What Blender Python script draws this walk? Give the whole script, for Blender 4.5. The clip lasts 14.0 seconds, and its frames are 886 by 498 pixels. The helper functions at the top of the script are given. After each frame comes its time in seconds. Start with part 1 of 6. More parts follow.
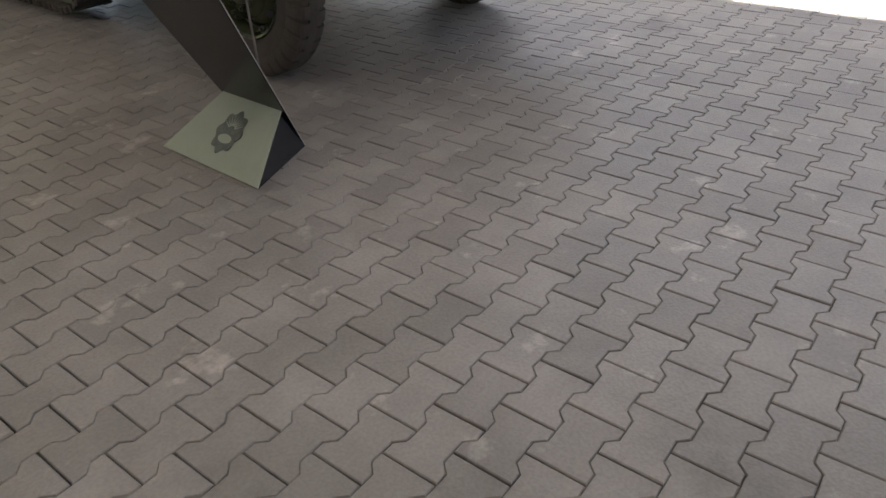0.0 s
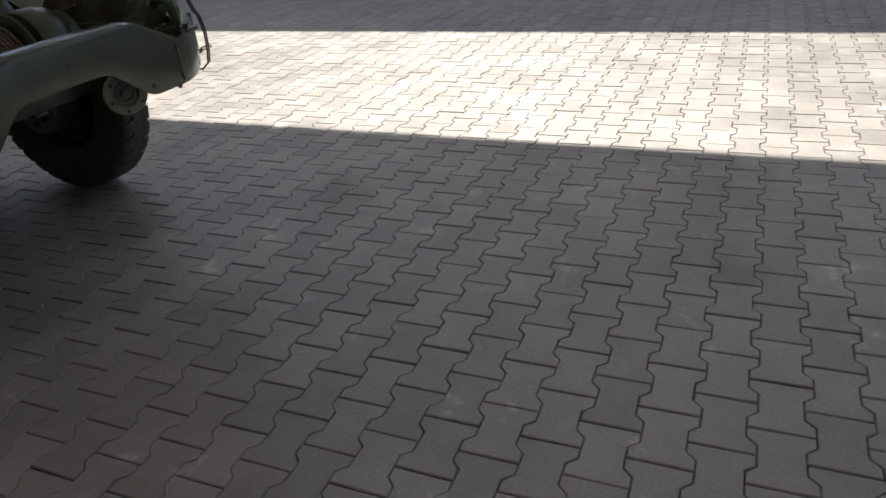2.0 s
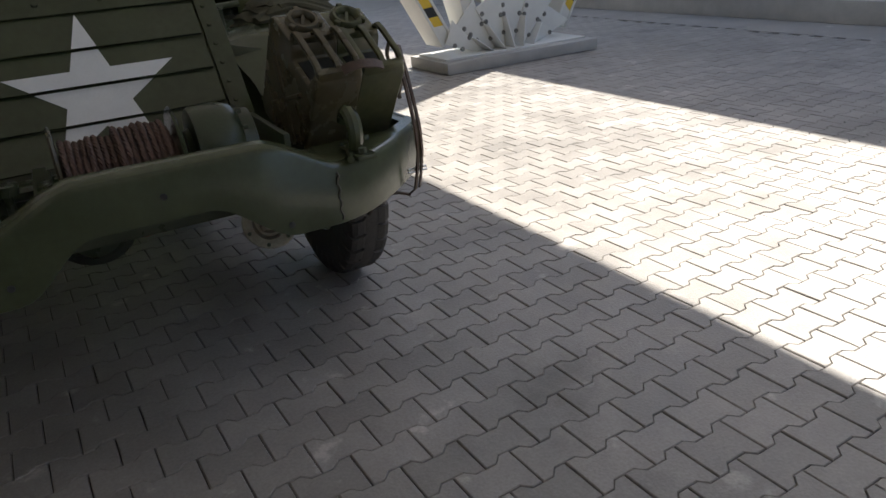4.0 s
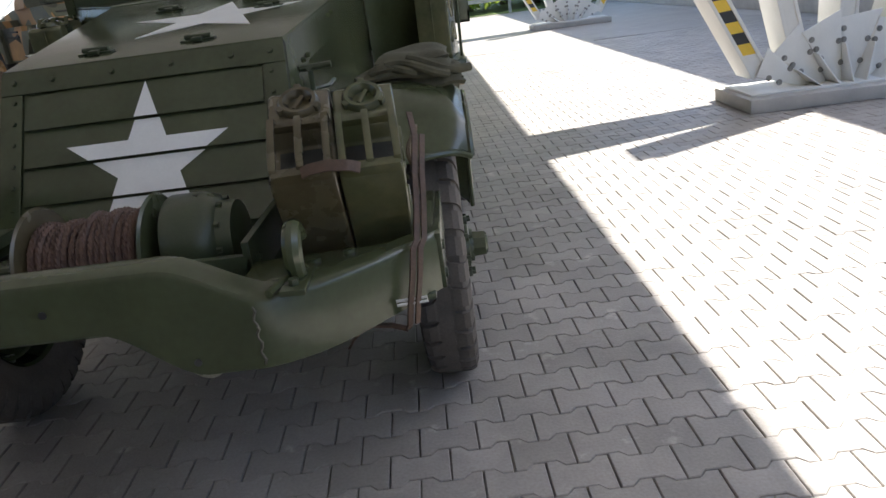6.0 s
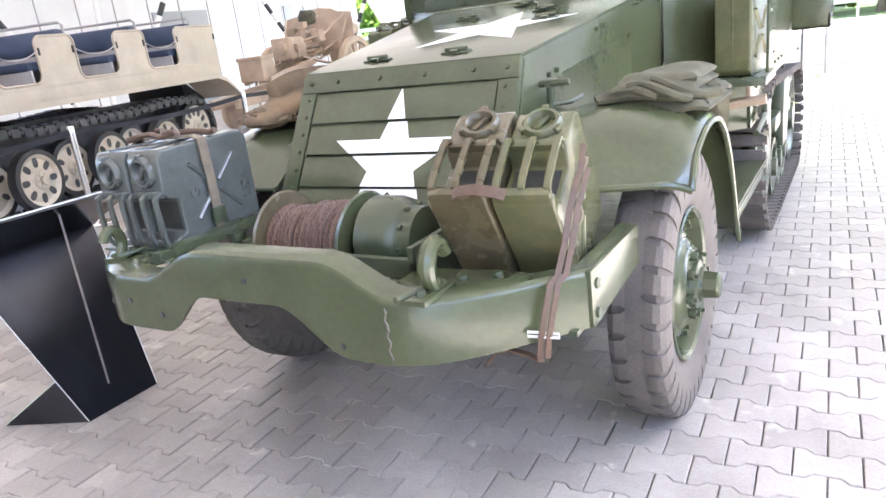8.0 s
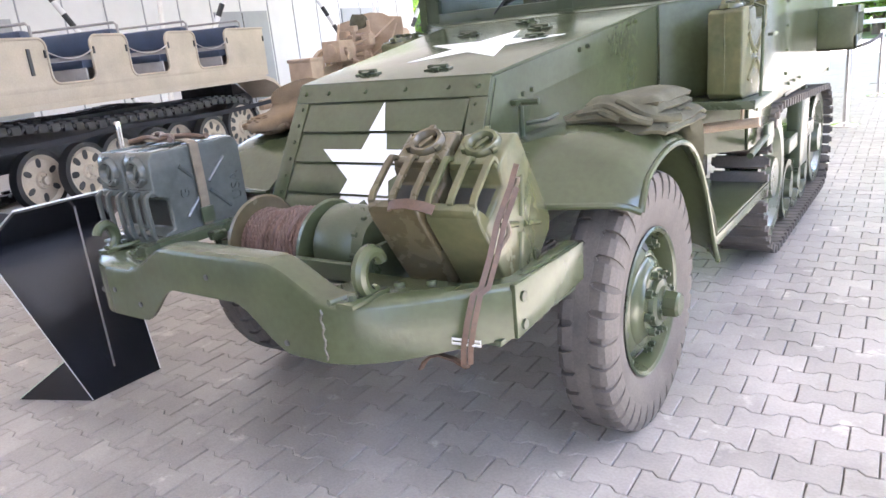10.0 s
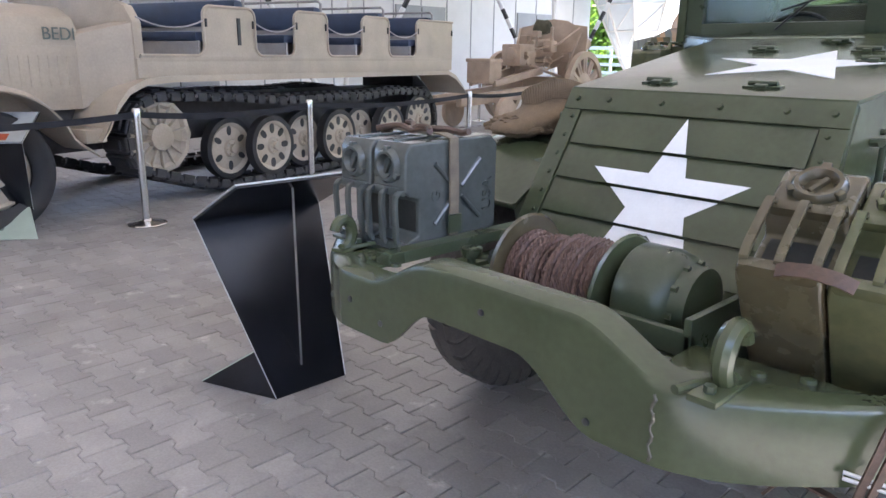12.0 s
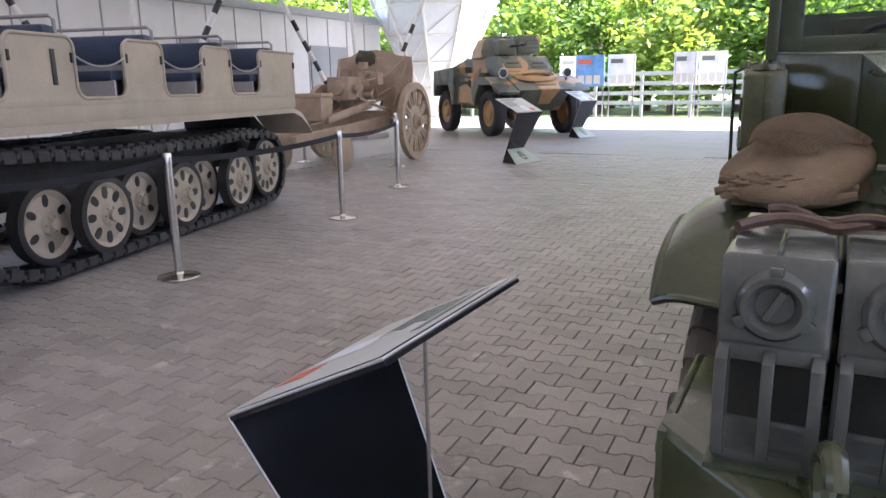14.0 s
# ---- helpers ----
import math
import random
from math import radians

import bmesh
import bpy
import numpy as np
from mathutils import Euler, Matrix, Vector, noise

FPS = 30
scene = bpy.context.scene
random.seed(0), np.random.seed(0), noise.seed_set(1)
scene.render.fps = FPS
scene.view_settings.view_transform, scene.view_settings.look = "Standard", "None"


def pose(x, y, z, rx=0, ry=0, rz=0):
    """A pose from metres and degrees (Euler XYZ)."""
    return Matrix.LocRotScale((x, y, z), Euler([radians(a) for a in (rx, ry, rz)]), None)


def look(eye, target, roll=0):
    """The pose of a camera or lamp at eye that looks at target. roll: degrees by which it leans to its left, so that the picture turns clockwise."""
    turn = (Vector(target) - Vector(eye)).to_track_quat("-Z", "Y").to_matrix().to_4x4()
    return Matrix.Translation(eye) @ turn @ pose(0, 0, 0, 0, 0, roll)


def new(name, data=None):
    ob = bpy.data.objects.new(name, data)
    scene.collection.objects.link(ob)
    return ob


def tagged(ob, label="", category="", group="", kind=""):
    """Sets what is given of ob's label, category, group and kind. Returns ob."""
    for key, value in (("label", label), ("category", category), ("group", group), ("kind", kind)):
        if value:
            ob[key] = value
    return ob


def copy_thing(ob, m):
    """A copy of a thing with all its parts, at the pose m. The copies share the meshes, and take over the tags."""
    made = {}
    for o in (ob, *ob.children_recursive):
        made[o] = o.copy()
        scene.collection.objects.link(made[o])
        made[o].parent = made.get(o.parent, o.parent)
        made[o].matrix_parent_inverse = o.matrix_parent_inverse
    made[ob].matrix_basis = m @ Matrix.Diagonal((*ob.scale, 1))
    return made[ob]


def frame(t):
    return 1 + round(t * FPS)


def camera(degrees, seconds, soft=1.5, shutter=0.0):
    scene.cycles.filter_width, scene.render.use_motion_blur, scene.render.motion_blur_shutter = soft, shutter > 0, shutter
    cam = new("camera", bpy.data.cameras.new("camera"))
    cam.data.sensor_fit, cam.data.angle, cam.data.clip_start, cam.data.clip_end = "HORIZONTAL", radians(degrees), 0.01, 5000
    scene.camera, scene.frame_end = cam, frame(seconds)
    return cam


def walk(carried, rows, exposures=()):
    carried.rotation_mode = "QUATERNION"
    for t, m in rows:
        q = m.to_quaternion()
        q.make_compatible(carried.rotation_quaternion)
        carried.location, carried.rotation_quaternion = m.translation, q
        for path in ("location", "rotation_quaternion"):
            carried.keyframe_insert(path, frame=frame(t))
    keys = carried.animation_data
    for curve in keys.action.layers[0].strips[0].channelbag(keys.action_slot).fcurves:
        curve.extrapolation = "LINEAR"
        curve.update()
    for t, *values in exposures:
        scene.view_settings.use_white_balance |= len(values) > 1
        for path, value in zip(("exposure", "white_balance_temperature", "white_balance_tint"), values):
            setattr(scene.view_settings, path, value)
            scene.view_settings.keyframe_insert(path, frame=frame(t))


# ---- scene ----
cam = camera(63.6, 14.0)
PATH = [
    (0, (-3.25, -2.108, 1.344), (-1.993, -1.003, 0.248), -2.6),
    (0.5, (-2.755, -2.013, 1.344), (-1.283, -1.193, 0.267), -5.3),
    (1, (-2.347, -2.068, 1.343), (-0.77, -1.374, 0.327), -7.0),
    (1.5, (-1.915, -2.08, 1.348), (-0.323, -1.389, 0.355), -6.9),
    (2, (-1.501, -2.034, 1.37), (0.061, -1.242, 0.403), -5.7),
    (2.5, (-1.103, -2.058, 1.386), (0.375, -1.066, 0.474), -4.5),
    (3, (-0.759, -1.913, 1.387), (0.526, -0.656, 0.511), -4.7),
    (3.5, (-0.452, -1.889, 1.427), (0.591, -0.404, 0.587), -4.7),
    (5.8, (0.924, -1.464, 1.45), (1.006, 0.406, 0.746), -7.5),
    (6, (0.993, -1.43, 1.454), (0.925, 0.447, 0.767), -7.6),
    (6.5, (1.105, -1.332, 1.454), (0.659, 0.509, 0.812), -7.4),
    (7, (1.257, -1.339, 1.461), (0.47, 0.4, 0.863), -7.7),
    (7.5, (1.346, -1.333, 1.471), (0.377, 0.314, 0.88), -7.4),
    (8, (1.493, -1.289, 1.477), (0.488, 0.337, 0.89), -7.2),
    (10.5, (1.822, -1.224, 1.497), (0.648, 0.296, 0.941), -4.2),
    (11, (1.722, -1.248, 1.483), (0.5, 0.237, 0.932), -1.7),
    (11.5, (1.445, -1.264, 1.482), (0.129, 0.14, 0.937), 0.3),
    (12, (1.131, -1.155, 1.474), (-0.266, 0.175, 0.946), 0.7),
    (12.5, (0.668, -1.128, 1.483), (-0.664, 0.279, 0.987), 1.1),
    (13, (0.202, -1.004, 1.47), (-0.972, 0.54, 0.986), 0.9),
    (13.5, (-0.254, -0.984, 1.493), (-1.269, 0.679, 1.037), -0.0),
    (13.7, (-0.459, -0.935, 1.473), (-1.405, 0.768, 1.024), -1.1),
    (14, (-0.702, -0.901, 1.466), (-1.634, 0.812, 1.022), -1.1),
]
EXPOSURES = [(0.0, 2.6, 7000, 12), (0.5, 1.9, 6900, 11), (0.8, 1.2, 6900, 11), (1.5, 1.15, 6700, 10), (2.2, 1.15, 6650, 10), (3.7, 1.4, 6650, 10), (5.8, 1.9, 6400, 11), (6.0, 2.15, 6400, 11), (6.4, 2.7, 6400, 12), (6.8, 3.7, 6400, 15), (7.2, 4.65, 6350, 17), (8.2, 4.65, 6300, 17), (10.3, 4.35, 6300, 18), (11.0, 4.3, 6300, 18), (12.0, 3.75, 6000, 17), (12.5, 3.42, 5950, 17), (13.0, 3.6, 6000, 18), (13.5, 3.2, 6150, 20), (14.0, 3.3, 6250, 22)]
walk(cam, [(t, look(eye, target, roll)) for t, eye, target, roll in PATH], EXPOSURES)

# ---- world, sun ----
SUN_ELEV, SUN_AZ = radians(52), radians(70)      # azimuth clockwise from +y
world = bpy.data.worlds.new("sky")
scene.world = world
world.use_nodes = True
wt = world.node_tree
sky = wt.nodes.new("ShaderNodeTexSky")
sky.sky_type, sky.sun_disc = "NISHITA", False
sky.sun_elevation, sky.sun_rotation = SUN_ELEV, SUN_AZ
wt.links.new(sky.outputs[0], wt.nodes["Background"].inputs[0])
wt.nodes["Background"].inputs[1].default_value = 0.15
sun_data = bpy.data.lights.new("sun", "SUN")
sun_data.energy, sun_data.angle, sun_data.color = 4.2, radians(0.5), (1, 0.95, 0.87)
sun = new("sun", sun_data)
SUN_DIR = Vector((math.sin(SUN_AZ) * math.cos(SUN_ELEV), math.cos(SUN_AZ) * math.cos(SUN_ELEV), math.sin(SUN_ELEV)))
sun.matrix_world = look(SUN_DIR * 40, (0, 0, 0))


# ---- materials ----
def mat(name, color, rough=0.6, metal=0.0, vary=0.25, scale=6.0, bump=0.15, grain=120.0, second=None, amount=0.5, coat=0.0, rvar=0.15, per_piece=0.0, world_pos=False, scuffs=0.0):
    """A worn surface: colour that varies at two scales, uneven gloss and fine relief."""
    m = bpy.data.materials.new(name)
    m.use_nodes = True
    nt = m.node_tree
    N, L = nt.nodes, nt.links
    bsdf = N["Principled BSDF"]
    co = N.new("ShaderNodeTexCoord")
    n1, n2 = N.new("ShaderNodeTexNoise"), N.new("ShaderNodeTexNoise")
    n1.inputs["Scale"].default_value, n1.inputs["Detail"].default_value, n1.inputs["Roughness"].default_value = scale, 6, 0.6
    n2.inputs["Scale"].default_value, n2.inputs["Detail"].default_value = grain, 3
    where = N.new("ShaderNodeNewGeometry").outputs["Position"] if world_pos else co.outputs["Object"]
    for n in (n1, n2):
        L.new(where, n.inputs["Vector"])
    ramp = N.new("ShaderNodeValToRGB")
    ramp.color_ramp.elements[0].position, ramp.color_ramp.elements[1].position = 0.3, 0.72
    c = Vector(color)
    other = Vector(second) if second else c * (1 + vary)
    ramp.color_ramp.elements[0].color = (*(c * (1 - vary)), 1)
    ramp.color_ramp.elements[1].color = (*(c.lerp(other, amount) if second else other), 1)
    L.new(n1.outputs["Fac"], ramp.inputs[0])
    mix = N.new("ShaderNodeMix")
    mix.data_type, mix.blend_type = "RGBA", "MULTIPLY"
    mix.inputs[0].default_value = min(1, vary * 1.6)
    fine = N.new("ShaderNodeMapRange")
    fine.inputs["From Min"].default_value, fine.inputs["From Max"].default_value = 0.25, 0.75
    fine.inputs["To Min"].default_value, fine.inputs["To Max"].default_value = 0.6, 1.25
    L.new(n2.outputs["Fac"], fine.inputs[0])
    L.new(ramp.outputs[0], mix.inputs[6])
    L.new(fine.outputs[0], mix.inputs[7])
    out = mix.outputs[2]
    if per_piece:
        info, mr, mul = N.new("ShaderNodeObjectInfo"), N.new("ShaderNodeMapRange"), N.new("ShaderNodeMix")
        geo, add = N.new("ShaderNodeNewGeometry"), N.new("ShaderNodeMath")
        add.operation = "ADD"
        L.new(info.outputs["Random"], add.inputs[0])
        L.new(geo.outputs["Random Per Island"], add.inputs[1])
        frac = N.new("ShaderNodeMath")
        frac.operation = "FRACT"
        L.new(add.outputs[0], frac.inputs[0])
        mr.inputs["To Min"].default_value, mr.inputs["To Max"].default_value = 1 - per_piece, 1 + per_piece
        L.new(frac.outputs[0], mr.inputs[0])
        mul.data_type, mul.blend_type = "RGBA", "MULTIPLY"
        mul.inputs[0].default_value = 1
        L.new(out, mul.inputs[6])
        L.new(mr.outputs[0], mul.inputs[7])
        out = mul.outputs[2]
    if scuffs:
        for sc, lo, hi, gain in ((4.5, 0.60, 0.70, 1 + 0.9 * scuffs), (1.3, 0.55, 0.72, 1 - 0.55 * scuffs), (0.35, 0.45, 0.65, 1 - 0.25 * scuffs)):
            n3, r3, m3 = N.new("ShaderNodeTexNoise"), N.new("ShaderNodeMapRange"), N.new("ShaderNodeMix")
            n3.inputs["Scale"].default_value, n3.inputs["Detail"].default_value, n3.inputs["Roughness"].default_value = sc, 7, 0.62
            L.new(where, n3.inputs["Vector"])
            r3.interpolation_type = "SMOOTHSTEP"
            r3.inputs["From Min"].default_value, r3.inputs["From Max"].default_value = lo, hi
            r3.inputs["To Min"].default_value, r3.inputs["To Max"].default_value = 1.0, gain
            L.new(n3.outputs["Fac"], r3.inputs[0])
            m3.data_type, m3.blend_type = "RGBA", "MULTIPLY"
            m3.inputs[0].default_value = 1
            L.new(out, m3.inputs[6])
            L.new(r3.outputs[0], m3.inputs[7])
            out = m3.outputs[2]
    L.new(out, bsdf.inputs["Base Color"])
    rr = N.new("ShaderNodeMapRange")
    rr.inputs["To Min"].default_value, rr.inputs["To Max"].default_value = max(0.03, rough - rvar), min(1, rough + rvar)
    L.new(n1.outputs["Fac"], rr.inputs[0])
    L.new(rr.outputs[0], bsdf.inputs["Roughness"])
    bsdf.inputs["Metallic"].default_value = metal
    bsdf.inputs["Coat Weight"].default_value = coat
    if bump:
        bm_, add2 = N.new("ShaderNodeBump"), N.new("ShaderNodeMath")
        add2.operation = "MULTIPLY_ADD"
        add2.inputs[1].default_value = 0.6
        L.new(n2.outputs["Fac"], add2.inputs[0])
        L.new(n1.outputs["Fac"], add2.inputs[2])
        bm_.inputs["Strength"].default_value, bm_.inputs["Distance"].default_value = bump, 0.004
        L.new(add2.outputs[0], bm_.inputs["Height"])
        L.new(bm_.outputs[0], bsdf.inputs["Normal"])
    return m


OLIVE = mat("olive_paint", (0.056, 0.068, 0.034), 0.21, vary=0.16, scale=4.0, bump=0.22, grain=45, rvar=0.12)
OLIVE_DARK = mat("dark_olive_paint", (0.045, 0.058, 0.032), 0.3, vary=0.18, scale=4)
CAN_GREY = mat("grey_green_paint", (0.074, 0.083, 0.075), 0.17, vary=0.15, scale=5, bump=0.2, grain=40)
CAN_OLIVE = mat("worn_olive_paint", (0.075, 0.092, 0.042), 0.22, vary=0.25, scale=6, bump=0.3, grain=30, second=(0.16, 0.13, 0.07))
CAN_BROWN = mat("brown_olive_paint", (0.10, 0.078, 0.045), 0.26, vary=0.28, scale=6, bump=0.3, grain=30, second=(0.07, 0.075, 0.035))
# near-black colour that paints in the shade of the cans' hollows
CAN_SHADE = mat("painted_recess_shade", (0.022, 0.023, 0.018), 0.85, vary=0.3)
WHITE = mat("white_paint", (0.78, 0.79, 0.78), 0.45, vary=0.05, scale=9, bump=0.1)
RUBBER = mat("tyre_rubber", (0.082, 0.073, 0.066), 0.75, vary=0.3, scale=5, bump=0.3, second=(0.16, 0.14, 0.12), amount=0.6)
BLACK_RUBBER = mat("black_rubber", (0.028, 0.027, 0.027), 0.7, vary=0.3, scale=8, bump=0.3)
ROPE = mat("rusty_wire_rope", (0.115, 0.07, 0.055), 0.55, metal=0.3, vary=0.35, scale=14, bump=0.5, grain=260)
PALE_OLIVE = mat("faded_pale_olive_paint", (0.34, 0.32, 0.25), 0.45, vary=0.25, scale=18, bump=0.3)
WORN = mat("worn_bare_edge", (0.15, 0.145, 0.115), 0.25, metal=0.4, vary=0.3, scale=20, bump=0.2)
FENCE = mat("weathered_rail", (0.24, 0.26, 0.22), 0.8, vary=0.15, scale=3)
LEATHER = mat("brown_leather", (0.085, 0.050, 0.032), 0.55, vary=0.3, scale=20, bump=0.4)
WEB = mat("brown_webbing", (0.17, 0.14, 0.10), 0.85, vary=0.2, scale=30, bump=0.5, grain=400)
CANVAS = mat("olive_canvas", (0.085, 0.082, 0.052), 0.92, vary=0.3, scale=14, bump=0.5, grain=300)
BROWN_CLOTH = mat("brown_netting_cloth", (0.16, 0.112, 0.066), 0.95, vary=0.3, scale=9, bump=0.8, grain=220)
STEEL = mat("polished_steel", (0.62, 0.61, 0.59), 0.22, metal=1.0, vary=0.08, bump=0.03)
RAW_STEEL = mat("worn_steel", (0.3, 0.29, 0.27), 0.45, metal=0.8, vary=0.25, scale=12)
RUST = mat("rusty_iron", (0.22, 0.11, 0.06), 0.8, vary=0.35, scale=12, bump=0.4)
SAND = mat("sand_paint", (0.43, 0.37, 0.285), 0.5, vary=0.12, scale=3, bump=0.12, grain=50)
SAND_GUN = mat("ochre_paint", (0.39, 0.295, 0.21), 0.55, vary=0.2, scale=4, bump=0.2)
BLUE_SEAT = mat("blue_seat_cover", (0.035, 0.055, 0.10), 0.55, vary=0.2, scale=6, bump=0.2)
GREY_SEAT = mat("grey_seat_back", (0.36, 0.35, 0.34), 0.6, vary=0.15)
TRACK = mat("track_steel", (0.06, 0.058, 0.06), 0.55, metal=0.4, vary=0.35, scale=10, bump=0.4)
BLACK_GLOSS = mat("black_gloss_panel", (0.008, 0.009, 0.012), 0.24, vary=0.2, scale=4, bump=0.02, rvar=0.06)
BELT = mat("black_belt", (0.012, 0.013, 0.017), 0.8, vary=0.2, scale=30, bump=0.2)
PALE_GREEN = mat("pale_green_print", (0.38, 0.44, 0.35), 0.5, vary=0.06, scale=8, bump=0.03)
PRINT_GREY = mat("grey_print", (0.5, 0.52, 0.5), 0.4, vary=0.1, scale=14, bump=0.02)
PRINT_DARK = mat("dark_print", (0.13, 0.16, 0.14), 0.5, vary=0.3, scale=40, bump=0)
PRINT_RED = mat("red_print", (0.55, 0.12, 0.05), 0.5, vary=0.2, scale=20, bump=0)
PRINT_BLUE = mat("blue_print", (0.12, 0.30, 0.62), 0.5, vary=0.35, scale=3, bump=0)
PRINT_PALE = mat("pale_print", (0.62, 0.68, 0.74), 0.5, vary=0.2, scale=3, bump=0)
EDGE = mat("bright_edge", (0.6, 0.62, 0.63), 0.35, metal=0.6, vary=0.05)
PAVER = mat("concrete_paver", (0.32, 0.300, 0.278), 0.46, vary=0.2, scale=2.5, bump=0.6, grain=95, per_piece=0.12, rvar=0.2, world_pos=True, scuffs=0.6)
JOINT = mat("sandy_joint", (0.12, 0.11, 0.096), 0.95, vary=0.3, scale=20, bump=0.5)
CONCRETE = mat("grey_concrete", (0.42, 0.41, 0.39), 0.85, vary=0.12, scale=4, bump=0.4)
WALL_WHITE = mat("white_wall_panel", (0.70, 0.71, 0.70), 0.6, vary=0.05, scale=1.5, bump=0.05)
WALL_GREY = mat("grey_door_panel", (0.32, 0.34, 0.35), 0.5, vary=0.08, scale=2, bump=0.05)
FRAME_WHITE = mat("white_steel_paint", (0.72, 0.72, 0.69), 0.4, vary=0.06, scale=4, bump=0.08)
YELLOW = mat("yellow_warning_paint", (0.75, 0.50, 0.05), 0.45, vary=0.08)
# real black paint, also laid flat for the shade inside holes and slits
BLACK_PAINT = mat("black_paint_and_hole_shade", (0.03, 0.03, 0.03), 0.45, vary=0.1)
CAMO_GREEN = mat("camouflage_green", (0.115, 0.125, 0.085), 0.5, vary=0.2, scale=3)
def camo_mat(name):
    """Green paint with broad hard-edged tan and dark patches."""
    m = mat(name, (0.125, 0.135, 0.095), 0.5, vary=0.18, scale=3)
    N, L = m.node_tree.nodes, m.node_tree.links
    bsdf = N["Principled BSDF"]
    out = bsdf.inputs["Base Color"].links[0].from_socket
    where = N.new("ShaderNodeTexCoord").outputs["Object"]
    for off, edge, col in ((7.3, 0.565, (0.42, 0.25, 0.11, 1)), (21.0, 0.585, (0.055, 0.06, 0.045, 1))):
        mp, n, r, mx = N.new("ShaderNodeMapping"), N.new("ShaderNodeTexNoise"), N.new("ShaderNodeMapRange"), N.new("ShaderNodeMix")
        mp.inputs["Location"].default_value = (off, off * 0.7, off * 0.3)
        n.inputs["Scale"].default_value, n.inputs["Detail"].default_value = 1.15, 1.0
        r.inputs["From Min"].default_value, r.inputs["From Max"].default_value = edge, edge + 0.015
        mx.data_type = "RGBA"
        mx.inputs[7].default_value = col
        L.new(where, mp.inputs[0])
        L.new(mp.outputs[0], n.inputs["Vector"])
        L.new(n.outputs["Fac"], r.inputs[0])
        L.new(r.outputs[0], mx.inputs[0])
        L.new(out, mx.inputs[6])
        out = mx.outputs[2]
    L.new(out, bsdf.inputs["Base Color"])
    return m


CAMO = camo_mat("camouflage_patches")
CAMO_TAN = mat("camouflage_tan", (0.50, 0.31, 0.14), 0.5, vary=0.15, scale=3)
BARK = mat("bark", (0.11, 0.085, 0.06), 0.9, vary=0.3, scale=6, bump=0.8)
GRASS = mat("grass_ground", (0.09, 0.13, 0.035), 0.95, vary=0.4, scale=2, bump=0.8)
DARK_GLASS = mat("dark_glass", (0.02, 0.022, 0.024), 0.08, vary=0.1, bump=0)


def leaf_mat(name, color):
    m = mat(name, color, 0.5, vary=0.35, scale=3, bump=0, per_piece=0.35)
    N, L = m.node_tree.nodes, m.node_tree.links
    t, ad = N.new("ShaderNodeBsdfTranslucent"), N.new("ShaderNodeMixShader")
    t.inputs[0].default_value = (color[0] * 2.2, color[1] * 2.0, color[2] * 1.2, 1)
    ad.inputs[0].default_value = 0.45
    L.new(N["Principled BSDF"].outputs[0], ad.inputs[1])
    L.new(t.outputs[0], ad.inputs[2])
    L.new(ad.outputs[0], N["Material Output"].inputs[0])
    return m


LEAF = leaf_mat("leaf_green", (0.11, 0.19, 0.035))
LEAF_LIGHT = leaf_mat("leaf_light_green", (0.18, 0.26, 0.05))


def glass_mat(name, tint, rough=0.02):
    m = bpy.data.materials.new(name)
    m.use_nodes = True
    N, L = m.node_tree.nodes, m.node_tree.links
    out = N["Material Output"]
    g, t, mx = N.new("ShaderNodeBsdfGlossy"), N.new("ShaderNodeBsdfTransparent"), N.new("ShaderNodeMixShader")
    fr = N.new("ShaderNodeFresnel")
    fr.inputs[0].default_value = 1.45
    g.inputs["Roughness"].default_value = rough
    t.inputs[0].default_value = (*tint, 1)
    L.new(fr.outputs[0], mx.inputs[0])
    L.new(t.outputs[0], mx.inputs[1])
    L.new(g.outputs[0], mx.inputs[2])
    L.new(mx.outputs[0], out.inputs[0])
    return m


GLASS = glass_mat("clear_glass", (0.8, 0.86, 0.84))
def membrane_mat(name, color, through_color):
    m = bpy.data.materials.new(name)
    m.use_nodes = True
    N, L = m.node_tree.nodes, m.node_tree.links
    d, t, ad = N.new("ShaderNodeBsdfDiffuse"), N.new("ShaderNodeBsdfTranslucent"), N.new("ShaderNodeAddShader")
    d.inputs[0].default_value, t.inputs[0].default_value = (*color, 1), (*through_color, 1)
    L.new(d.outputs[0], ad.inputs[0])
    L.new(t.outputs[0], ad.inputs[1])
    L.new(ad.outputs[0], N["Material Output"].inputs[0])
    return m


MEMBRANE = membrane_mat("translucent_roof_membrane", (0.55, 0.55, 0.54), (0.168, 0.158, 0.148))
FOIL = mat("milky_cushion_foil", (0.72, 0.78, 0.80), 0.25, vary=0.06, scale=1.2, bump=0.05)


# ---- mesh helpers ----
def BM():
    return bmesh.new()


def link_mesh(name, bm, material, smooth=True):
    me = bpy.data.meshes.new(name)
    bmesh.ops.recalc_face_normals(bm, faces=bm.faces)
    bm.to_mesh(me)
    bm.free()
    for k in (material if isinstance(material, (list, tuple)) else [material]):
        me.materials.append(k)
    if smooth:
        for p in me.polygons:
            p.use_smooth = True
        me.set_sharp_from_angle(angle=radians(35))
    ob = new(name, me)
    return ob


def part(name, bm, material, parent=None, label="", m=None):
    ob = link_mesh(name, bm, material)
    if parent is not None:
        ob.parent = parent
    if m is not None:
        ob.matrix_basis = m
    if label:
        ob["label"] = label
    return ob


def thing(name, m, label, category, group="", kind=""):
    ob = new(name)
    ob.empty_display_size = 0.1
    ob.matrix_world = m
    return tagged(ob, label, category, group, kind)


def structure(name, bm, material, label="", category=""):
    return tagged(link_mesh(name, bm, material), label, category, kind="structure")


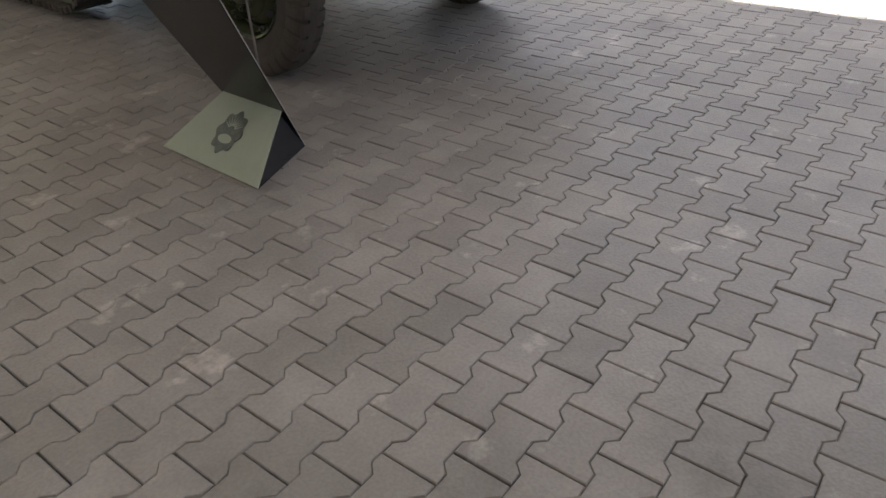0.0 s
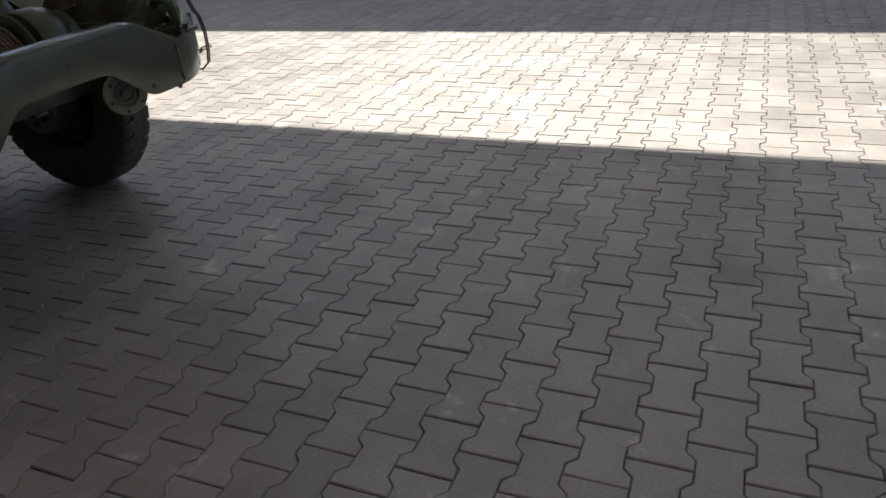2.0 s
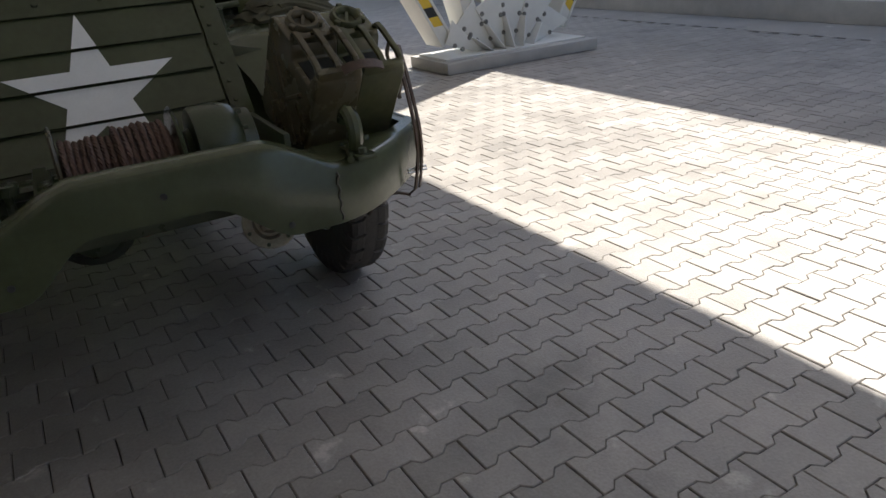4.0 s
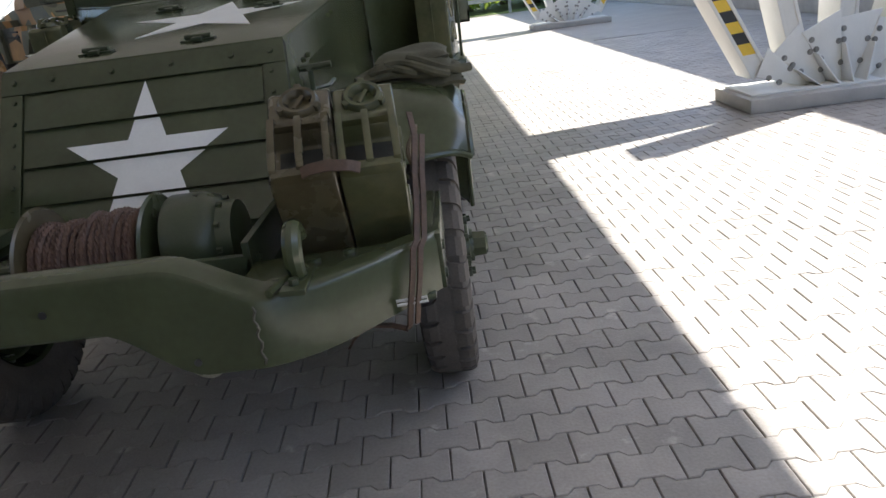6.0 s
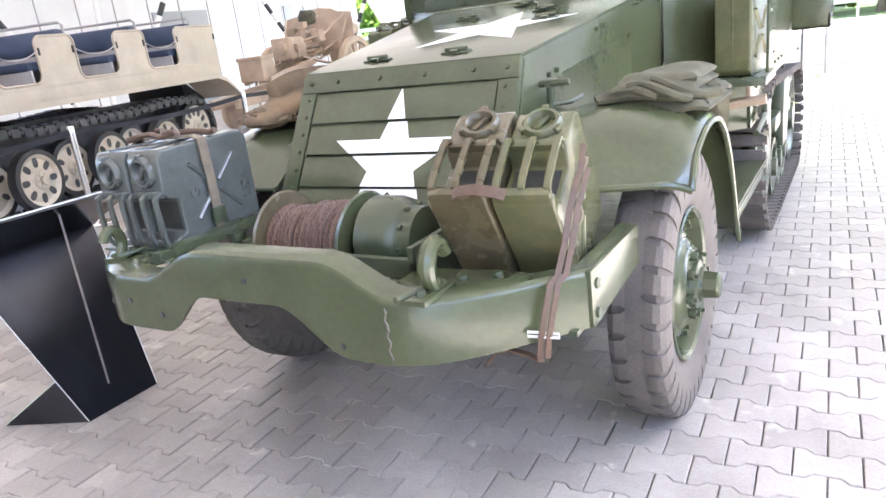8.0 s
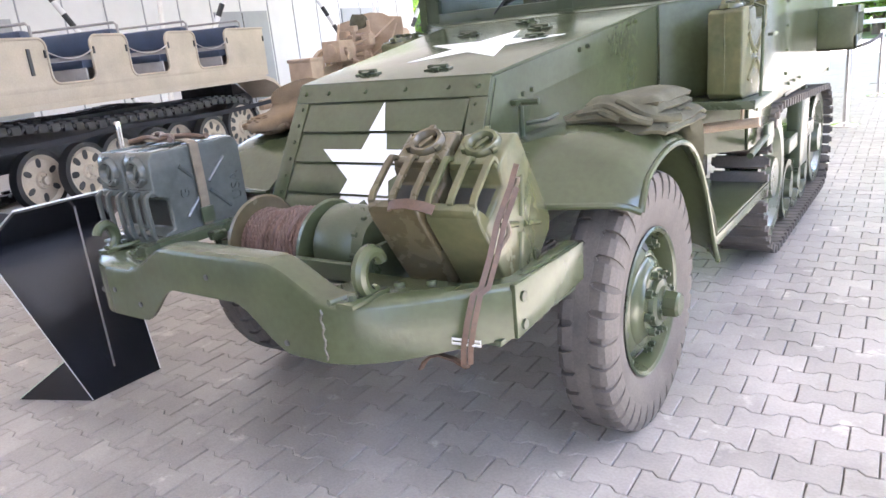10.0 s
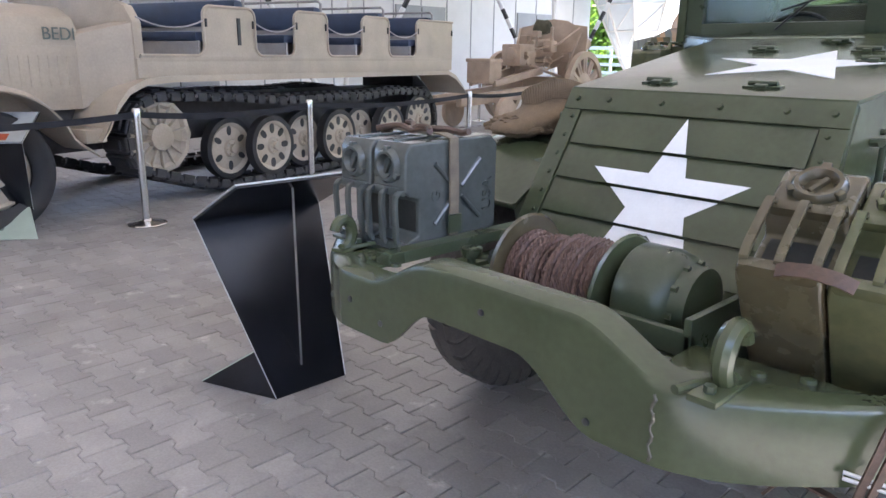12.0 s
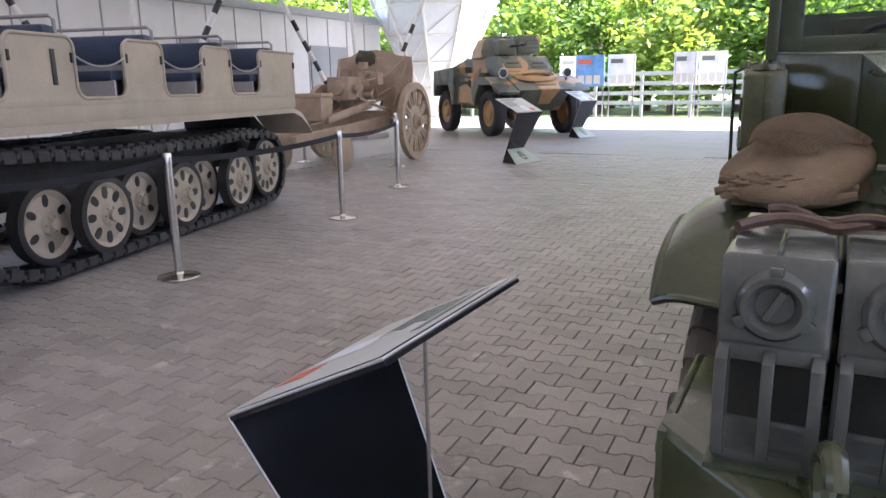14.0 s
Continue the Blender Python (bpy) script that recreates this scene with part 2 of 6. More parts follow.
def bevel_all(bm, w, seg=2, angle=30):
    if w <= 0:
        return
    es = [e for e in bm.edges if len(e.link_faces) == 2 and e.calc_face_angle(0) > radians(angle)]
    bmesh.ops.bevel(bm, geom=es, offset=w, segments=seg, profile=0.6, affect="EDGES", clamp_overlap=True)


def merge(bm, other):
    me = bpy.data.meshes.new("tmp")
    other.to_mesh(me)
    other.free()
    bm.from_mesh(me)
    bpy.data.meshes.remove(me)


def box(bm, x0, x1, y0, y1, z0, z1, bev=0.0, m=None, seg=2):
    b = bmesh.new()
    bmesh.ops.create_cube(b, size=1)
    for v in b.verts:
        v.co = Vector(((x0 + x1) / 2 + v.co.x * (x1 - x0), (y0 + y1) / 2 + v.co.y * (y1 - y0), (z0 + z1) / 2 + v.co.z * (z1 - z0)))
    bevel_all(b, bev, seg)
    if m is not None:
        b.transform(m)
    merge(bm, b)
    return bm


def prism(bm, pts, d, bev=0.0, seg=2):
    """A flat outline (3D points in order) given the thickness vector d."""
    b = bmesh.new()
    d = Vector(d)
    lo = [b.verts.new(Vector(p)) for p in pts]
    hi = [b.verts.new(Vector(p) + d) for p in pts]
    b.faces.new(lo)
    b.faces.new(list(reversed(hi)))
    n = len(pts)
    for i in range(n):
        b.faces.new((lo[i], hi[i], hi[(i + 1) % n], lo[(i + 1) % n]))
    bmesh.ops.recalc_face_normals(b, faces=b.faces)
    bevel_all(b, bev, seg)
    merge(bm, b)
    return bm


def cyl(bm, p0, p1, r0, r1=None, n=20, bev=0.0):
    p0, p1 = Vector(p0), Vector(p1)
    r1 = r0 if r1 is None else r1
    b = bmesh.new()
    d = p1 - p0
    bmesh.ops.create_cone(b, cap_ends=True, segments=n, radius1=r0, radius2=r1, depth=d.length)
    bevel_all(b, bev, 2, 50)
    b.transform(Matrix.Translation((p0 + p1) / 2) @ d.to_track_quat("Z", "Y").to_matrix().to_4x4())
    merge(bm, b)
    return bm


def lathe(bm, prof, m=None, n=40, closed=False):
    """Turns (radius, height) points about local z."""
    b = bmesh.new()
    rings = []
    for r, h in prof:
        if r < 1e-5:
            rings.append([b.verts.new((0, 0, h))])
        else:
            rings.append([b.verts.new((r * math.cos(2 * math.pi * i / n), r * math.sin(2 * math.pi * i / n), h)) for i in range(n)])
    pairs = list(zip(rings, rings[1:])) + ([(rings[-1], rings[0])] if closed else [])
    for a, c in pairs:
        for i in range(n):
            j = (i + 1) % n
            if len(a) == 1 and len(c) == 1:
                continue
            if len(a) == 1:
                b.faces.new((a[0], c[i], c[j]))
            elif len(c) == 1:
                b.faces.new((a[i], a[j], c[0]))
            else:
                b.faces.new((a[i], a[j], c[j], c[i]))
    if m is not None:
        b.transform(m)
    merge(bm, b)
    return bm


def tube(bm, pts, r, n=8, closed=False, flat=None):
    """A round or flat bar along points. flat: (half width, half thickness, width direction)."""
    pts = [Vector(p) for p in pts]
    b = bmesh.new()
    rings = []
    k = len(pts)
    up = None
    for i, p in enumerate(pts):
        a, c = (pts[(i - 1) % k], pts[(i + 1) % k]) if closed else (pts[max(0, i - 1)], pts[min(k - 1, i + 1)])
        t = (c - a).normalized()
        if flat:
            s = Vector(flat[2]) - t * t.dot(Vector(flat[2]))
            s.normalize()
            q = t.cross(s)
            rings.append([b.verts.new(p + s * (sx * flat[0]) + q * (sy * flat[1])) for sx, sy in ((1, 1), (-1, 1), (-1, -1), (1, -1))])
        else:
            if up is None:
                up = t.orthogonal().normalized()
            up = (up - t * t.dot(up)).normalized()
            q = t.cross(up)
            rr = r(i / max(1, k - 1)) if callable(r) else r
            rings.append([b.verts.new(p + (up * math.cos(2 * math.pi * j / n) + q * math.sin(2 * math.pi * j / n)) * rr) for j in range(n)])
    nn = len(rings[0])
    for i in range(k if closed else k - 1):
        a, c = rings[i], rings[(i + 1) % k]
        for j in range(nn):
            b.faces.new((a[j], a[(j + 1) % nn], c[(j + 1) % nn], c[j]))
    if not closed:
        b.faces.new(list(reversed(rings[0])))
        b.faces.new(rings[-1])
    merge(bm, b)
    return bm


def grid_sheet(bm, f, nu, nv, thick=0.0):
    """A sheet f(u, v) -> point, u and v in 0..1, thickened along its normals."""
    b = bmesh.new()
    vs = [[b.verts.new(f(i / nu, j / nv)) for j in range(nv + 1)] for i in range(nu + 1)]
    for i in range(nu):
        for j in range(nv):
            b.faces.new((vs[i][j], vs[i + 1][j], vs[i + 1][j + 1], vs[i][j + 1]))
    if thick:
        bmesh.ops.recalc_face_normals(b, faces=b.faces)
        bmesh.ops.solidify(b, geom=list(b.faces), thickness=thick)
    merge(bm, b)
    return bm


def smoothstep(a, b, x):
    t = min(1, max(0, (x - a) / (b - a)))
    return t * t * (3 - 2 * t)


def lump(bm, centre, size, seed, rough=0.25, sub=4, freq=2.0, flat_z=None):
    """An uneven folded heap of cloth."""
    b = bmesh.new()
    bmesh.ops.create_icosphere(b, subdivisions=sub, radius=1)
    off = Vector((seed * 3.1, seed * 1.7, seed * 0.9))
    for v in b.verts:
        p = v.co.copy()
        k = 1 + rough * (noise.noise(p * freq + off) + 0.55 * abs(noise.noise(p * freq * 2.6 + off)) * 2 - 0.4)
        q = Vector((p.x * size[0], p.y * size[1], p.z * size[2])) * k
        if flat_z is not None and q.z < flat_z:
            q.z = flat_z + (q.z - flat_z) * 0.1
        v.co = q + Vector(centre)
    merge(bm, b)
    return bm


# ---- the setting ----
b = BM()
box(b, -400, 400, -400, 400, -0.6, -0.014)
structure("ground", b, JOINT, "sandy bedding between grey concrete pavers", "ground")

ROOF_Z, ROOF_EDGE = 5.6, 1.93 + 0.734 * 5.6
SKEW = 0.03                                       # the eaves run slightly off the halftrack's axis
# unseen roof: its eave bounds the sunlit strip, its translucency sets the fill light
b = BM()
prism(b, [(-19.5, -15, ROOF_Z), (ROOF_EDGE + 15 * SKEW, -15, ROOF_Z), (ROOF_EDGE - 24 * SKEW, 24, ROOF_Z), (-19.5, 24, ROOF_Z)], (0, 0, 0.25))
structure("ceiling", b, MEMBRANE, "unseen flat translucent roof placed to shade the floor", "ceiling")

# white hall to the left with grey doors
b = BM()
box(b, -18.1, -17.7, -14, 25.2, 0, 4.0)
wall_west = structure("wall_west", b, WALL_WHITE, "white panelled wall of a long low hall", "wall")
b = BM()
box(b, -18.4, -17.45, -14.2, 25.5, 4.0, 4.25, 0.02)
structure("roof_edge", b, WALL_GREY, "dark grey flat roof edge of the low hall", "roof")
for y in np.arange(-12, 25, 1.2):
    b = BM()
    box(b, -17.699, -17.68, y, y + 0.035, 0.15, 3.98)
    part("panel_joint", b, WALL_GREY, wall_west)
for y in (-2.5, 6.0, 14.5, 20.5):
    b = BM()
    box(b, -17.71, -17.64, y, y + 2.2, 0, 3.0, 0.01)
    d = part("door", b, WALL_GREY, wall_west, "grey sheet metal double door")
    b = BM()
    box(b, -17.64, -17.625, y + 1.09, y + 1.11, 0.05, 2.95)
    part("door_gap", b, BLACK_PAINT, d)
b = BM()
box(b, -18.4, -18.1, -14, 25.2, 0, 3.9)
structure("wall_back", b, CONCRETE, "rear face of the low hall", "wall")

# added wall, never in view: keeps low sky light off south-facing surfaces
b = BM()
box(b, -19.5, ROOF_EDGE + 15 * SKEW - 1.5, -15.5, -15.0, 0, ROOF_Z)
structure("light_blocker_south", b, WALL_GREY, "unseen grey wall added to hold back sky light", "wall")

# building to the right whose shadow bounds the sunlit strip
EAST_X = 8.9
b = BM()
box(b, EAST_X, EAST_X + 0.5, -30, 60, 0, (EAST_X - 4.36) / 0.734)
wall_east = structure("wall_east", b, WALL_WHITE, "tall pale panelled facade across the paved yard", "wall")
b = BM()
box(b, EAST_X - 0.06, EAST_X, -30, 60, 0, 0.28, 0.01)
east_base = structure("baseboard", b, CONCRETE, "grey concrete base strip of the facade", "base")
for y in np.arange(-8, 40, 3.0):
    b = BM()
    box(b, EAST_X - 0.012, EAST_X + 0.001, y, y + 0.04, 0.3, 6)
    part("panel_joint", b, WALL_GREY, wall_east)


for o in (wall_east, east_base):
    o.matrix_basis = Matrix.Translation((EAST_X, 0, 0)) @ Matrix.Rotation(math.atan(0.027), 4, "Z") @ Matrix.Translation((-EAST_X, 0, 0))


# ---- steel supports of the roof ----
def fan_support(x, y, group):
    """A concrete plinth from which box legs fan out between bolted gusset plates."""
    t = thing("roof_support", pose(x, y, 0), "white steel legs fanning from bolted gussets on a concrete plinth", "roof support", group)
    b = BM()
    box(b, -1.05, 1.05, -0.45, 0.45, 0, 0.13, 0.015)
    part("plinth", b, CONCRETE, t)
    b = BM()
    box(b, -0.98, 0.98, -0.30, 0.36, 0.13, 0.15, 0.004)
    part("base_plate", b, FRAME_WHITE, t)
    hub = Vector((0, 0, -0.12))

    def ray(a, r, yy):
        return hub + Vector((math.sin(radians(a)) * r * 1.15, yy, math.cos(radians(a)) * r))

    def foot(a, yy):
        d = ray(a, 1, 0) - hub
        return hub + d * ((0.15 - hub.z) / d.z) + Vector((0, yy, 0))

    # the front web: five overlapping gusset cards, each one a little behind the next
    cards = ((-62, -45), (-46, -26), (-27, -5), (-6, 17), (16, 38), (37, 60))
    for i, (a0, a1) in enumerate(cards):
        yy = -0.09 + 0.022 * (i % 2)
        lo0, lo1 = foot(max(a0 + 6, -58), yy), foot(min(a1 - 4, 58), yy)
        hi0, hi1 = ray(a0, 0.84, yy), ray(a1, 0.92, yy)
        b = BM()
        prism(b, [lo0, lo1, hi1, hi0], (0, 0.018, 0), 0.003)
        g = part("gusset_plate", b, FRAME_WHITE, t)
        for k in range(4):
            for f, on in ((0.12, 1), (0.88, k % 2)):
                if not on:
                    continue
                q = ray(a0 + (a1 - a0) * f, 0.74 - 0.10 * k, yy)
                if q.z < 0.20:
                    continue
                b = BM()
                cyl(b, q + Vector((0, -0.016, 0)), q + Vector((0, 0.03, 0)), 0.021, n=6)
                cyl(b, q + Vector((0, -0.003, 0)), q + Vector((0, 0.001, 0)), 0.028, n=14)
                part("bolt", b, RAW_STEEL, g)
    # fins that stand square to the web
    for a in (-46, -27, -6, 16, 37):
        b = BM()
        p, q = foot(a, 0), ray(a, 0.62, 0)
        prism(b, [p + Vector((0, -0.27, 0)), p + Vector((0, 0.27, 0)), q + Vector((0, 0.20, 0)), q + Vector((0, -0.17, 0))], (0.014, 0, 0), 0.002)
        part("stiffener", b, FRAME_WHITE, t)
    for yy, feet in ((-0.05, ((-0.80, -29), (-0.42, -15), (0.0, 0), (0.42, 15), (0.80, 29))),):
        for x0, a in feet:
            d = Vector((math.sin(radians(a)), 0, math.cos(radians(a))))
            p0 = Vector((x0, yy, 0.26 + 0.10 * math.cos(x0 * 1.6)))
            ln = (ROOF_Z - p0.z) / d.z
            w = Vector((d.z, 0, -d.x))
            b = BM()
            p1 = p0 + d * ln
            # depth exaggerated so the legs' shadow falls as one broad band
            prism(b, [p0 - w * 0.075, p0 + w * 0.075, p1 + w * 0.075, p1 - w * 0.075], (0, 0.38, 0), 0.006)
            leg = part("leg", b, FRAME_WHITE, t)
            for sd in (-1, 1):
                b = BM()
                e0, e1 = p0 + w * 0.072 * sd + Vector((0, -0.012, 0)), p1 + w * 0.072 * sd + Vector((0, -0.012, 0))
                prism(b, [e0 - w * 0.016, e0 + w * 0.016, e1 + w * 0.016, e1 - w * 0.016], (0, 0.404, 0), 0.003)
                part("flange", b, FRAME_WHITE, leg)
            if abs(a) > 28:
                for k in range(9):
                    c0, c1 = p0 + d * (0.20 + 0.12 * k), p0 + d * (0.32 + 0.12 * k)
                    sk = d * 0.05
                    b = BM()
                    prism(b, [c0 - w * 0.055 + sk, c0 + w * 0.055, c1 + w * 0.055, c1 - w * 0.055 + sk], (0, -0.003, 0))
                    part("warning_band", b, YELLOW if k % 2 == 0 else BLACK_PAINT, leg)
    return t


def support(x, y, group):
    """A slim plinth with three leaning tubes, one of them banded."""
    t = thing("roof_support", pose(x, y, 0), "slim white leaning tubes on a low concrete plinth", "roof support", group)
    b = BM()
    box(b, -0.32, 0.62, -0.52, 0.62, 0, 0.14, 0.012)
    part("plinth", b, CONCRETE, t)
    b = BM()
    box(b, -0.24, 0.54, -0.42, 0.52, 0.14, 0.17, 0.005)
    part("base_plate", b, FRAME_WHITE, t)
    for i, (x0, y0, dx, dy) in enumerate(((-0.1, -0.2, -1.4, -2.6), (0.2, 0.3, 1.2, 2.6), (0.1, 0.1, -1.6, 1.6))):
        p0, p1 = Vector((x0, y0, 0.17)), Vector((x0 + dx, y0 + dy, ROOF_Z))
        q = BM()
        tube(q, [p0, p1], 0.06, 12)
        st = part("strut", q, FRAME_WHITE, t)
        if i < 2:
            for k in range(11):
                f0 = 0.08 + k * 0.05
                q = BM()
                tube(q, [p0.lerp(p1, f0), p0.lerp(p1, f0 + 0.05)], 0.064, 12)
                part("warning_band", q, WHITE if k % 2 == 0 else BLACK_PAINT, st)
    return t


first = fan_support(4.76, 5.55, "roof supports")
copy_thing(first, pose(4.5, 19.0, 0))
slim = support(-13.2, 1.0, "slim roof supports")
for y in (9.0, 17.0):
    copy_thing(slim, pose(-13.2, y, 0))


# ---- the half-track ----
half = thing("halftrack", pose(0, 0, 0), "olive green armoured half-track with white stars and front winch", "military vehicle")


def arch_top(x):
    return 0.870 + 0.094 * smoothstep(0.47, 0.22, abs(x - 0.085))


def arch_bottom(x):
    return 0.696 + 0.128 * smoothstep(0.37 if x > 0.01 else 0.33, 0.14, abs(x - 0.01))


def front_y(x):
    a = abs(x)
    return 0.0 if a < 0.5 else 0.30 * ((a - 0.5) / 0.425) ** 1.55


def bumper():
    b = bmesh.new()
    xs = np.linspace(-0.925, 0.925, 75)
    prev = None
    T = 0.012
    for x in xs:
        y, zt, zb = front_y(x), arch_top(x), arch_bottom(x)
        zb += 0.02 * smoothstep(0.6, 0.9, abs(x))
        r = 0.022
        sect = [(y + T, zb), (y, zb), (y, zt - r), (y + 0.007, zt - 0.008), (y + r, zt), (y + 0.085, zt), (y + 0.085, zt - T), (y + r + 0.006, zt - T), (y + T, zt - r - 0.004)]
        ring = [b.verts.new((x, p, q)) for p, q in sect]
        if prev:
            for i in range(len(ring)):
                j = (i + 1) % len(ring)
                b.faces.new((prev[i], prev[j], ring[j], ring[i]))
        else:
            b.faces.new(ring)
        prev = ring
    b.faces.new(list(reversed(prev)))
    return b


bump = part("bumper", bumper(), OLIVE, half, "worn olive steel bumper arched over the crank")
for s in (-1, 1):
    b = BM()
    prism(b, [(0.929 * s, 0.292, 0.716), (0.929 * s, 0.292, 0.868), (0.929 * s, 0.72, 0.862), (0.929 * s, 0.72, 0.745)], (-0.016 * s, 0, 0), 0.003)
    part("bumper_end", b, OLIVE, bump)
    b = BM()
    pts = [(s * x, front_y(x) + 0.075, 0.858) for x in (0.46, 0.55, 0.65, 0.75, 0.85, 0.91)] + ([(s * 0.91, 0.715, 0.858), (s * 0.46, 0.715, 0.858)] if s < 0 else [(0.91, 0.715, 0.858), (0.875, 0.715, 0.858), (0.875, 0.34, 0.858), (0.80, 0.27, 0.858), (0.46, 0.25, 0.858)])
    prism(b, pts, (0, 0, 0.008), 0.002)
    part("bumper_deck", b, OLIVE, bump)
for x, z in ((0.05, 0.888), (-0.468, 0.786), (0.36, 0.73), (-0.33, 0.75), (-0.6, 0.76)):
    # a black disc for the shade in the hole; the plate is solid
    b = BM()
    cyl(b, (x, front_y(x) - 0.003, z), (x, front_y(x) + 0.01, z), 0.009, n=12)
    part("bolt_hole", b, BLACK_PAINT, bump)
for x, y, z in ((0.925, 0.33, 0.825), (0.925, 0.33, 0.745), (-0.925, 0.33, 0.82), (-0.925, 0.33, 0.745)):
    b = BM()
    s = 1 if x > 0 else -1
    cyl(b, (x - 0.002 * s, y, z), (x + 0.010 * s, y, z), 0.016, 0.014, 12)
    part("bolt", b, OLIVE_DARK, bump)
for x, y in ((0.62, 0.2), (0.7, 0.24), (-0.55, 0.14), (-0.7, 0.2), (-0.78, 0.24), (0.46, 0.12), (-0.43, 0.14)):
    b = BM()
    lathe(b, [(0.017, 0), (0.015, 0.008), (0, 0.010)], pose(x, y, 0.866), 12)
    part("rivet", b, OLIVE, bump)
# weld seams down the face of the bumper
for x in (0.51,):
    b = BM()
    pts = [(x + 0.004 * math.sin(k * 1.7), front_y(x) - 0.002, 0.85 - 0.011 * k) for k in range(14)]
    tube(b, pts, lambda t: 0.0025 + 0.0018 * abs(math.sin(t * 29)), 6)
    part("weld_seam", b, WORN, bump, "chipped pale weld seam")


def star_points(c, r, ang0=90, inner=0.382):
    return [(c[0] + (r if k % 2 == 0 else r * inner) * math.cos(radians(ang0 + 36 * k)), c[1] + (r if k % 2 == 0 else r * inner) * math.sin(radians(ang0 + 36 * k))) for k in range(10)]


# chassis under the bumper
b = BM()
for s in (-1, 1):
    box(b, s * 0.40 - 0.04, s * 0.40 + 0.04, 0.24, 5.4, 0.70, 0.84, 0.008)
box(b, -0.44, 0.44, 0.22, 0.28, 0.72, 0.82, 0.006)
box(b, -0.44, 0.44, 0.60, 0.66, 0.72, 0.84, 0.006)
part("chassis", b, OLIVE_DARK, half)
b = BM()
cyl(b, (-0.78, 1.228, 0.487), (0.78, 1.228, 0.487), 0.055, n=16)
lathe(b, [(0, -0.17), (0.1, -0.15), (0.17, -0.05), (0.17, 0.05), (0.1, 0.15), (0, 0.17)], pose(-0.12, 1.228, 0.487, 90), 24)
axle = part("front_axle", b, OLIVE_DARK, half)
b = BM()
lathe(b, [(0, 0), (0.05, 0.0), (0.075, 0.04), (0.075, 0.13), (0.03, 0.17), (0, 0.17)], pose(0.02, 0.62, 0.70, 90), 20)
part("pulley", b, RUST, half, "rust-coloured pulley under the bumper")
for s in (-1, 1):
    b = BM()
    for k in range(4):
        box(b, s * 0.40 - 0.03, s * 0.40 + 0.03, 0.72 + 0.06 * k, 1.6 - 0.06 * k, 0.56 + 0.022 * k, 0.575 + 0.022 * k, 0.003)
    part("leaf_spring", b, OLIVE_DARK, half)


# horn that hangs behind the bumper
HORN = pose(0.325, 0.115, 0.708, 90, 0, -22)
b = BM()
lathe(b, [(0, -0.10), (0.03, -0.10), (0.05, -0.07), (0.070, -0.012), (0.079, -0.008), (0.079, 0.004), (0.074, 0.008), (0.048, 0.008), (0.045, -0.012), (0, -0.012)], HORN, 32)
horn = part("horn", b, PALE_OLIVE, half, "pale round horn hanging behind the bumper")
b = BM()
lathe(b, [(0.038, -0.012), (0.038, 0.0), (0.030, 0.003), (0.026, -0.012)], HORN, 24)
part("horn_ring", b, PALE_OLIVE, horn)
b = BM()
lathe(b, [(0.016, -0.012), (0.016, 0.008), (0, 0.010)], HORN, 12)
box(b, -0.034, 0.034, -0.007, 0.007, -0.011, 0.001, 0.002, HORN @ pose(0, 0, 0, 0, 0, 35))
part("horn_boss", b, PALE_OLIVE, horn)
for a in range(20, 380, 60):
    b = BM()
    cyl(b, (0.063, 0, 0.006), (0.063, 0, 0.013), 0.006, n=8)
    b.transform(HORN @ pose(0, 0, 0, 0, 0, a))
    part("bolt", b, OLIVE_DARK, horn)
b = BM()
tube(b, [(0.36, 0.20, 0.70), (0.37, 0.215, 0.75), (0.38, 0.25, 0.78)], 0.014, 8)
part("horn_bracket", b, OLIVE_DARK, horn)

# front wheels
def tyre_mesh(R=0.492, W=0.23, rim=0.265, lugs=40):
    b = BM()
    w = W / 2
    prof = [(rim, -w * 0.62), (rim + 0.03, -w * 0.80), (rim + 0.10, -w), (R - 0.075, -w * 0.99), (R - 0.030, -w * 0.90), (R - 0.015, -w * 0.74), (R - 0.012, -w * 0.30), (R - 0.001, -w * 0.25), (R, 0), (R - 0.001, w * 0.25), (R - 0.012, w * 0.30), (R - 0.015, w * 0.74), (R - 0.030, w * 0.90),
            (R - 0.075, w * 0.99), (rim + 0.10, w), (rim + 0.03, w * 0.80), (rim, w * 0.62)]
    lathe(b, prof, None, 64)
    for s in (-1, 1):
        for k in range(lugs):
            a0 = 2 * math.pi * (k + (0.5 if s > 0 else 0)) / lugs
            da = 2 * math.pi / lugs * 0.32
            q = bmesh.new()
            pts = []
            for (rr, ww) in ((R, 0.012 * s), (R, w * 0.70 * s), (R - 0.02, w * 0.93 * s), (R - 0.075, w * 1.03 * s)):
                pts.append((rr, ww))
            lo, hi = [], []
            for rr, ww in pts:
                sk = 0.10 * abs(ww) / w * (1 if s > 0 else 1) * 0.35
                for lst, d in ((lo, -da), (hi, da)):
                    a = a0 + d + sk
                    lst.append((q.verts.new((rr * math.cos(a), rr * math.sin(a), ww)), q.verts.new(((rr - 0.03) * math.cos(a), (rr - 0.03) * math.sin(a), ww * 0.96))))
            for i in range(len(pts) - 1):
                q.faces.new((lo[i][0], hi[i][0], hi[i + 1][0], lo[i + 1][0]))
                q.faces.new((lo[i][0], lo[i + 1][0], lo[i + 1][1], lo[i][1]))
                q.faces.new((hi[i][0], hi[i][1], hi[i + 1][1], hi[i + 1][0]))
            q.faces.new((lo[-1][0], hi[-1][0], hi[-1][1], lo[-1][1]))
            q.faces.new((lo[0][0], lo[0][1], hi[0][1], hi[0][0]))
            merge(b, q)
    return b


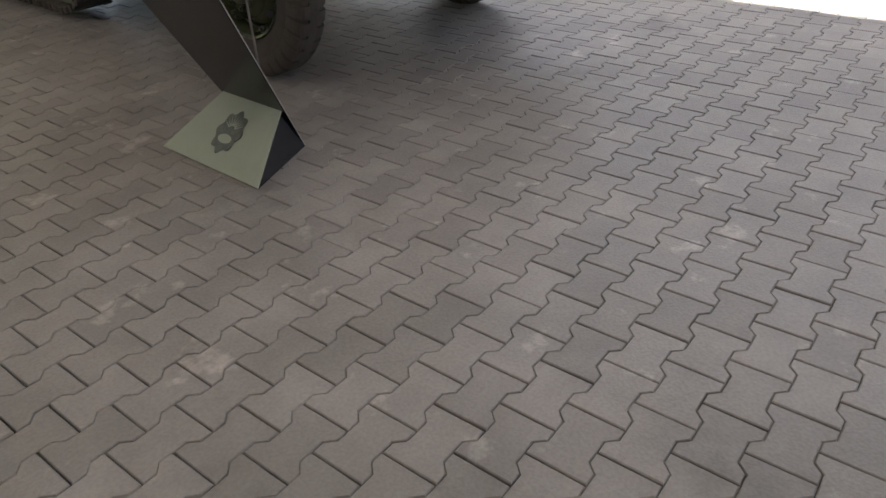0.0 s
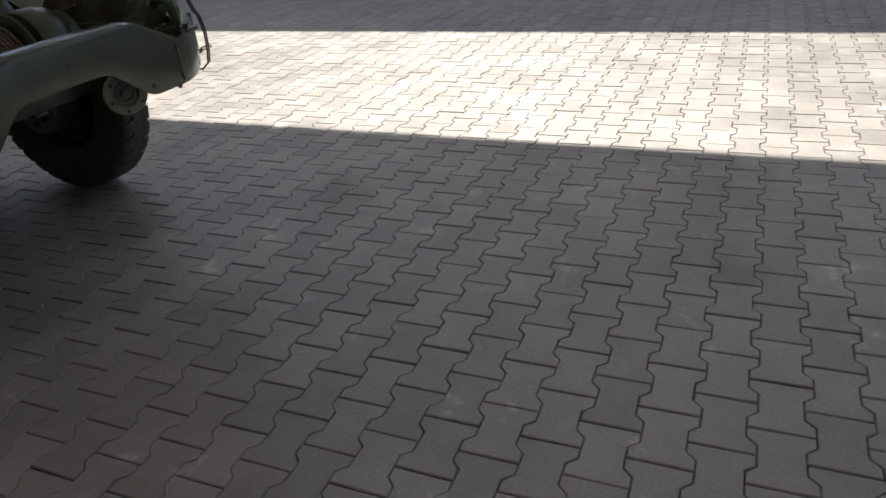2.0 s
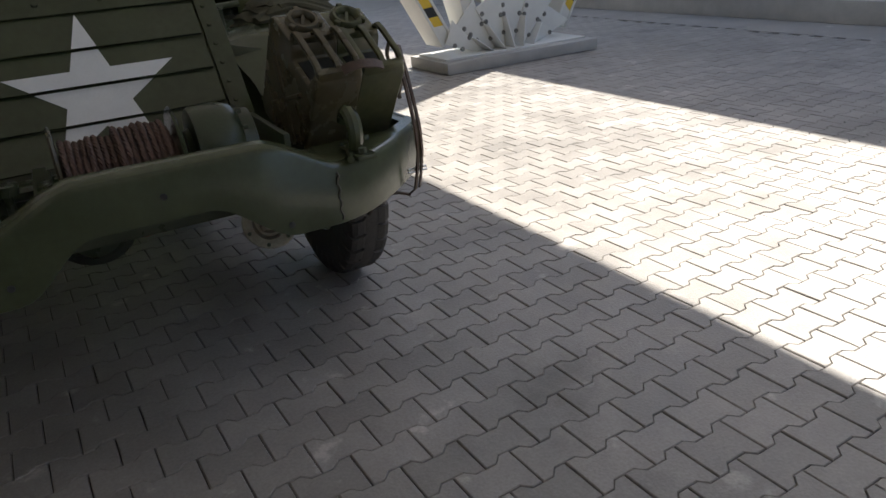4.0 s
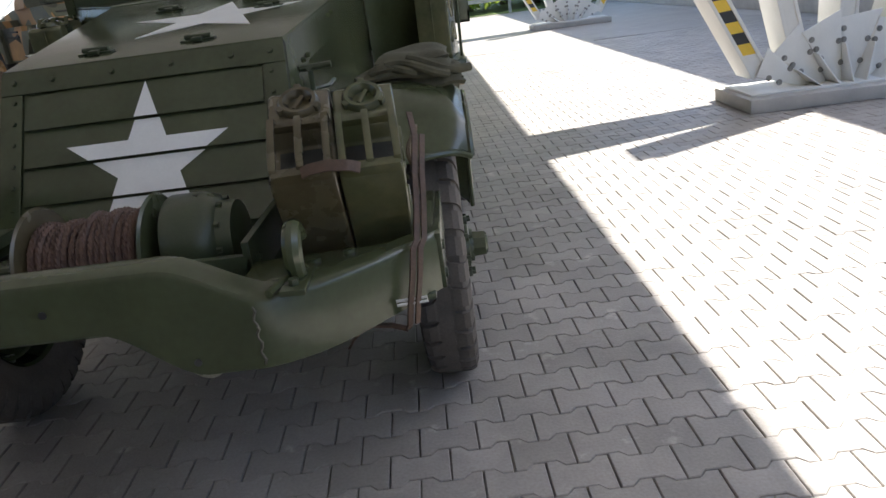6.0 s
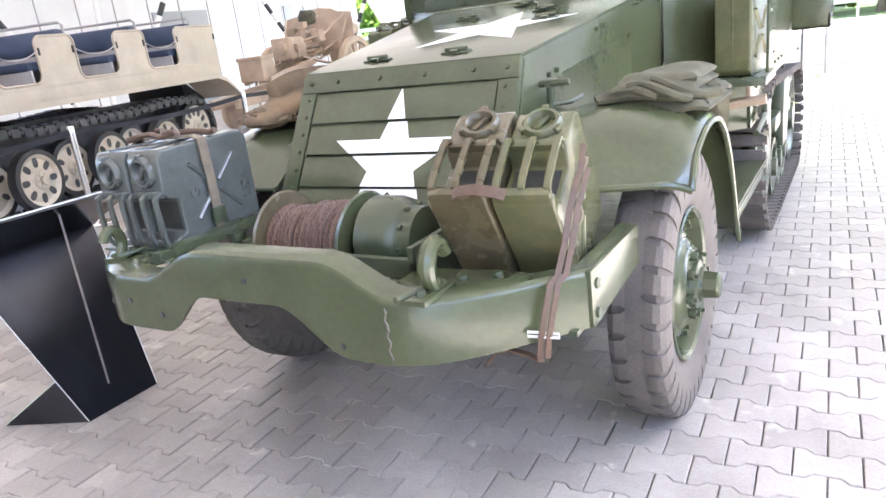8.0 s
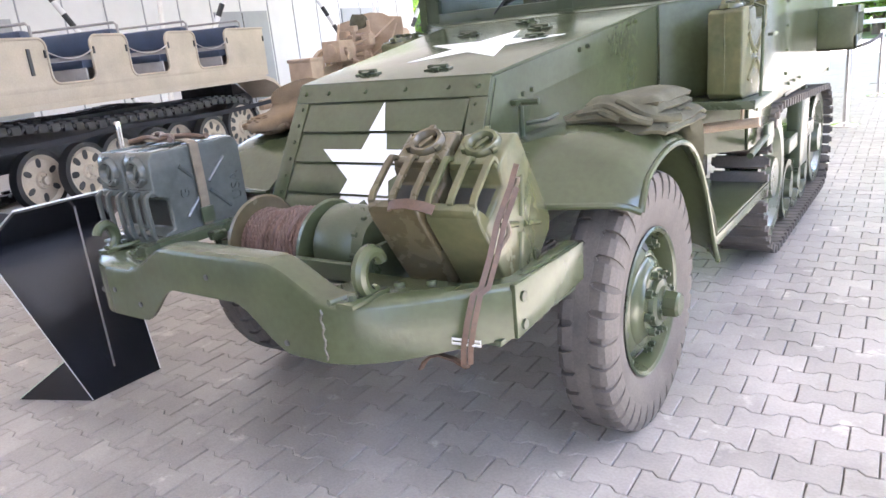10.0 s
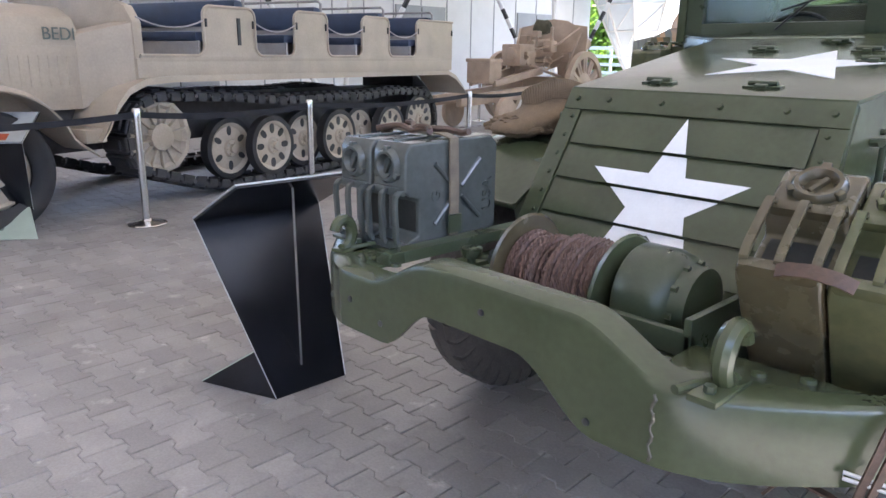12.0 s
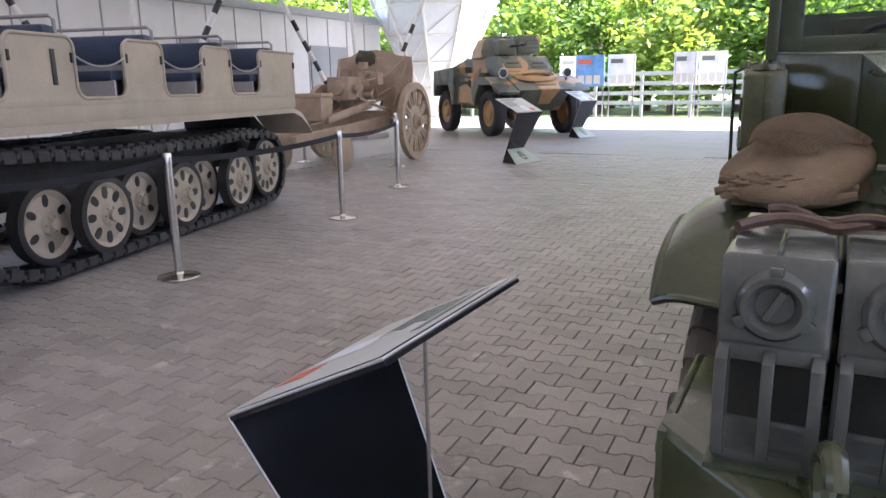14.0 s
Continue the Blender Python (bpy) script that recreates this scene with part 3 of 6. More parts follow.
def lug_piece(R, W, lugs, s):
    """One tread block, at angle zero, on the side s."""
    w, q = W / 2, bmesh.new()
    da = math.pi / lugs
    rows = []
    for rr, ww, f in ((R - 0.0005, w * 0.22, 0.99), (R - 0.0005, w * 0.30, 0.90), (R, w * 0.36, 0.74), (R, w * 0.66, 0.70), (R - 0.010, w * 0.88, 0.70), (R - 0.040, w * 1.0, 0.72), (R - 0.075, w * 1.03, 0.80), (R - 0.098, w * 1.012, 0.9)):
        sk = 0.03 * ww / w
        ring = []
        for a, dr in ((-da * f + sk, 0.0), (da * f + sk, 0.0), (da * f * 1.08 + sk, -0.03), (-da * f * 1.08 + sk, -0.03)):
            ring.append(q.verts.new(((rr + dr) * math.cos(a), (rr + dr) * math.sin(a), ww * s * (1 if dr == 0 else 0.95))))
        rows.append(ring)
    for a, c in zip(rows, rows[1:]):
        for i in range(4):
            q.faces.new((a[i], a[(i + 1) % 4], c[(i + 1) % 4], c[i]))
    q.faces.new(rows[0])
    q.faces.new(list(reversed(rows[-1])))
    bmesh.ops.recalc_face_normals(q, faces=q.faces)
    me = bpy.data.meshes.new("tread_block")
    q.to_mesh(me)
    q.free()
    me.materials.append(RUBBER)
    return me


LUGS = 34
LUG_ME = {s: lug_piece(0.488, 0.188, LUGS, s) for s in (-1, 1)}


def front_wheel(s):
    m = pose(0.893 * s, 1.228, 0.487, 0, 90 * s, 0)
    tyre = part("tyre", tyre_mesh(0.488, 0.188, 0.265, 0), RUBBER, half, "dusty black tyre with chunky military tread", m)
    for sd in (-1, 1):
        for k in range(LUGS):
            o = new("tread_block", LUG_ME[sd])
            o.parent = tyre
            o.matrix_basis = Matrix.Rotation(2 * math.pi * (k + (0.5 if sd > 0 else 0)) / LUGS, 4, "Z")
    b = BM()
    # local +z points outwards
    lathe(b, [(0.275, -0.09), (0.262, -0.075), (0.258, 0.045), (0.266, 0.075), (0.280, 0.088), (0.276, 0.096), (0.262, 0.086), (0.252, 0.055), (0.246, 0.0), (0.232, -0.004), (0.226, 0.004)], None, 48)
    rim = part("rim", b, OLIVE, half, "", m @ Matrix.Diagonal((1, 1, 0.84, 1)))
    b = BM()
    lathe(b, [(0.246, -0.004), (0.228, 0.002), (0.218, 0.022), (0.205, 0.040), (0.185, 0.056), (0.172, 0.062), (0.168, 0.070), (0.150, 0.082), (0.138, 0.090), (0.132, 0.104), (0.092, 0.108), (0, 0.108)], None, 48)
    part("wheel_disc", b, OLIVE, rim, "olive dished steel wheel disc")
    b = BM()
    lathe(b, [(0.092, 0.105), (0.088, 0.128), (0.066, 0.135), (0.062, 0.150), (0, 0.150)], None, 28)
    hubp = part("hub_cap", b, OLIVE_DARK, rim)
    b = BM()
    lathe(b, [(0.052, 0.146), (0.049, 0.205), (0.040, 0.215), (0, 0.215)], None, 8)
    part("hub_nut", b, OLIVE, hubp)
    for k in range(8):
        a = radians(45 * k + 10)
        b = BM()
        cyl(b, (0.112 * math.cos(a), 0.112 * math.sin(a), 0.104), (0.112 * math.cos(a), 0.112 * math.sin(a), 0.130), 0.017, n=6, bev=0.002)
        cyl(b, (0.112 * math.cos(a), 0.112 * math.sin(a), 0.128), (0.112 * math.cos(a), 0.112 * math.sin(a), 0.146), 0.008, n=8)
        part("wheel_nut", b, OLIVE_DARK, rim)
    for k in range(6):
        a = radians(60 * k + 50)
        # black disc on the solid wheel, painted as the hole's dark inside
        b = BM()
        lathe(b, [(0, 0), (0.026, 0), (0.026, 0.004), (0, 0.004)], Matrix.Rotation(a, 4, "Z") @ Matrix.Translation((0.205, 0, 0.038)) @ pose(0, 0, 0, 0, 42, 0), 16)
        part("hand_hole", b, BLACK_PAINT, rim)
        a += radians(30)
        b = BM()
        for da in (-0.075, 0.075):
            box(b, 0.222, 0.256, -0.012, 0.012, 0.0, 0.038, 0.003, Matrix.Rotation(a + da, 4, "Z"))
            cyl(b, (0.236 * math.cos(a + da), 0.236 * math.sin(a + da), 0.036), (0.236 * math.cos(a + da), 0.236 * math.sin(a + da), 0.058), 0.010, n=6)
        part("rim_clamp", b, OLIVE_DARK, rim)
    b = BM()
    lathe(b, [(0.262, 0.083), (0.276, 0.097), (0.283, 0.09), (0.27, 0.075)], None, 48, True)
    part("lock_ring", b, OLIVE_DARK, rim)
    b = BM()
    lathe(b, [(0, -0.215), (0.05, -0.215), (0.06, -0.185), (0.145, -0.185), (0.16, -0.17), (0.165, -0.05), (0, -0.05)], None, 32)
    drum = part("brake_drum", b, RAW_STEEL, half, "pale worn brake backing plate", m)
    for k in range(8):
        a = radians(45 * k)
        b = BM()
        cyl(b, (0.1 * math.cos(a), 0.1 * math.sin(a), -0.20), (0.1 * math.cos(a), 0.1 * math.sin(a), -0.17), 0.013, n=6)
        part("bolt", b, OLIVE_DARK, drum)


front_wheel(1)
front_wheel(-1)

# armoured radiator front, slanting back
GT, GB = (1.022, 1.356), (0.70, 0.775)            # (y, z) of its top and bottom edge


def on_grille(x, z, out=0.0):
    f = (z - GB[1]) / (GT[1] - GB[1])
    y = GB[0] + (GT[0] - GB[0]) * f
    n = Vector((0, -(GT[1] - GB[1]), GT[0] - GB[0])).normalized()
    return Vector((x, y, z)) + n * out


def gw(z):
    return 0.474 + 0.03 * (GT[1] - z) / (GT[1] - GB[1])


GN = on_grille(0, 1, 1) - on_grille(0, 1)
b = BM()
prism(b, [on_grille(-gw(1.36), 1.356, 0), on_grille(gw(1.36), 1.356, 0), on_grille(gw(0.775), 0.775, 0), on_grille(-gw(0.775), 0.775, 0)], -GN * 0.03, 0.004)
grille = part("radiator_front", b, OLIVE, half)
b = BM()
prism(b, [on_grille(-gw(1.36), 1.354, 0.012), on_grille(gw(1.36), 1.354, 0.012), on_grille(gw(1.285), 1.285, 0.012), on_grille(-gw(1.285), 1.285, 0.012)], -GN * 0.012, 0.003)
part("top_strip", b, OLIVE, grille)
for s in (-1, 1):
    b = BM()
    prism(b, [on_grille(s * gw(1.283), 1.283, 0.012), on_grille(s * (gw(1.283) - 0.075), 1.283, 0.012), on_grille(s * (gw(0.78) - 0.075), 0.78, 0.012), on_grille(s * gw(0.78), 0.78, 0.012)], -GN * 0.012, 0.003)
    part("side_strip", b, OLIVE, grille)
    for k in range(8):
        b = BM()
        z = 1.26 - 0.063 * k
        p = on_grille(s * (gw(z) - 0.05), z, 0.012)
        cyl(b, p - GN * 0.004, p + GN * 0.008, 0.009, 0.007, 10)
        part("rivet", b, OLIVE, grille)
SH_TOP, SH_N, SH_H = 1.280, 4, 0.112
for k in range(SH_N):
    z1 = SH_TOP - SH_H * k
    z0 = z1 - SH_H + 0.004
    w = gw(z1) - 0.08
    b = BM()
    prism(b, [on_grille(-w, z1, 0.004), on_grille(w, z1, 0.004), on_grille(w, z0, 0.016), on_grille(-w, z0, 0.016)], -GN * 0.012, 0.002)
    part("armour_shutter", b, OLIVE, grille)


# the star is painted across the shutters, slat by slat
def clip_poly(poly, zlo, zhi):
    def cut(pl, keep, z):
        out = []
        for i in range(len(pl)):
            p, q = pl[i], pl[(i + 1) % len(pl)]
            if keep(p):
                out.append(p)
            if keep(p) != keep(q):
                f = (z - p[1]) / (q[1] - p[1])
                out.append((p[0] + (q[0] - p[0]) * f, z))
        return out
    return cut(cut(poly, lambda p: p[1] >= zlo, zlo), lambda p: p[1] <= zhi, zhi)


STAR_C, STAR_R = (0.008, 1.030), 0.281
c5 = [(STAR_C[0] + STAR_R * math.cos(radians(90 + 72 * k)), STAR_C[1] + 0.252 * math.sin(radians(90 + 72 * k))) for k in range(5)]
inner5 = [(STAR_C[0] + STAR_R * 0.382 * math.cos(radians(126 + 72 * k)), STAR_C[1] + 0.252 * 0.382 * math.sin(radians(126 + 72 * k))) for k in range(5)]
for k in range(SH_N):
    b = BM()
    z1 = SH_TOP - SH_H * k
    z0 = z1 - SH_H + 0.004
    for tri_ in [[c5[i], inner5[i], inner5[i - 1]] for i in range(5)] + [inner5]:
        pl = clip_poly(tri_, z0 + 0.001, z1 - 0.001)
        if len(pl) >= 3:
            def lift(p):
                return on_grille(p[0], p[1], 0.0065 + 0.012 * (z1 - p[1]) / (z1 - z0))
            q = bmesh.new()
            q.faces.new([q.verts.new(lift(p)) for p in pl])
            bmesh.ops.solidify(q, geom=list(q.faces), thickness=0.001)
            merge(b, q)
    bmesh.ops.remove_doubles(b, verts=b.verts, dist=0.0004)
    part("star_band", b, WHITE, grille, "white star painted across the shutters")
for s in (-1, 1):
    for x in (0.1, 0.3, 0.43):
        b = BM()
        p = on_grille(s * x, 1.32, 0.012)
        cyl(b, p - GN * 0.004, p + GN * 0.010, 0.011, 0.009, 12)
        part("rivet", b, OLIVE, grille)

# bonnet
HR_Y, HR_Z, HR_W = 2.36, 1.545, 0.63
b = BM()
prism(b, [(-0.474, 1.018, 1.352), (0.474, 1.018, 1.352), (HR_W, HR_Y, HR_Z), (-HR_W, HR_Y, HR_Z)], (0, 0, 0.012), 0.003)
hood = part("bonnet", b, OLIVE, half, "olive armoured bonnet with a white star")
for s in (-1, 1):
    b = BM()
    prism(b, [(s * 0.470, 1.03, 1.352), (s * (HR_W - 0.004), HR_Y, HR_Z), (s * (HR_W - 0.004), HR_Y, 0.85), (s * 0.485, 0.72, 0.78)], (-0.012 * s, 0, 0), 0.003)
    side = part("bonnet_side", b, OLIVE, half)
    for y, z in ((1.2, 1.27), (1.26, 1.28), (1.62, 1.40), (1.68, 1.41), (2.05, 1.48), (2.12, 1.49)):
        b = BM()
        x = (0.470 + (HR_W - 0.474) * (y - 1.03) / (HR_Y - 1.03)) * s
        cyl(b, (x - 0.004 * s, y, z), (x + 0.012 * s, y, z), 0.011, 0.009, 10)
        part("rivet", b, OLIVE, side)


def on_hood(x, y, out=0.0):
    f = (y - 1.018) / (HR_Y - 1.018)
    return Vector((x, y, 1.364 + (HR_Z - 1.352) * f + out))


hs = star_points((0.08, 1.60), 0.37, 90)
b = BM()
prism(b, [on_hood(x, 1.62 + (y - 1.60) * 0.95, 0.001) for x, y in hs], (0, 0, 0.0015))
part("bonnet_star", b, WHITE, hood, "white star painted on the bonnet")
for x, y in ((-0.2, 1.14), (0.16, 1.14), (-0.2, 1.95), (0.2, 1.95), (0.0, 2.2), (0.30, 1.7)):
    b = BM()
    box(b, -0.06, 0.06, -0.018, 0.018, 0, 0.008, 0.003)
    cyl(b, (-0.045, 0, 0.014), (0.045, 0, 0.014), 0.009, n=10)
    box(b, -0.018, 0.018, -0.03, 0.03, 0.002, 0.016, 0.004)
    b.transform(Matrix.Translation(on_hood(x, y)) @ pose(0, 0, 0, 8))
    part("bonnet_latch", b, OLIVE_DARK, hood)

# side latch handles by the radiator
for s in (-1, 1):
    b = BM()
    tube(b, [(s * 0.50, 1.12, 1.03), (s * 0.525, 1.12, 1.04), (s * 0.525, 1.12, 1.235), (s * 0.525, 1.10, 1.245)], 0.010, 8)
    tube(b, [(s * 0.49, 1.12, 1.245), (s * 0.60, 1.12, 1.25)], 0.012, 8)
    tube(b, [(s * 0.50, 1.2, 1.16), (s * 0.56, 1.25, 1.165), (s * 0.57, 1.33, 1.175)], 0.008, 8)
    part("bonnet_clamp", b, OLIVE_DARK, half)


# front wings
def wing(s):
    prof = [(0.79, 0.945), (0.83, 0.975), (0.90, 1.025), (0.98, 1.073), (1.09, 1.115), (1.22, 1.138), (1.34, 1.13), (1.44, 1.10), (1.53, 1.04), (1.61, 0.95), (1.68, 0.84), (1.74, 0.72), (1.80, 0.60), (1.86, 0.52)]
    cv = []
    for i in range(len(prof) - 1):
        for k in range(3):
            f = k / 3
            cv.append((prof[i][0] + (prof[i + 1][0] - prof[i][0]) * f, prof[i][1] + (prof[i + 1][1] - prof[i][1]) * f))
    cv.append(prof[-1])
    for _ in range(3):
        cv = [cv[0]] + [((cv[i - 1][0] + 2 * cv[i][0] + cv[i + 1][0]) / 4, (cv[i - 1][1] + 2 * cv[i][1] + cv[i + 1][1]) / 4) for i in range(1, len(cv) - 1)] + [cv[-1]]

    def f(u, v):
        k = u * (len(cv) - 1)
        i = min(int(k), len(cv) - 2)
        y = cv[i][0] + (cv[i + 1][0] - cv[i][0]) * (k - i)
        z = cv[i][1] + (cv[i + 1][1] - cv[i][1]) * (k - i)
        x0 = 0.50 + 0.12 * smoothstep(1.0, 1.9, y) + 0.04 * smoothstep(1.0, 0.8, y)
        x1 = 1.055 if s > 0 else 1.085
        x = x0 + (x1 - x0) * v
        e = max(0, v - 0.80) / 0.20
        drop = (0.058 - 0.030 * smoothstep(1.0, 0.8, y)) * e * e
        fr = max(0, 0.98 - y) / 0.18
        y2 = y + 0.12 * fr * v * v
        crown = 0.03 * math.sin(math.pi * min(1, v / 0.9)) * smoothstep(0.85, 1.1, y)
        return Vector((s * (x - 0.012 * e * e), y2, z - drop + crown))
    b = BM()
    grid_sheet(b, f, 40, 14, 0.010)
    w = part("front_wing", b, OLIVE, half, "rounded olive front wing with rolled edge")
    b = BM()
    tube(b, [f(u, 1) + Vector((0, 0, -0.004)) for u in np.linspace(0, 1, 40)], 0.012, 8)
    part("rolled_edge", b, OLIVE, w)
    b = BM()
    tube(b, [f(0, v) + Vector((0, 0, -0.004)) for v in np.linspace(0, 1, 14)], 0.012, 8)
    part("rolled_edge", b, OLIVE, w)
    b = BM()
    prism(b, [(s * 0.492, 0.955, 0.80), (s * 0.492, 0.985, 1.12), (s * 0.68, 0.985, 1.07), (s * 0.72, 0.972, 0.98), (s * 0.66, 0.955, 0.80)], (0, 0.012, 0), 0.003)
    apron = part("wing_apron", b, OLIVE, w)
    # the hole is a black disc, its shade put into the colour
    b = BM()
    cyl(b, (s * 0.612, 0.966, 0.99), (s * 0.612, 0.982, 0.99), 0.016, n=16)
    part("apron_hole", b, BLACK_PAINT, apron)


wing(1)
wing(-1)

# cowl, armour body and screen
BW = 0.985
for s in (-1, 1):
    b = BM()
    prism(b, [(s * HR_W, HR_Y, HR_Z + 0.01), (s * 0.97, 2.66, HR_Z + 0.03), (s * 0.97, 2.66, 0.80), (s * HR_W, HR_Y, 0.80)], (0, 0.012, 0), 0.003)
    part("cowl", b, OLIVE, half)
b = BM()
prism(b, [(-HR_W, HR_Y, HR_Z), (HR_W, HR_Y, HR_Z), (0.97, 2.66, HR_Z + 0.03), (-0.97, 2.66, HR_Z + 0.03)], (0, 0, 0.014), 0.003)
part("cowl_top", b, OLIVE, half)
for s in (-1, 1):
    b = BM()
    prism(b, [(s * BW, 2.655, 0.80), (s * BW, 2.655, 1.86), (s * BW, 3.55, 1.86), (s * BW, 3.75, 1.95), (s * BW, 5.5, 1.95), (s * BW, 5.5, 0.98), (s * BW, 3.25, 0.98), (s * BW, 3.1, 0.80)], (-0.012 * s, 0, 0), 0.003)
    side = part("side_armour", b, OLIVE, half)
    for y, z in [(2.72 + 0.16 * k, 1.80) for k in range(5)] + [(2.72 + 0.2 * k, 1.03) for k in range(8)] + [(3.62, 1.1 + 0.14 * k) for k in range(6)]:
        b = BM()
        cyl(b, (s * (BW - 0.002), y, z), (s * (BW + 0.010), y, z), 0.012, 0.009, 10)
        part("rivet", b, OLIVE, side)
    b = BM()
    prism(b, [(s * (BW + 0.004), 2.80, 0.98), (s * (BW + 0.004), 2.80, 1.70), (s * (BW + 0.004), 3.48, 1.70), (s * (BW + 0.004), 3.48, 0.98)], (0.010 * s, 0, 0), 0.003)
    dr = part("cab_door", b, OLIVE, half)
    b = BM()
    tube(b, [(s * (BW + 0.01), 2.9, 1.36), (s * (BW + 0.05), 2.9, 1.36), (s * (BW + 0.05), 3.03, 1.36)], 0.009, 8)
    part("handle", b, OLIVE_DARK, dr)
b = BM()
box(b, -BW + 0.013, BW - 0.013, 3.7, 5.5, 0.95, 0.978)
box(b, -BW, BW, 5.5, 5.52, 0.95, 1.95)
box(b, -0.95, 0.95, 2.68, 3.7, 0.80, 0.83)
part("hull_floor", b, OLIVE_DARK, half)
WS_Z0, WS_Z1 = HR_Z + 0.045, 2.08
b = BM()
box(b, -0.955, 0.955, 2.655, 2.70, WS_Z0 - 0.03, WS_Z0 + 0.055, 0.006)
box(b, -0.955, 0.955, 2.655, 2.70, WS_Z1 - 0.05, WS_Z1, 0.006)
for x in (-0.955, -0.05, 0.855):
    box(b, x, x + 0.10, 2.652, 2.703, WS_Z0, WS_Z1, 0.006)
ws = part("windscreen_frame", b, OLIVE_DARK, half)
for x0, x1 in ((-0.86, -0.05), (0.05, 0.86)):
    b = BM()
    box(b, x0, x1, 2.674, 2.680, WS_Z0 + 0.055, WS_Z1 - 0.05)
    pane = part("pane", b, GLASS, ws)
    b = BM()
    tube(b, [((x0 + x1) / 2, 2.645, WS_Z0 + 0.02), ((x0 + x1) / 2 + 0.16, 2.648, WS_Z0 + 0.16)], 0.006, 6)
    tube(b, [((x0 + x1) / 2 + 0.02, 2.644, WS_Z0 + 0.11), ((x0 + x1) / 2 + 0.32, 2.644, WS_Z0 + 0.20)], 0.006, 6)
    part("wiper", b, BLACK_PAINT, ws)
b = BM()
box(b, -0.96, 0.96, 2.70, 3.15, 2.07, 2.09, 0.004)
part("armour_visor", b, OLIVE, half)
for s in (-1, 1):
    b = BM()
    box(b, s * 0.97 - 0.025, s * 0.97 + 0.025, 2.64, 2.72, 1.55, 2.09, 0.008)
    part("corner_post", b, OLIVE, half)
b = BM()
for x in (-0.5, 0.5):
    box(b, x - 0.25, x + 0.25, 3.15, 3.6, 1.2, 1.35, 0.04)
    box(b, x - 0.25, x + 0.25, 3.55, 3.68, 1.3, 1.78, 0.04)
part("cab_seats", b, CANVAS, half)
b = BM()
lathe(b, [(0.19 + 0.014 * math.cos(a), 0.014 * math.sin(a)) for a in np.linspace(0, 2 * math.pi, 9)[:-1]], pose(-0.5, 2.98, 1.55, 55), 32, True)
tube(b, [(-0.5, 2.98, 1.55), (-0.5, 2.72, 1.35)], 0.02, 8)
part("steering_wheel", b, BLACK_PAINT, half)

# running boards, tool rails and tracks
for s in (-1, 1):
    b = BM()
    box(b, *sorted((s * 0.62, s * 1.02)), 1.84, 3.05, 0.545, 0.565, 0.004)
    box(b, *sorted((s * 1.0, s * 1.02)), 1.84, 3.05, 0.50, 0.56, 0.003)
    box(b, *sorted((s * 0.62, s * 0.64)), 1.80, 3.2, 0.55, 0.90, 0.003)
    part("running_board", b, OLIVE, half)


def track_path(yc0, zc0, r0, yc1, zc1, r1, n=96):
    """Points round two wheels in the y-z plane, evenly spaced."""
    pts = []
    for k in range(25):
        a = math.pi / 2 + math.pi * k / 24
        pts.append((yc0 + r0 * math.cos(a), zc0 + r0 * math.sin(a)))
    for k in range(25):
        a = -math.pi / 2 + math.pi * k / 24
        pts.append((yc1 + r1 * math.cos(a), zc1 + r1 * math.sin(a)))
    seg = [math.hypot(pts[i][0] - pts[i - 1][0], pts[i][1] - pts[i - 1][1]) for i in range(len(pts))]
    L = sum(seg)
    out = []
    i, acc = 1, 0.0
    cum = [0.0]
    loop = pts + [pts[0]]
    for k in range(1, len(loop)):
        cum.append(cum[-1] + math.hypot(loop[k][0] - loop[k - 1][0], loop[k][1] - loop[k - 1][1]))
    for k in range(n):
        d = cum[-1] * k / n
        while cum[i] < d:
            i += 1
        f = (d - cum[i - 1]) / (cum[i] - cum[i - 1] + 1e-9)
        p = (loop[i - 1][0] + (loop[i][0] - loop[i - 1][0]) * f, loop[i - 1][1] + (loop[i][1] - loop[i - 1][1]) * f)
        t = (loop[i][0] - loop[i - 1][0], loop[i][1] - loop[i - 1][1])
        out.append((p, math.atan2(t[1], t[0])))
    return out


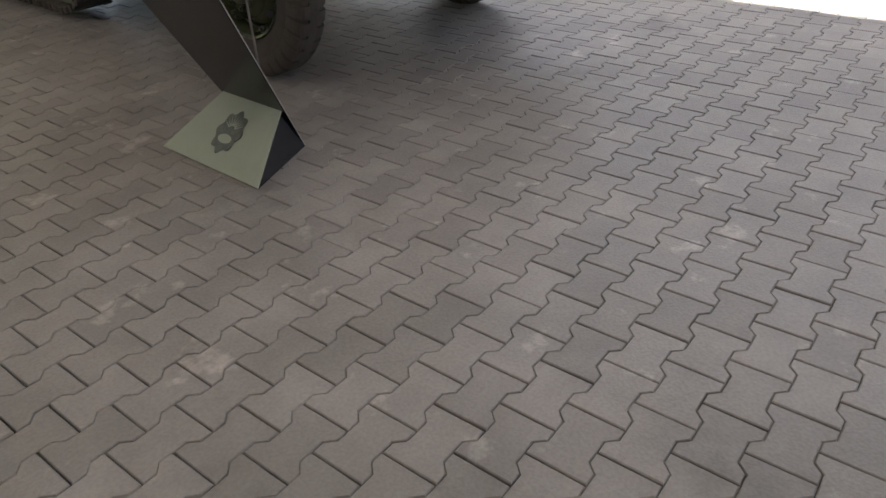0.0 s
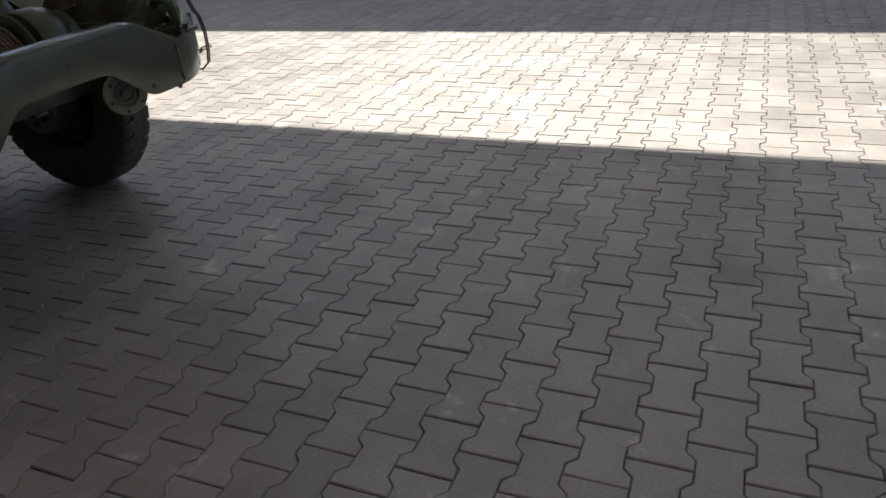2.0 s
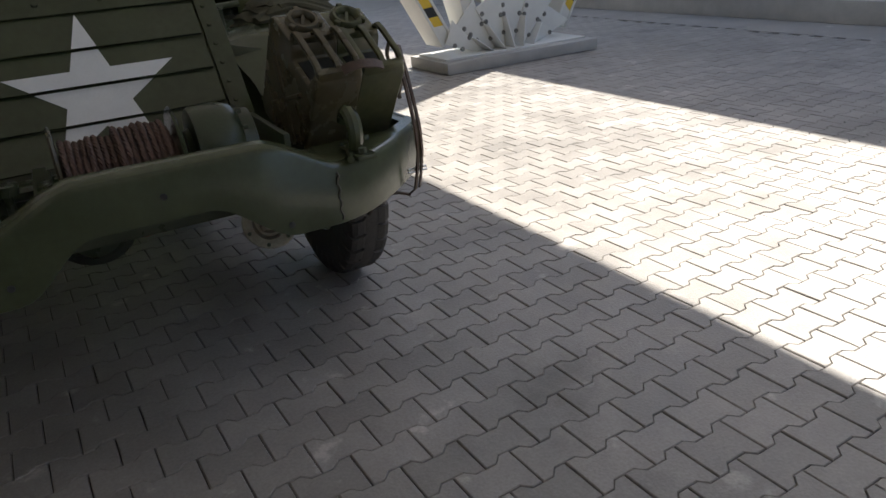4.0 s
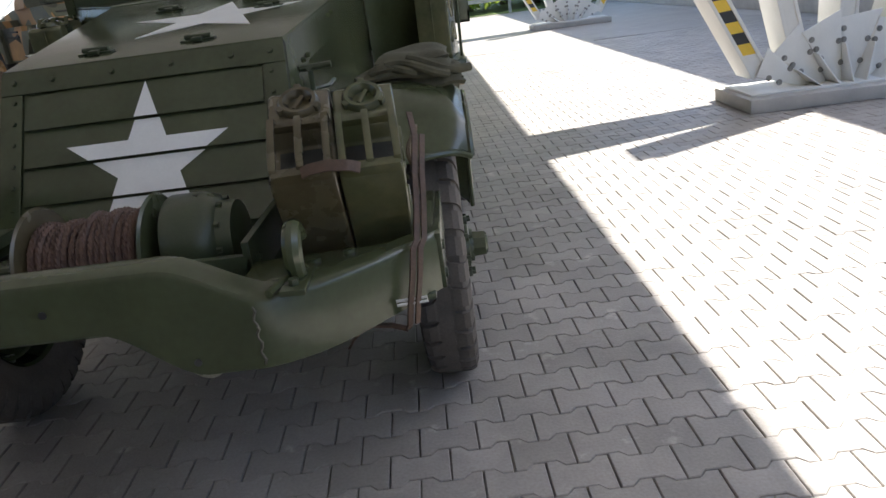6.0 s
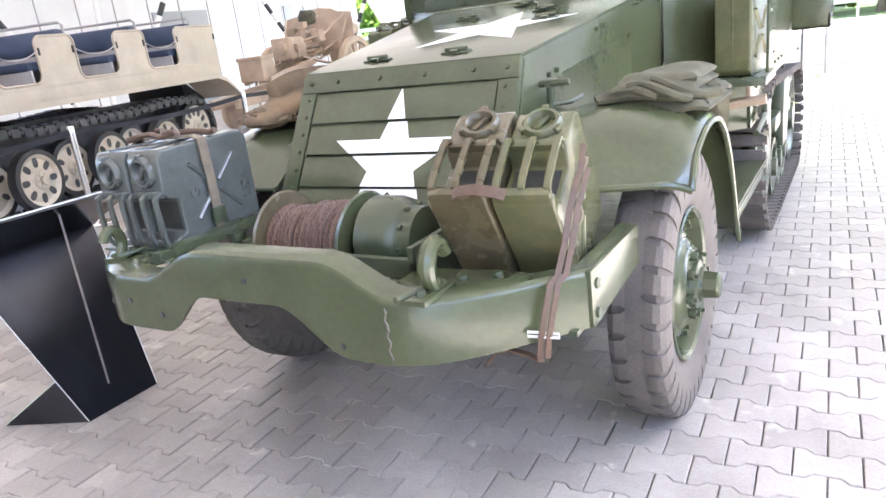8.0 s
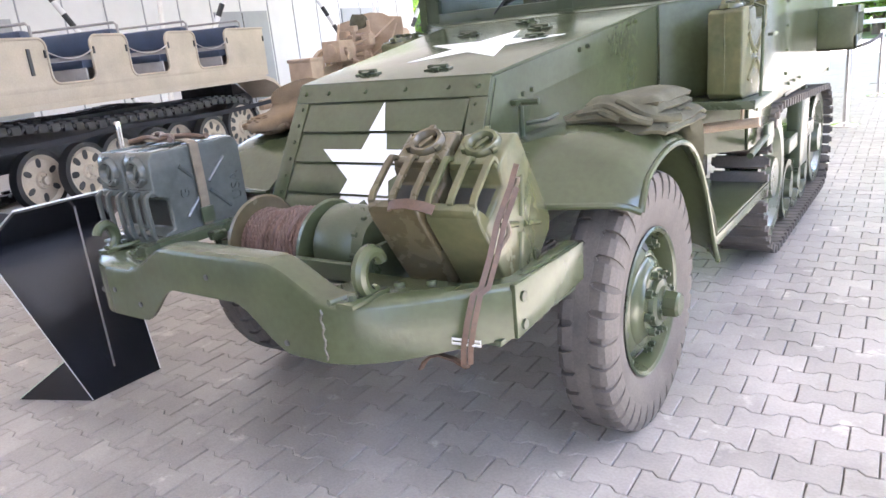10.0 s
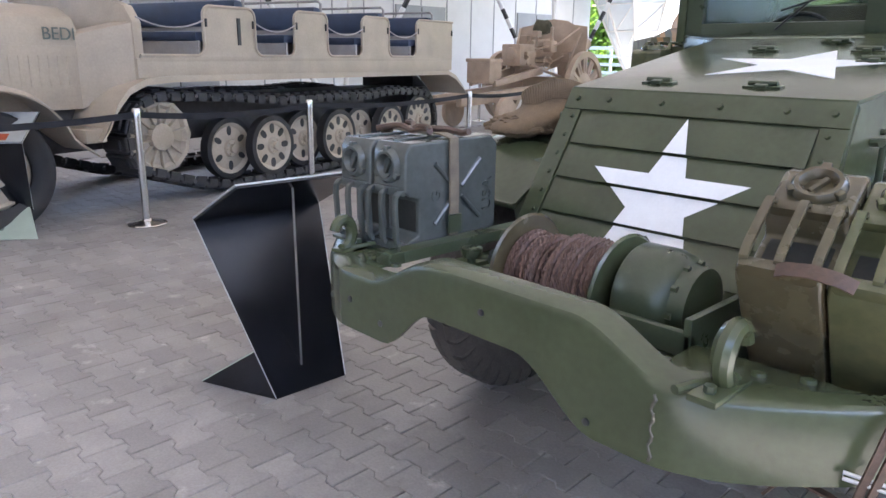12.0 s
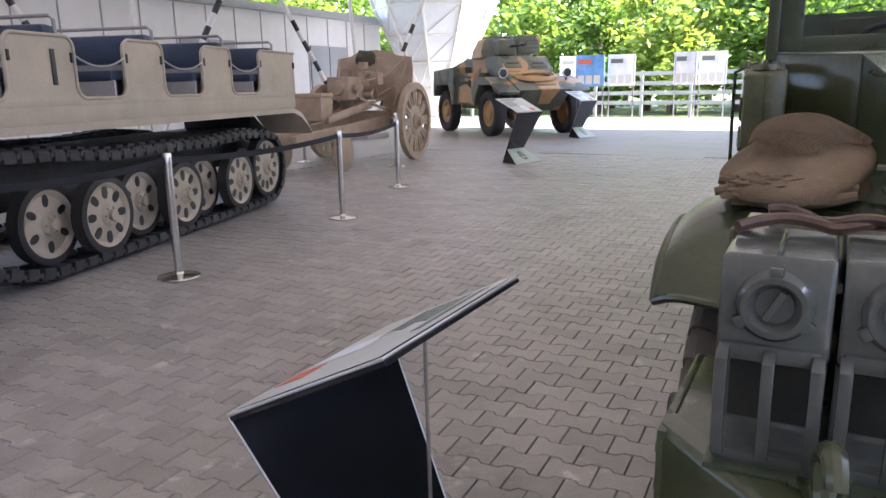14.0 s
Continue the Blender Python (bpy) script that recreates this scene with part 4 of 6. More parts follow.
for s in (-1, 1):
    b = BM()
    for (p, a) in track_path(3.42, 0.50, 0.44, 5.2, 0.46, 0.40, 72):
        m = Matrix.Translation((s * 0.87, p[0], p[1])) @ Matrix.Rotation(a, 4, "X")
        box(b, -0.14, 0.14, -0.035, 0.035, -0.015, 0.02, 0.006, m, 1)
        box(b, -0.015, 0.015, -0.03, 0.03, 0.015, 0.07, 0.0, m)
        box(b, -0.155, -0.135, -0.02, 0.02, -0.02, 0.025, 0.0, m)
        box(b, 0.135, 0.155, -0.02, 0.02, -0.02, 0.025, 0.0, m)
    trk = part("track", b, RUBBER, half, "rubber block track with steel guides")
    for (y, z, r) in ((3.42, 0.50, 0.40), (5.2, 0.46, 0.36), (4.0, 0.30, 0.2), (4.3, 0.30, 0.2), (4.6, 0.30, 0.2), (4.6, 0.84, 0.09)):
        b = BM()
        lathe(b, [(0, -0.09), (r, -0.09), (r, -0.06), (r * 0.82, -0.05), (r * 0.75, 0.0), (r * 0.82, 0.05), (r, 0.06), (r, 0.09), (r * 0.8, 0.09), (r * 0.7, 0.05), (r * 0.35, 0.05), (r * 0.3, 0.11), (0, 0.11)], pose(s * 0.87, y, z, 0, 90 * s, 0), 28)
        part("bogie_wheel", b, OLIVE_DARK, trk)
    b = BM()
    box(b, *sorted((s * 0.78, s * 0.98)), 3.9, 4.9, 0.55, 0.66, 0.02)
    box(b, *sorted((s * 0.90, s * 1.0)), 4.2, 4.5, 0.4, 0.9, 0.02)
    part("bogie_frame", b, OLIVE_DARK, trk)

for s in (-1, 1):
    b = BM()
    for bx in ((0.99, 1.24, 4.75, 4.77, 1.15, 1.45), (0.99, 1.24, 5.15, 5.17, 1.15, 1.45), (0.99, 1.24, 4.75, 5.17, 1.15, 1.17), (1.22, 1.24, 4.75, 5.17, 1.15, 1.25), (1.22, 1.24, 4.75, 5.17, 1.40, 1.45)):
        box(b, *sorted((s * bx[0], s * bx[1])), *bx[2:], 0.004)
    part("side_rack", b, OLIVE, half)


# ---- loads on the half-track ----
def jerrycan(name, m, paint, label, dark=CAN_SHADE, letters=False, bars=None):
    """A pressed steel fuel can. Local z is its height, y runs from the cap end to the handle end."""
    t = thing(name, m, label, "fuel can", "fuel cans")
    W = 0.0825
    b = BM()
    # the cap sits on a low shoulder, the handle end is hollowed under the bars
    out = [(0.0, 0.03), (0.03, 0.0), (0.315, 0.0), (0.345, 0.03), (0.348, 0.385), (0.340, 0.412), (0.322, 0.414), (0.308, 0.385), (0.298, 0.352), (0.182, 0.352), (0.170, 0.395), (0.155, 0.412), (0.035, 0.408), (0.006, 0.390)]
    prism(b, [(-W + 0.003, y, z) for y, z in out], (2 * W - 0.006, 0, 0), 0.014, 3)
    body = part("body", b, paint, t)
    for s in (-1, 1):
        for p, q in (((0.075, 0.085), (0.27, 0.29)), ((0.27, 0.085), (0.075, 0.29))):
            for f0, f1 in ((0.0, 0.42), (0.58, 1.0)):
                b = BM()
                a = (s * (W - 0.003), p[0] + (q[0] - p[0]) * f0, p[1] + (q[1] - p[1]) * f0)
                c = (s * (W - 0.003), p[0] + (q[0] - p[0]) * f1, p[1] + (q[1] - p[1]) * f1)
                tube(b, [a, c], 0.009, 8)
                part("pressed_rib", b, paint, body)
    b = BM()
    tube(b, [(x, y, z) for x, y, z in ((0, 0.003, 0.03), (0, 0.001, 0.39))], 0.004, 6)
    tube(b, [(0, 0.03, 0.0), (0, 0.315, 0.0)], 0.004, 6)
    part("seam", b, paint, body)
    # dark sheet on the hollow's floor, painted shade under the handle bars
    b = BM()
    box(b, -W + 0.020, W - 0.020, 0.192, 0.290, 0.345, 0.3545, 0.003)
    part("handle_shade", b, dark, body)
    for x in (-0.066, 0.0, 0.066):
        b = BM()
        tube(b, [(x, 0.150, 0.402), (x, 0.153, 0.428), (x, 0.163, 0.440), (x, 0.19, 0.443), (x, 0.30, 0.437), (x, 0.320, 0.430), (x, 0.332, 0.405)], 0, flat=(0.0095, 0.007, (1, 0, 0)))
        bevel_all(b, 0.004, 2, 60)
        part("handle", b, bars or paint, t)
    b = BM()
    box(b, -0.074, 0.074, 0.315, 0.344, 0.385, 0.428, 0.010)
    part("handle_bar", b, paint, t)
    b = BM()
    box(b, -0.072, 0.072, 0.140, 0.168, 0.395, 0.422, 0.009)
    part("handle_bar", b, paint, t)
    b = BM()
    lathe(b, [(0.056, -0.004), (0.054, 0.010), (0.047, 0.018), (0.038, 0.018), (0.032, 0.010), (0.027, 0.0), (0.024, -0.012), (0, -0.012)], pose(0, 0.078, 0.410), 28)
    cap = part("cap", b, paint, t)
    # dark disc for the shade down inside the cap
    b = BM()
    lathe(b, [(0, 0.0), (0.023, 0.0), (0.023, 0.003), (0, 0.003)], pose(0, 0.078, 0.399), 20)
    part("cap_mouth", b, dark, cap)
    b = BM()
    box(b, -0.026, 0.026, -0.006, 0.006, -0.008, 0.010, 0.003, pose(0, 0.078, 0.410, 0, 0, 62))
    part("cap_lever", b, paint, cap)
    for a in (0, 120, 240):
        b = BM()
        box(b, 0.046, 0.062, -0.010, 0.010, -0.004, 0.017, 0.004, pose(0, 0.078, 0.410) @ pose(0, 0, 0, 0, 0, a + 30))
        part("cap_lug", b, paint, cap)
    if letters:
        for txt, y, z, size in (("USA", 0.255, 0.028, 0.062), ("G", 0.200, 0.265, 0.055)):
            cu = bpy.data.curves.new("txt", "FONT")
            cu.body, cu.size, cu.extrude, cu.align_x = txt, size, 0.003, "LEFT"
            tmp = new("lettering", cu)
            me = bpy.data.meshes.new_from_object(tmp)
            bpy.data.objects.remove(tmp)
            me.materials.clear()
            me.materials.append(paint)
            for s in (-1, 1):
                ob = new("lettering", me)
                ob.parent = body
                # the letters read along the can's side with their tops to the handle end
                ob.matrix_basis = Matrix.Translation((s * (W - 0.001), y if s < 0 else 0.345 - y, z)) @ pose(0, 0, 0, 90, 0, 90 * s)
                ob["label"] = "raised pressed letters"
    return t


def basis(o, X, Y, Z):
    return Matrix(((X[0], Y[0], Z[0], o[0]), (X[1], Y[1], Z[1], o[1]), (X[2], Y[2], Z[2], o[2]), (0, 0, 0, 1)))


flat = (( -1, 0, 0), (0, 0, -1), (0, -1, 0))
jerrycan("fuel_can", pose(0, 0, 0, 0, 0, 0) @ basis((-0.588, 0.655, 1.214), *flat), CAN_GREY, "grey-green steel fuel can lying strapped on the bumper", letters=True)
jerrycan("fuel_can", basis((-0.756, 0.650, 1.212), *flat), CAN_GREY, "grey-green steel fuel can lying beside another can", letters=True)
for o, paint, lab in (((0.585, 0.690, 0.926), CAN_BROWN, "brown worn steel fuel can leaning behind the bumper"), ((0.745, 0.727, 0.916), CAN_OLIVE, "scratched olive fuel can leaning against a brown can")):
    yaw = Matrix.Rotation(radians(5.2), 3, "Z")
    tl = radians(33.6)
    Z = yaw @ Vector((0, -math.sin(tl), math.cos(tl)))
    Y = yaw @ Vector((0, -math.cos(tl), -math.sin(tl)))
    X = Y.cross(Z)
    jerrycan("fuel_can", basis(o, X, Y, Z) @ Matrix.Diagonal((0.99, 0.98, 0.98, 1)), paint, lab, letters=True)
for s, lab in ((1, "olive fuel can held upright on the cab side"), (-1, "olive fuel can strapped upright beside the cab")):
    Z, Y = Vector((0, 0, 1)), Vector((s * 0.12, 1, 0)).normalized()
    X = Y.cross(Z)
    jerrycan("fuel_can", basis(Vector((s * 0.955, 2.27, 1.10)), X, Y, Z), CAN_OLIVE, lab)
    b = BM()
    box(b, *sorted((s * 0.66, s * 1.10)), 2.24, 2.64, 1.06, 1.10, 0.005)
    tube(b, [(s * 1.085, 2.42, 1.09), (s * 1.088, 2.42, 1.3), (s * 1.088, 2.42, 1.5), (s * 1.0, 2.42, 1.54)], 0.008, 6)
    part("can_holder", b, OLIVE_DARK, half)
# trays that carry the cans
b = BM()
box(b, 0.46, 0.90, 0.25, 0.72, 0.705, 0.722, 0.003)
part("can_tray", b, OLIVE_DARK, half)
b = BM()
box(b, -0.84, -0.46, 0.2, 0.70, 0.866, 0.876, 0.003)
box(b, -0.50, -0.44, 0.12, 0.95, 0.862, 0.90, 0.006)
part("can_tray", b, OLIVE_DARK, half)

# webbing strap round the lying cans
strap = thing("cargo_strap", pose(-0.671, 0.44, 0.88), "brown webbing strap with buckle round two fuel cans", "strap")
b = BM()
loop = [(-0.175, 0, 0.0), (-0.178, 0, 0.17), (-0.172, 0.0, 0.33), (-0.12, 0.0, 0.345), (0.0, 0.0, 0.340), (0.12, 0.0, 0.345), (0.170, 0, 0.335), (0.176, 0, 0.17), (0.175, 0, 0.0)]
tube(b, loop, 0, flat=(0.019, 0.003, (0, 1, 0)))
part("webbing", b, WEB, strap)
b = BM()
tube(b, [(-0.16 + 0.33 * t, -0.05 + 0.11 * t + 0.02 * math.sin(t * 9), 0.343 + 0.012 * abs(math.sin(t * 7))) for t in np.linspace(0, 1, 22)], 0.011, 8)
tube(b, [(-0.12 + 0.25 * t, 0.05 - 0.10 * t + 0.015 * math.sin(t * 11), 0.347 + 0.014 * abs(math.sin(t * 6 + 1))) for t in np.linspace(0, 1, 22)], 0.010, 8)
part("loose_cord", b, LEATHER, strap)
b = BM()
box(b, 0.176, 0.186, -0.028, 0.028, 0.03, 0.09, 0.003)
part("buckle", b, OLIVE_DARK, strap)

# leather strap that holds the leaning cans
strap2 = thing("leather_strap", pose(0.85, 0.2, 0.7), "brown leather strap with holes tied over the bumper", "strap")
pts = [(0.035, 0.22, 0.46), (0.045, 0.16, 0.41), (0.035, 0.10, 0.33), (0.03, 0.06, 0.25), (0.022, 0.02, 0.18), (0.012, -0.005, 0.168), (0.002, -0.028, 0.10), (-0.012, -0.035, 0.03), (-0.02, -0.03, -0.02), (-0.03, 0.0, -0.045)]
b = BM()
tube(b, pts, 0, flat=(0.0075, 0.003, (0.8, 0.6, 0)))
tube(b, [(x + 0.018, y + 0.006, z) for x, y, z in pts[1:-1]], 0, flat=(0.007, 0.003, (0.7, 0.6, 0.2)))
body = part("leather_band", b, LEATHER, strap2)
b = BM()
tube(b, [(0.035 + 0.012 * math.cos(k), 0.20 + 0.012 * math.sin(k) - 0.01 * k, 0.43 - 0.02 * k) for k in np.linspace(0, 9, 40)], 0.007, 6)
part("knot", b, WEB, strap2)
b = BM()
tube(b, [(-0.03, 0.0, -0.045), (-0.07, 0.0, -0.030), (-0.115, -0.004, -0.022), (-0.145, -0.006, -0.032), (-0.168, -0.006, -0.052), (-0.185, -0.004, -0.078)], 0, flat=(0.009, 0.003, (0.2, 1, 0)))
part("strap_tail", b, LEATHER, strap2)
b = BM()
tube(b, [(-0.045, -0.036, 0.05), (0.03, -0.018, 0.045), (0.032, -0.02, 0.035), (-0.043, -0.04, 0.04)], 0.004, 6, True)
part("buckle", b, EDGE, strap2)
b = BM()
tube(b, [(0.60, 0.178, 1.112), (0.618, 0.166, 1.115), (0.66, 0.160, 1.117), (0.70, 0.165, 1.114), (0.715, 0.170, 1.112), (0.735, 0.180, 1.108)], 0, flat=(0.0135, 0.003, (0, 0, 1)))
b.transform(Matrix.Translation((0.700, 0.175, 1.098)) @ pose(0, 0, 0, -34, 0, 5) @ Matrix.Translation((-0.665, -0.168, -1.115)))
tagged(part("can_strap", b, LEATHER), "short brown leather strap across two leaning fuel cans", "strap")

# winch
winch = thing("winch", pose(0, 0.425, 0.858), "olive winch with a drum of rusty wire rope", "winch")
for s in (-1, 1):
    b = BM()
    lathe(b, [(0.05, -0.008), (0.165, -0.006), (0.172, 0.0), (0.165, 0.006), (0.05, 0.008)], pose(s * 0.165, 0, 0, 0, 90, 0), 40)
    part("flange", b, CAN_BROWN if s < 0 else OLIVE, winch)
b = BM()
lathe(b, [(0, -0.17), (0.085, -0.17), (0.085, 0.17), (0, 0.17)], pose(0, 0, 0, 0, 90, 0), 24)
part("drum", b, ROPE, winch)
b = BM()
def strands(x0, x1, turns, r0, seed):
    n = turns * 56
    for j in range(3):
        pts = []
        for k in range(n + 1):
            a = 2 * math.pi * k / 56
            ph = a * 14 + 2 * math.pi * j / 3
            x = x0 + (x1 - x0) * k / n + 0.004 * math.sin(a + seed) + 0.0046 * math.sin(ph)
            r = r0 + 0.005 * math.sin(a * 0.23 + seed) + 0.0046 * math.cos(ph)
            pts.append((x, r * math.cos(a), r * math.sin(a)))
        tube(b, pts, 0.0058, 5)


strands(-0.150, 0.150, 17, 0.114, 1.0)
strands(0.0, 0.145, 8, 0.130, 2.3)
part("wire_rope", b, ROPE, winch, "rusty brown wire rope")
b = BM()
lathe(b, [(0, 0.19), (0.06, 0.19), (0.07, 0.205), (0.125, 0.21), (0.132, 0.22), (0.132, 0.30), (0.122, 0.335), (0.105, 0.35), (0.10, 0.39), (0.06, 0.40), (0, 0.40)], pose(0, -0.01, 0.03, 0, 90, 0), 36)
g = part("gear_housing", b, OLIVE_DARK, winch)
for k in range(10):
    a = radians(36 * k)
    b = BM()
    p = Vector((0.35, -0.01 + 0.105 * math.cos(a), 0.03 + 0.105 * math.sin(a)))
    cyl(b, p, p + Vector((0.014, 0, 0)), 0.009, n=6)
    part("bolt", b, OLIVE_DARK, g)
for bx in ((0.175, 0.46, -0.20, -0.175, -0.02, 0.035), (0.18, 0.455, -0.19, 0.2, -0.055, -0.03), (0.44, 0.46, -0.2, 0.2, -0.05, 0.07), (-0.24, -0.20, -0.2, 0.2, -0.08, 0.02), (-0.23, -0.19, -0.08, 0.1, -0.12, 0.03), (0.19, 0.23, -0.08, 0.1, -0.12, 0.03)):
    b = BM()
    box(b, *bx, 0.005)
    part("frame_bar", b, OLIVE_DARK, winch)
b = BM()
cyl(b, (-0.30, -0.10, 0.03), (-0.30, -0.10, 0.06), 0.03, 0.034, 16, 0.005)
cyl(b, (-0.30, -0.10, -0.03), (-0.30, -0.10, 0.03), 0.012)
tube(b, [(-0.2, 0, 0.0), (-0.3, 0.0, 0.0), (-0.34, 0.05, 0.0)], 0.02, 10)
part("clutch_lever", b, OLIVE_DARK, winch)


def tow_hook(m, label):
    t = thing("tow_hook", m, label, "tow hook", "tow hooks on the bumper")
    b = BM()
    pts = [(0, 0.06 + 0.055 * math.cos(a), 0.075 + 0.065 * math.sin(a)) for a in np.linspace(radians(-105), radians(160), 22)]
    tube(b, pts, lambda u: 0.028 - 0.012 * abs(u - 0.5), 10)
    part("hook", b, OLIVE, t)
    b = BM()
    box(b, -0.035, 0.035, 0.02, 0.20, 0.0, 0.018, 0.006)
    tube(b, [(0, 0.05, 0.012), (0.04, 0.13, 0.015), (0.06, 0.2, 0.015)], 0.012, 8)
    part("hook_base", b, OLIVE, t)
    for y in (0.1, 0.16):
        b = BM()
        cyl(b, (0, y, 0.015), (0, y, 0.035), 0.014, n=6)
        part("bolt", b, OLIVE_DARK, t)
    return t


tow_hook(pose(0.605, 0.06, 0.866, 0, 0, 180) @ Matrix.Translation((0, -0.10, 0)) @ Matrix.Diagonal((0.85, 0.85, 0.85, 1)), "olive forged tow hook bolted to the bumper deck")
tow_hook(pose(-0.655, 0.075, 0.868, 0, 0, 10) @ Matrix.Diagonal((0.72, 0.72, 0.72, 1)), "olive tow hook on the bumper before fuel cans")

# folded tarpaulin and camouflage cloth on the wings
tarp = thing("folded_tarpaulin", pose(0.86, 1.38, 1.13), "folded olive canvas tarpaulin on the front wing", "tarpaulin")
b = BM()
for k in range(5):
    w = 0.19 - 0.014 * k
    def fold(u, v, k=k, w=w):
        x = (u - 0.5) * 2 * w
        y = (v - 0.5) * (0.50 - 0.03 * k)
        n_ = noise.noise(Vector((x * 7, y * 6, k * 3.3)))
        edge = max(abs(u - 0.5), abs(v - 0.5)) * 2
        return Vector((x + 0.01 * n_ + 0.02 * math.sin(k * 2.2), y + 0.015 * math.sin(k * 1.7), 0.022 + 0.024 * k + 0.020 * n_ - 0.030 * edge ** 6 - 0.30 * max(0, abs(y) - 0.12) ** 2 * 1.2))
    grid_sheet(b, fold, 16, 22, 0.014)
part("folded_canvas", b, CANVAS, tarp)
b = BM()
for k, (x, y) in enumerate(((-0.08, -0.2), (0.03, -0.22), (0.11, -0.19))):
    tube(b, [(x - 0.11 + 0.22 * t, y + 0.03 * math.sin(t * 5 + k), 0.04 + 0.03 * k * 0.5 + 0.03 * math.sin(t * 3 + k)) for t in np.linspace(0, 1, 12)], 0.016, 8)
part("rolled_fold", b, CANVAS, tarp)
b = BM()


def drape(u, v):
    y = float(np.interp(u, (0, 0.2, 0.45, 0.75, 1.0), (0.08, 0.19, 0.345, 0.455, 0.50)))
    z = float(np.interp(u, (0, 0.2, 0.45, 0.75, 1.0), (0.05, -0.02, -0.19, -0.40, -0.56)))
    n_ = noise.noise(Vector((u * 5, v * 5, 4.4)))
    x = 0.075 + (v - 0.5) * 0.17 + 0.02 * math.sin(u * 8)
    return Vector((x, y + 0.02 * n_ + 0.014 * math.sin(v * 13 + u * 4), z + 0.012 * n_))


grid_sheet(b, drape, 26, 16, 0.012)
part("hanging_end", b, CANVAS, tarp)

bag = thing("camouflage_net", pose(-0.79, 1.26, 1.165) @ Matrix.Diagonal((0.9, 0.95, 0.94, 1)), "bundled brown camouflage netting lying on the wing", "netting")
def net_fold(u, v):
    """A rounded bundle with long soft folds that run round it."""
    a, h = 2 * math.pi * u, v * math.pi * 0.56
    fold = 0.06 * math.sin(11 * v + 2.2 * math.sin(a + 0.6)) * math.sin(h) + 0.05 * noise.noise(Vector((math.cos(a) * 1.6, math.sin(a) * 1.6, v * 2.5)))
    r = math.sin(h) * (1 + fold * 2.0)
    tail = 0.10 * max(0, -math.sin(a)) * v ** 3
    z = math.cos(h) * 0.175 * (1 + (fold + 0.2 * math.sin(a)) * math.sin(h))
    return Vector((0.02 + r * 0.20 * math.cos(a), 0.05 + r * 0.22 * math.sin(a) - tail, 0.035 + max(z, -0.05)))


b = BM()
grid_sheet(b, net_fold, 72, 40, 0.012)
nt_ = part("netting", b, BROWN_CLOTH, bag)
# the open mesh of cords that shows on its smooth top
b = BM()
for d in (1, -1):
    for k in range(-16, 17):
        run = []
        for i in range(-16, 17):
            x, y = (k * 0.045 + d * i * 0.045) * 0.7, (k * 0.045 * d - i * 0.045) * 0.7
            r = math.hypot(x, y)
            if r < 0.84:
                v = math.asin(r) / (math.pi * 0.56)
                q = net_fold((math.atan2(y, x) / (2 * math.pi)) % 1.0, v)
                run.append(q + (q - Vector((0.02, 0.02, -0.05))).normalized() * 0.010)
        if len(run) > 3:
            tube(b, run, 0.0022, 4)
o = part("net_mesh", b, BROWN_CLOTH, nt_)
o["kind"] = "stuff"
b = BM()
lump(b, (-0.03, -0.15, 0.03), (0.17, 0.10, 0.05), 8.0, 0.35, 4, 2.4, flat_z=-0.05)
for k in range(2):
    tube(b, [(-0.19 + 0.36 * t, -0.20 + 0.045 * k + 0.02 * math.sin(5 * t + k), 0.02 + 0.014 * k + 0.014 * math.sin(7 * t + 2 * k)) for t in np.linspace(0, 1, 18)], lambda u: 0.012 + 0.010 * math.sin(math.pi * u), 8)
part("loose_fold", b, BROWN_CLOTH, bag)
b = BM()
lump(b, (-1.0, 2.10, 0.86), (0.07, 0.12, 0.18), 5.0, 0.25, 4, 2.2)
tagged(part("cloth_roll", b, BROWN_CLOTH), "brown cloth roll tied by the cab side", "cloth roll")
# pioneer tools on the side
b = BM()
tube(b, [(0.70, 2.45, 0.932), (1.08, 2.45, 0.974)], 0.024, 10)
tube(b, [(1.0, 2.45, 0.96), (1.0, 2.45, 1.065)], 0.010, 6)
tl = tagged(part("tool_handle", b, SAND_GUN), "wooden pick handle clipped to the cab side", "tool")
b = BM()
tube(b, [(1.03, 2.5, 0.80), (1.03, 2.9, 0.84)], 0.016, 8)
box(b, 1.015, 1.04, 2.86, 3.02, 0.78, 0.90, 0.008)
tagged(part("shovel", b, OLIVE_DARK), "olive shovel clipped below the pick handle", "tool")


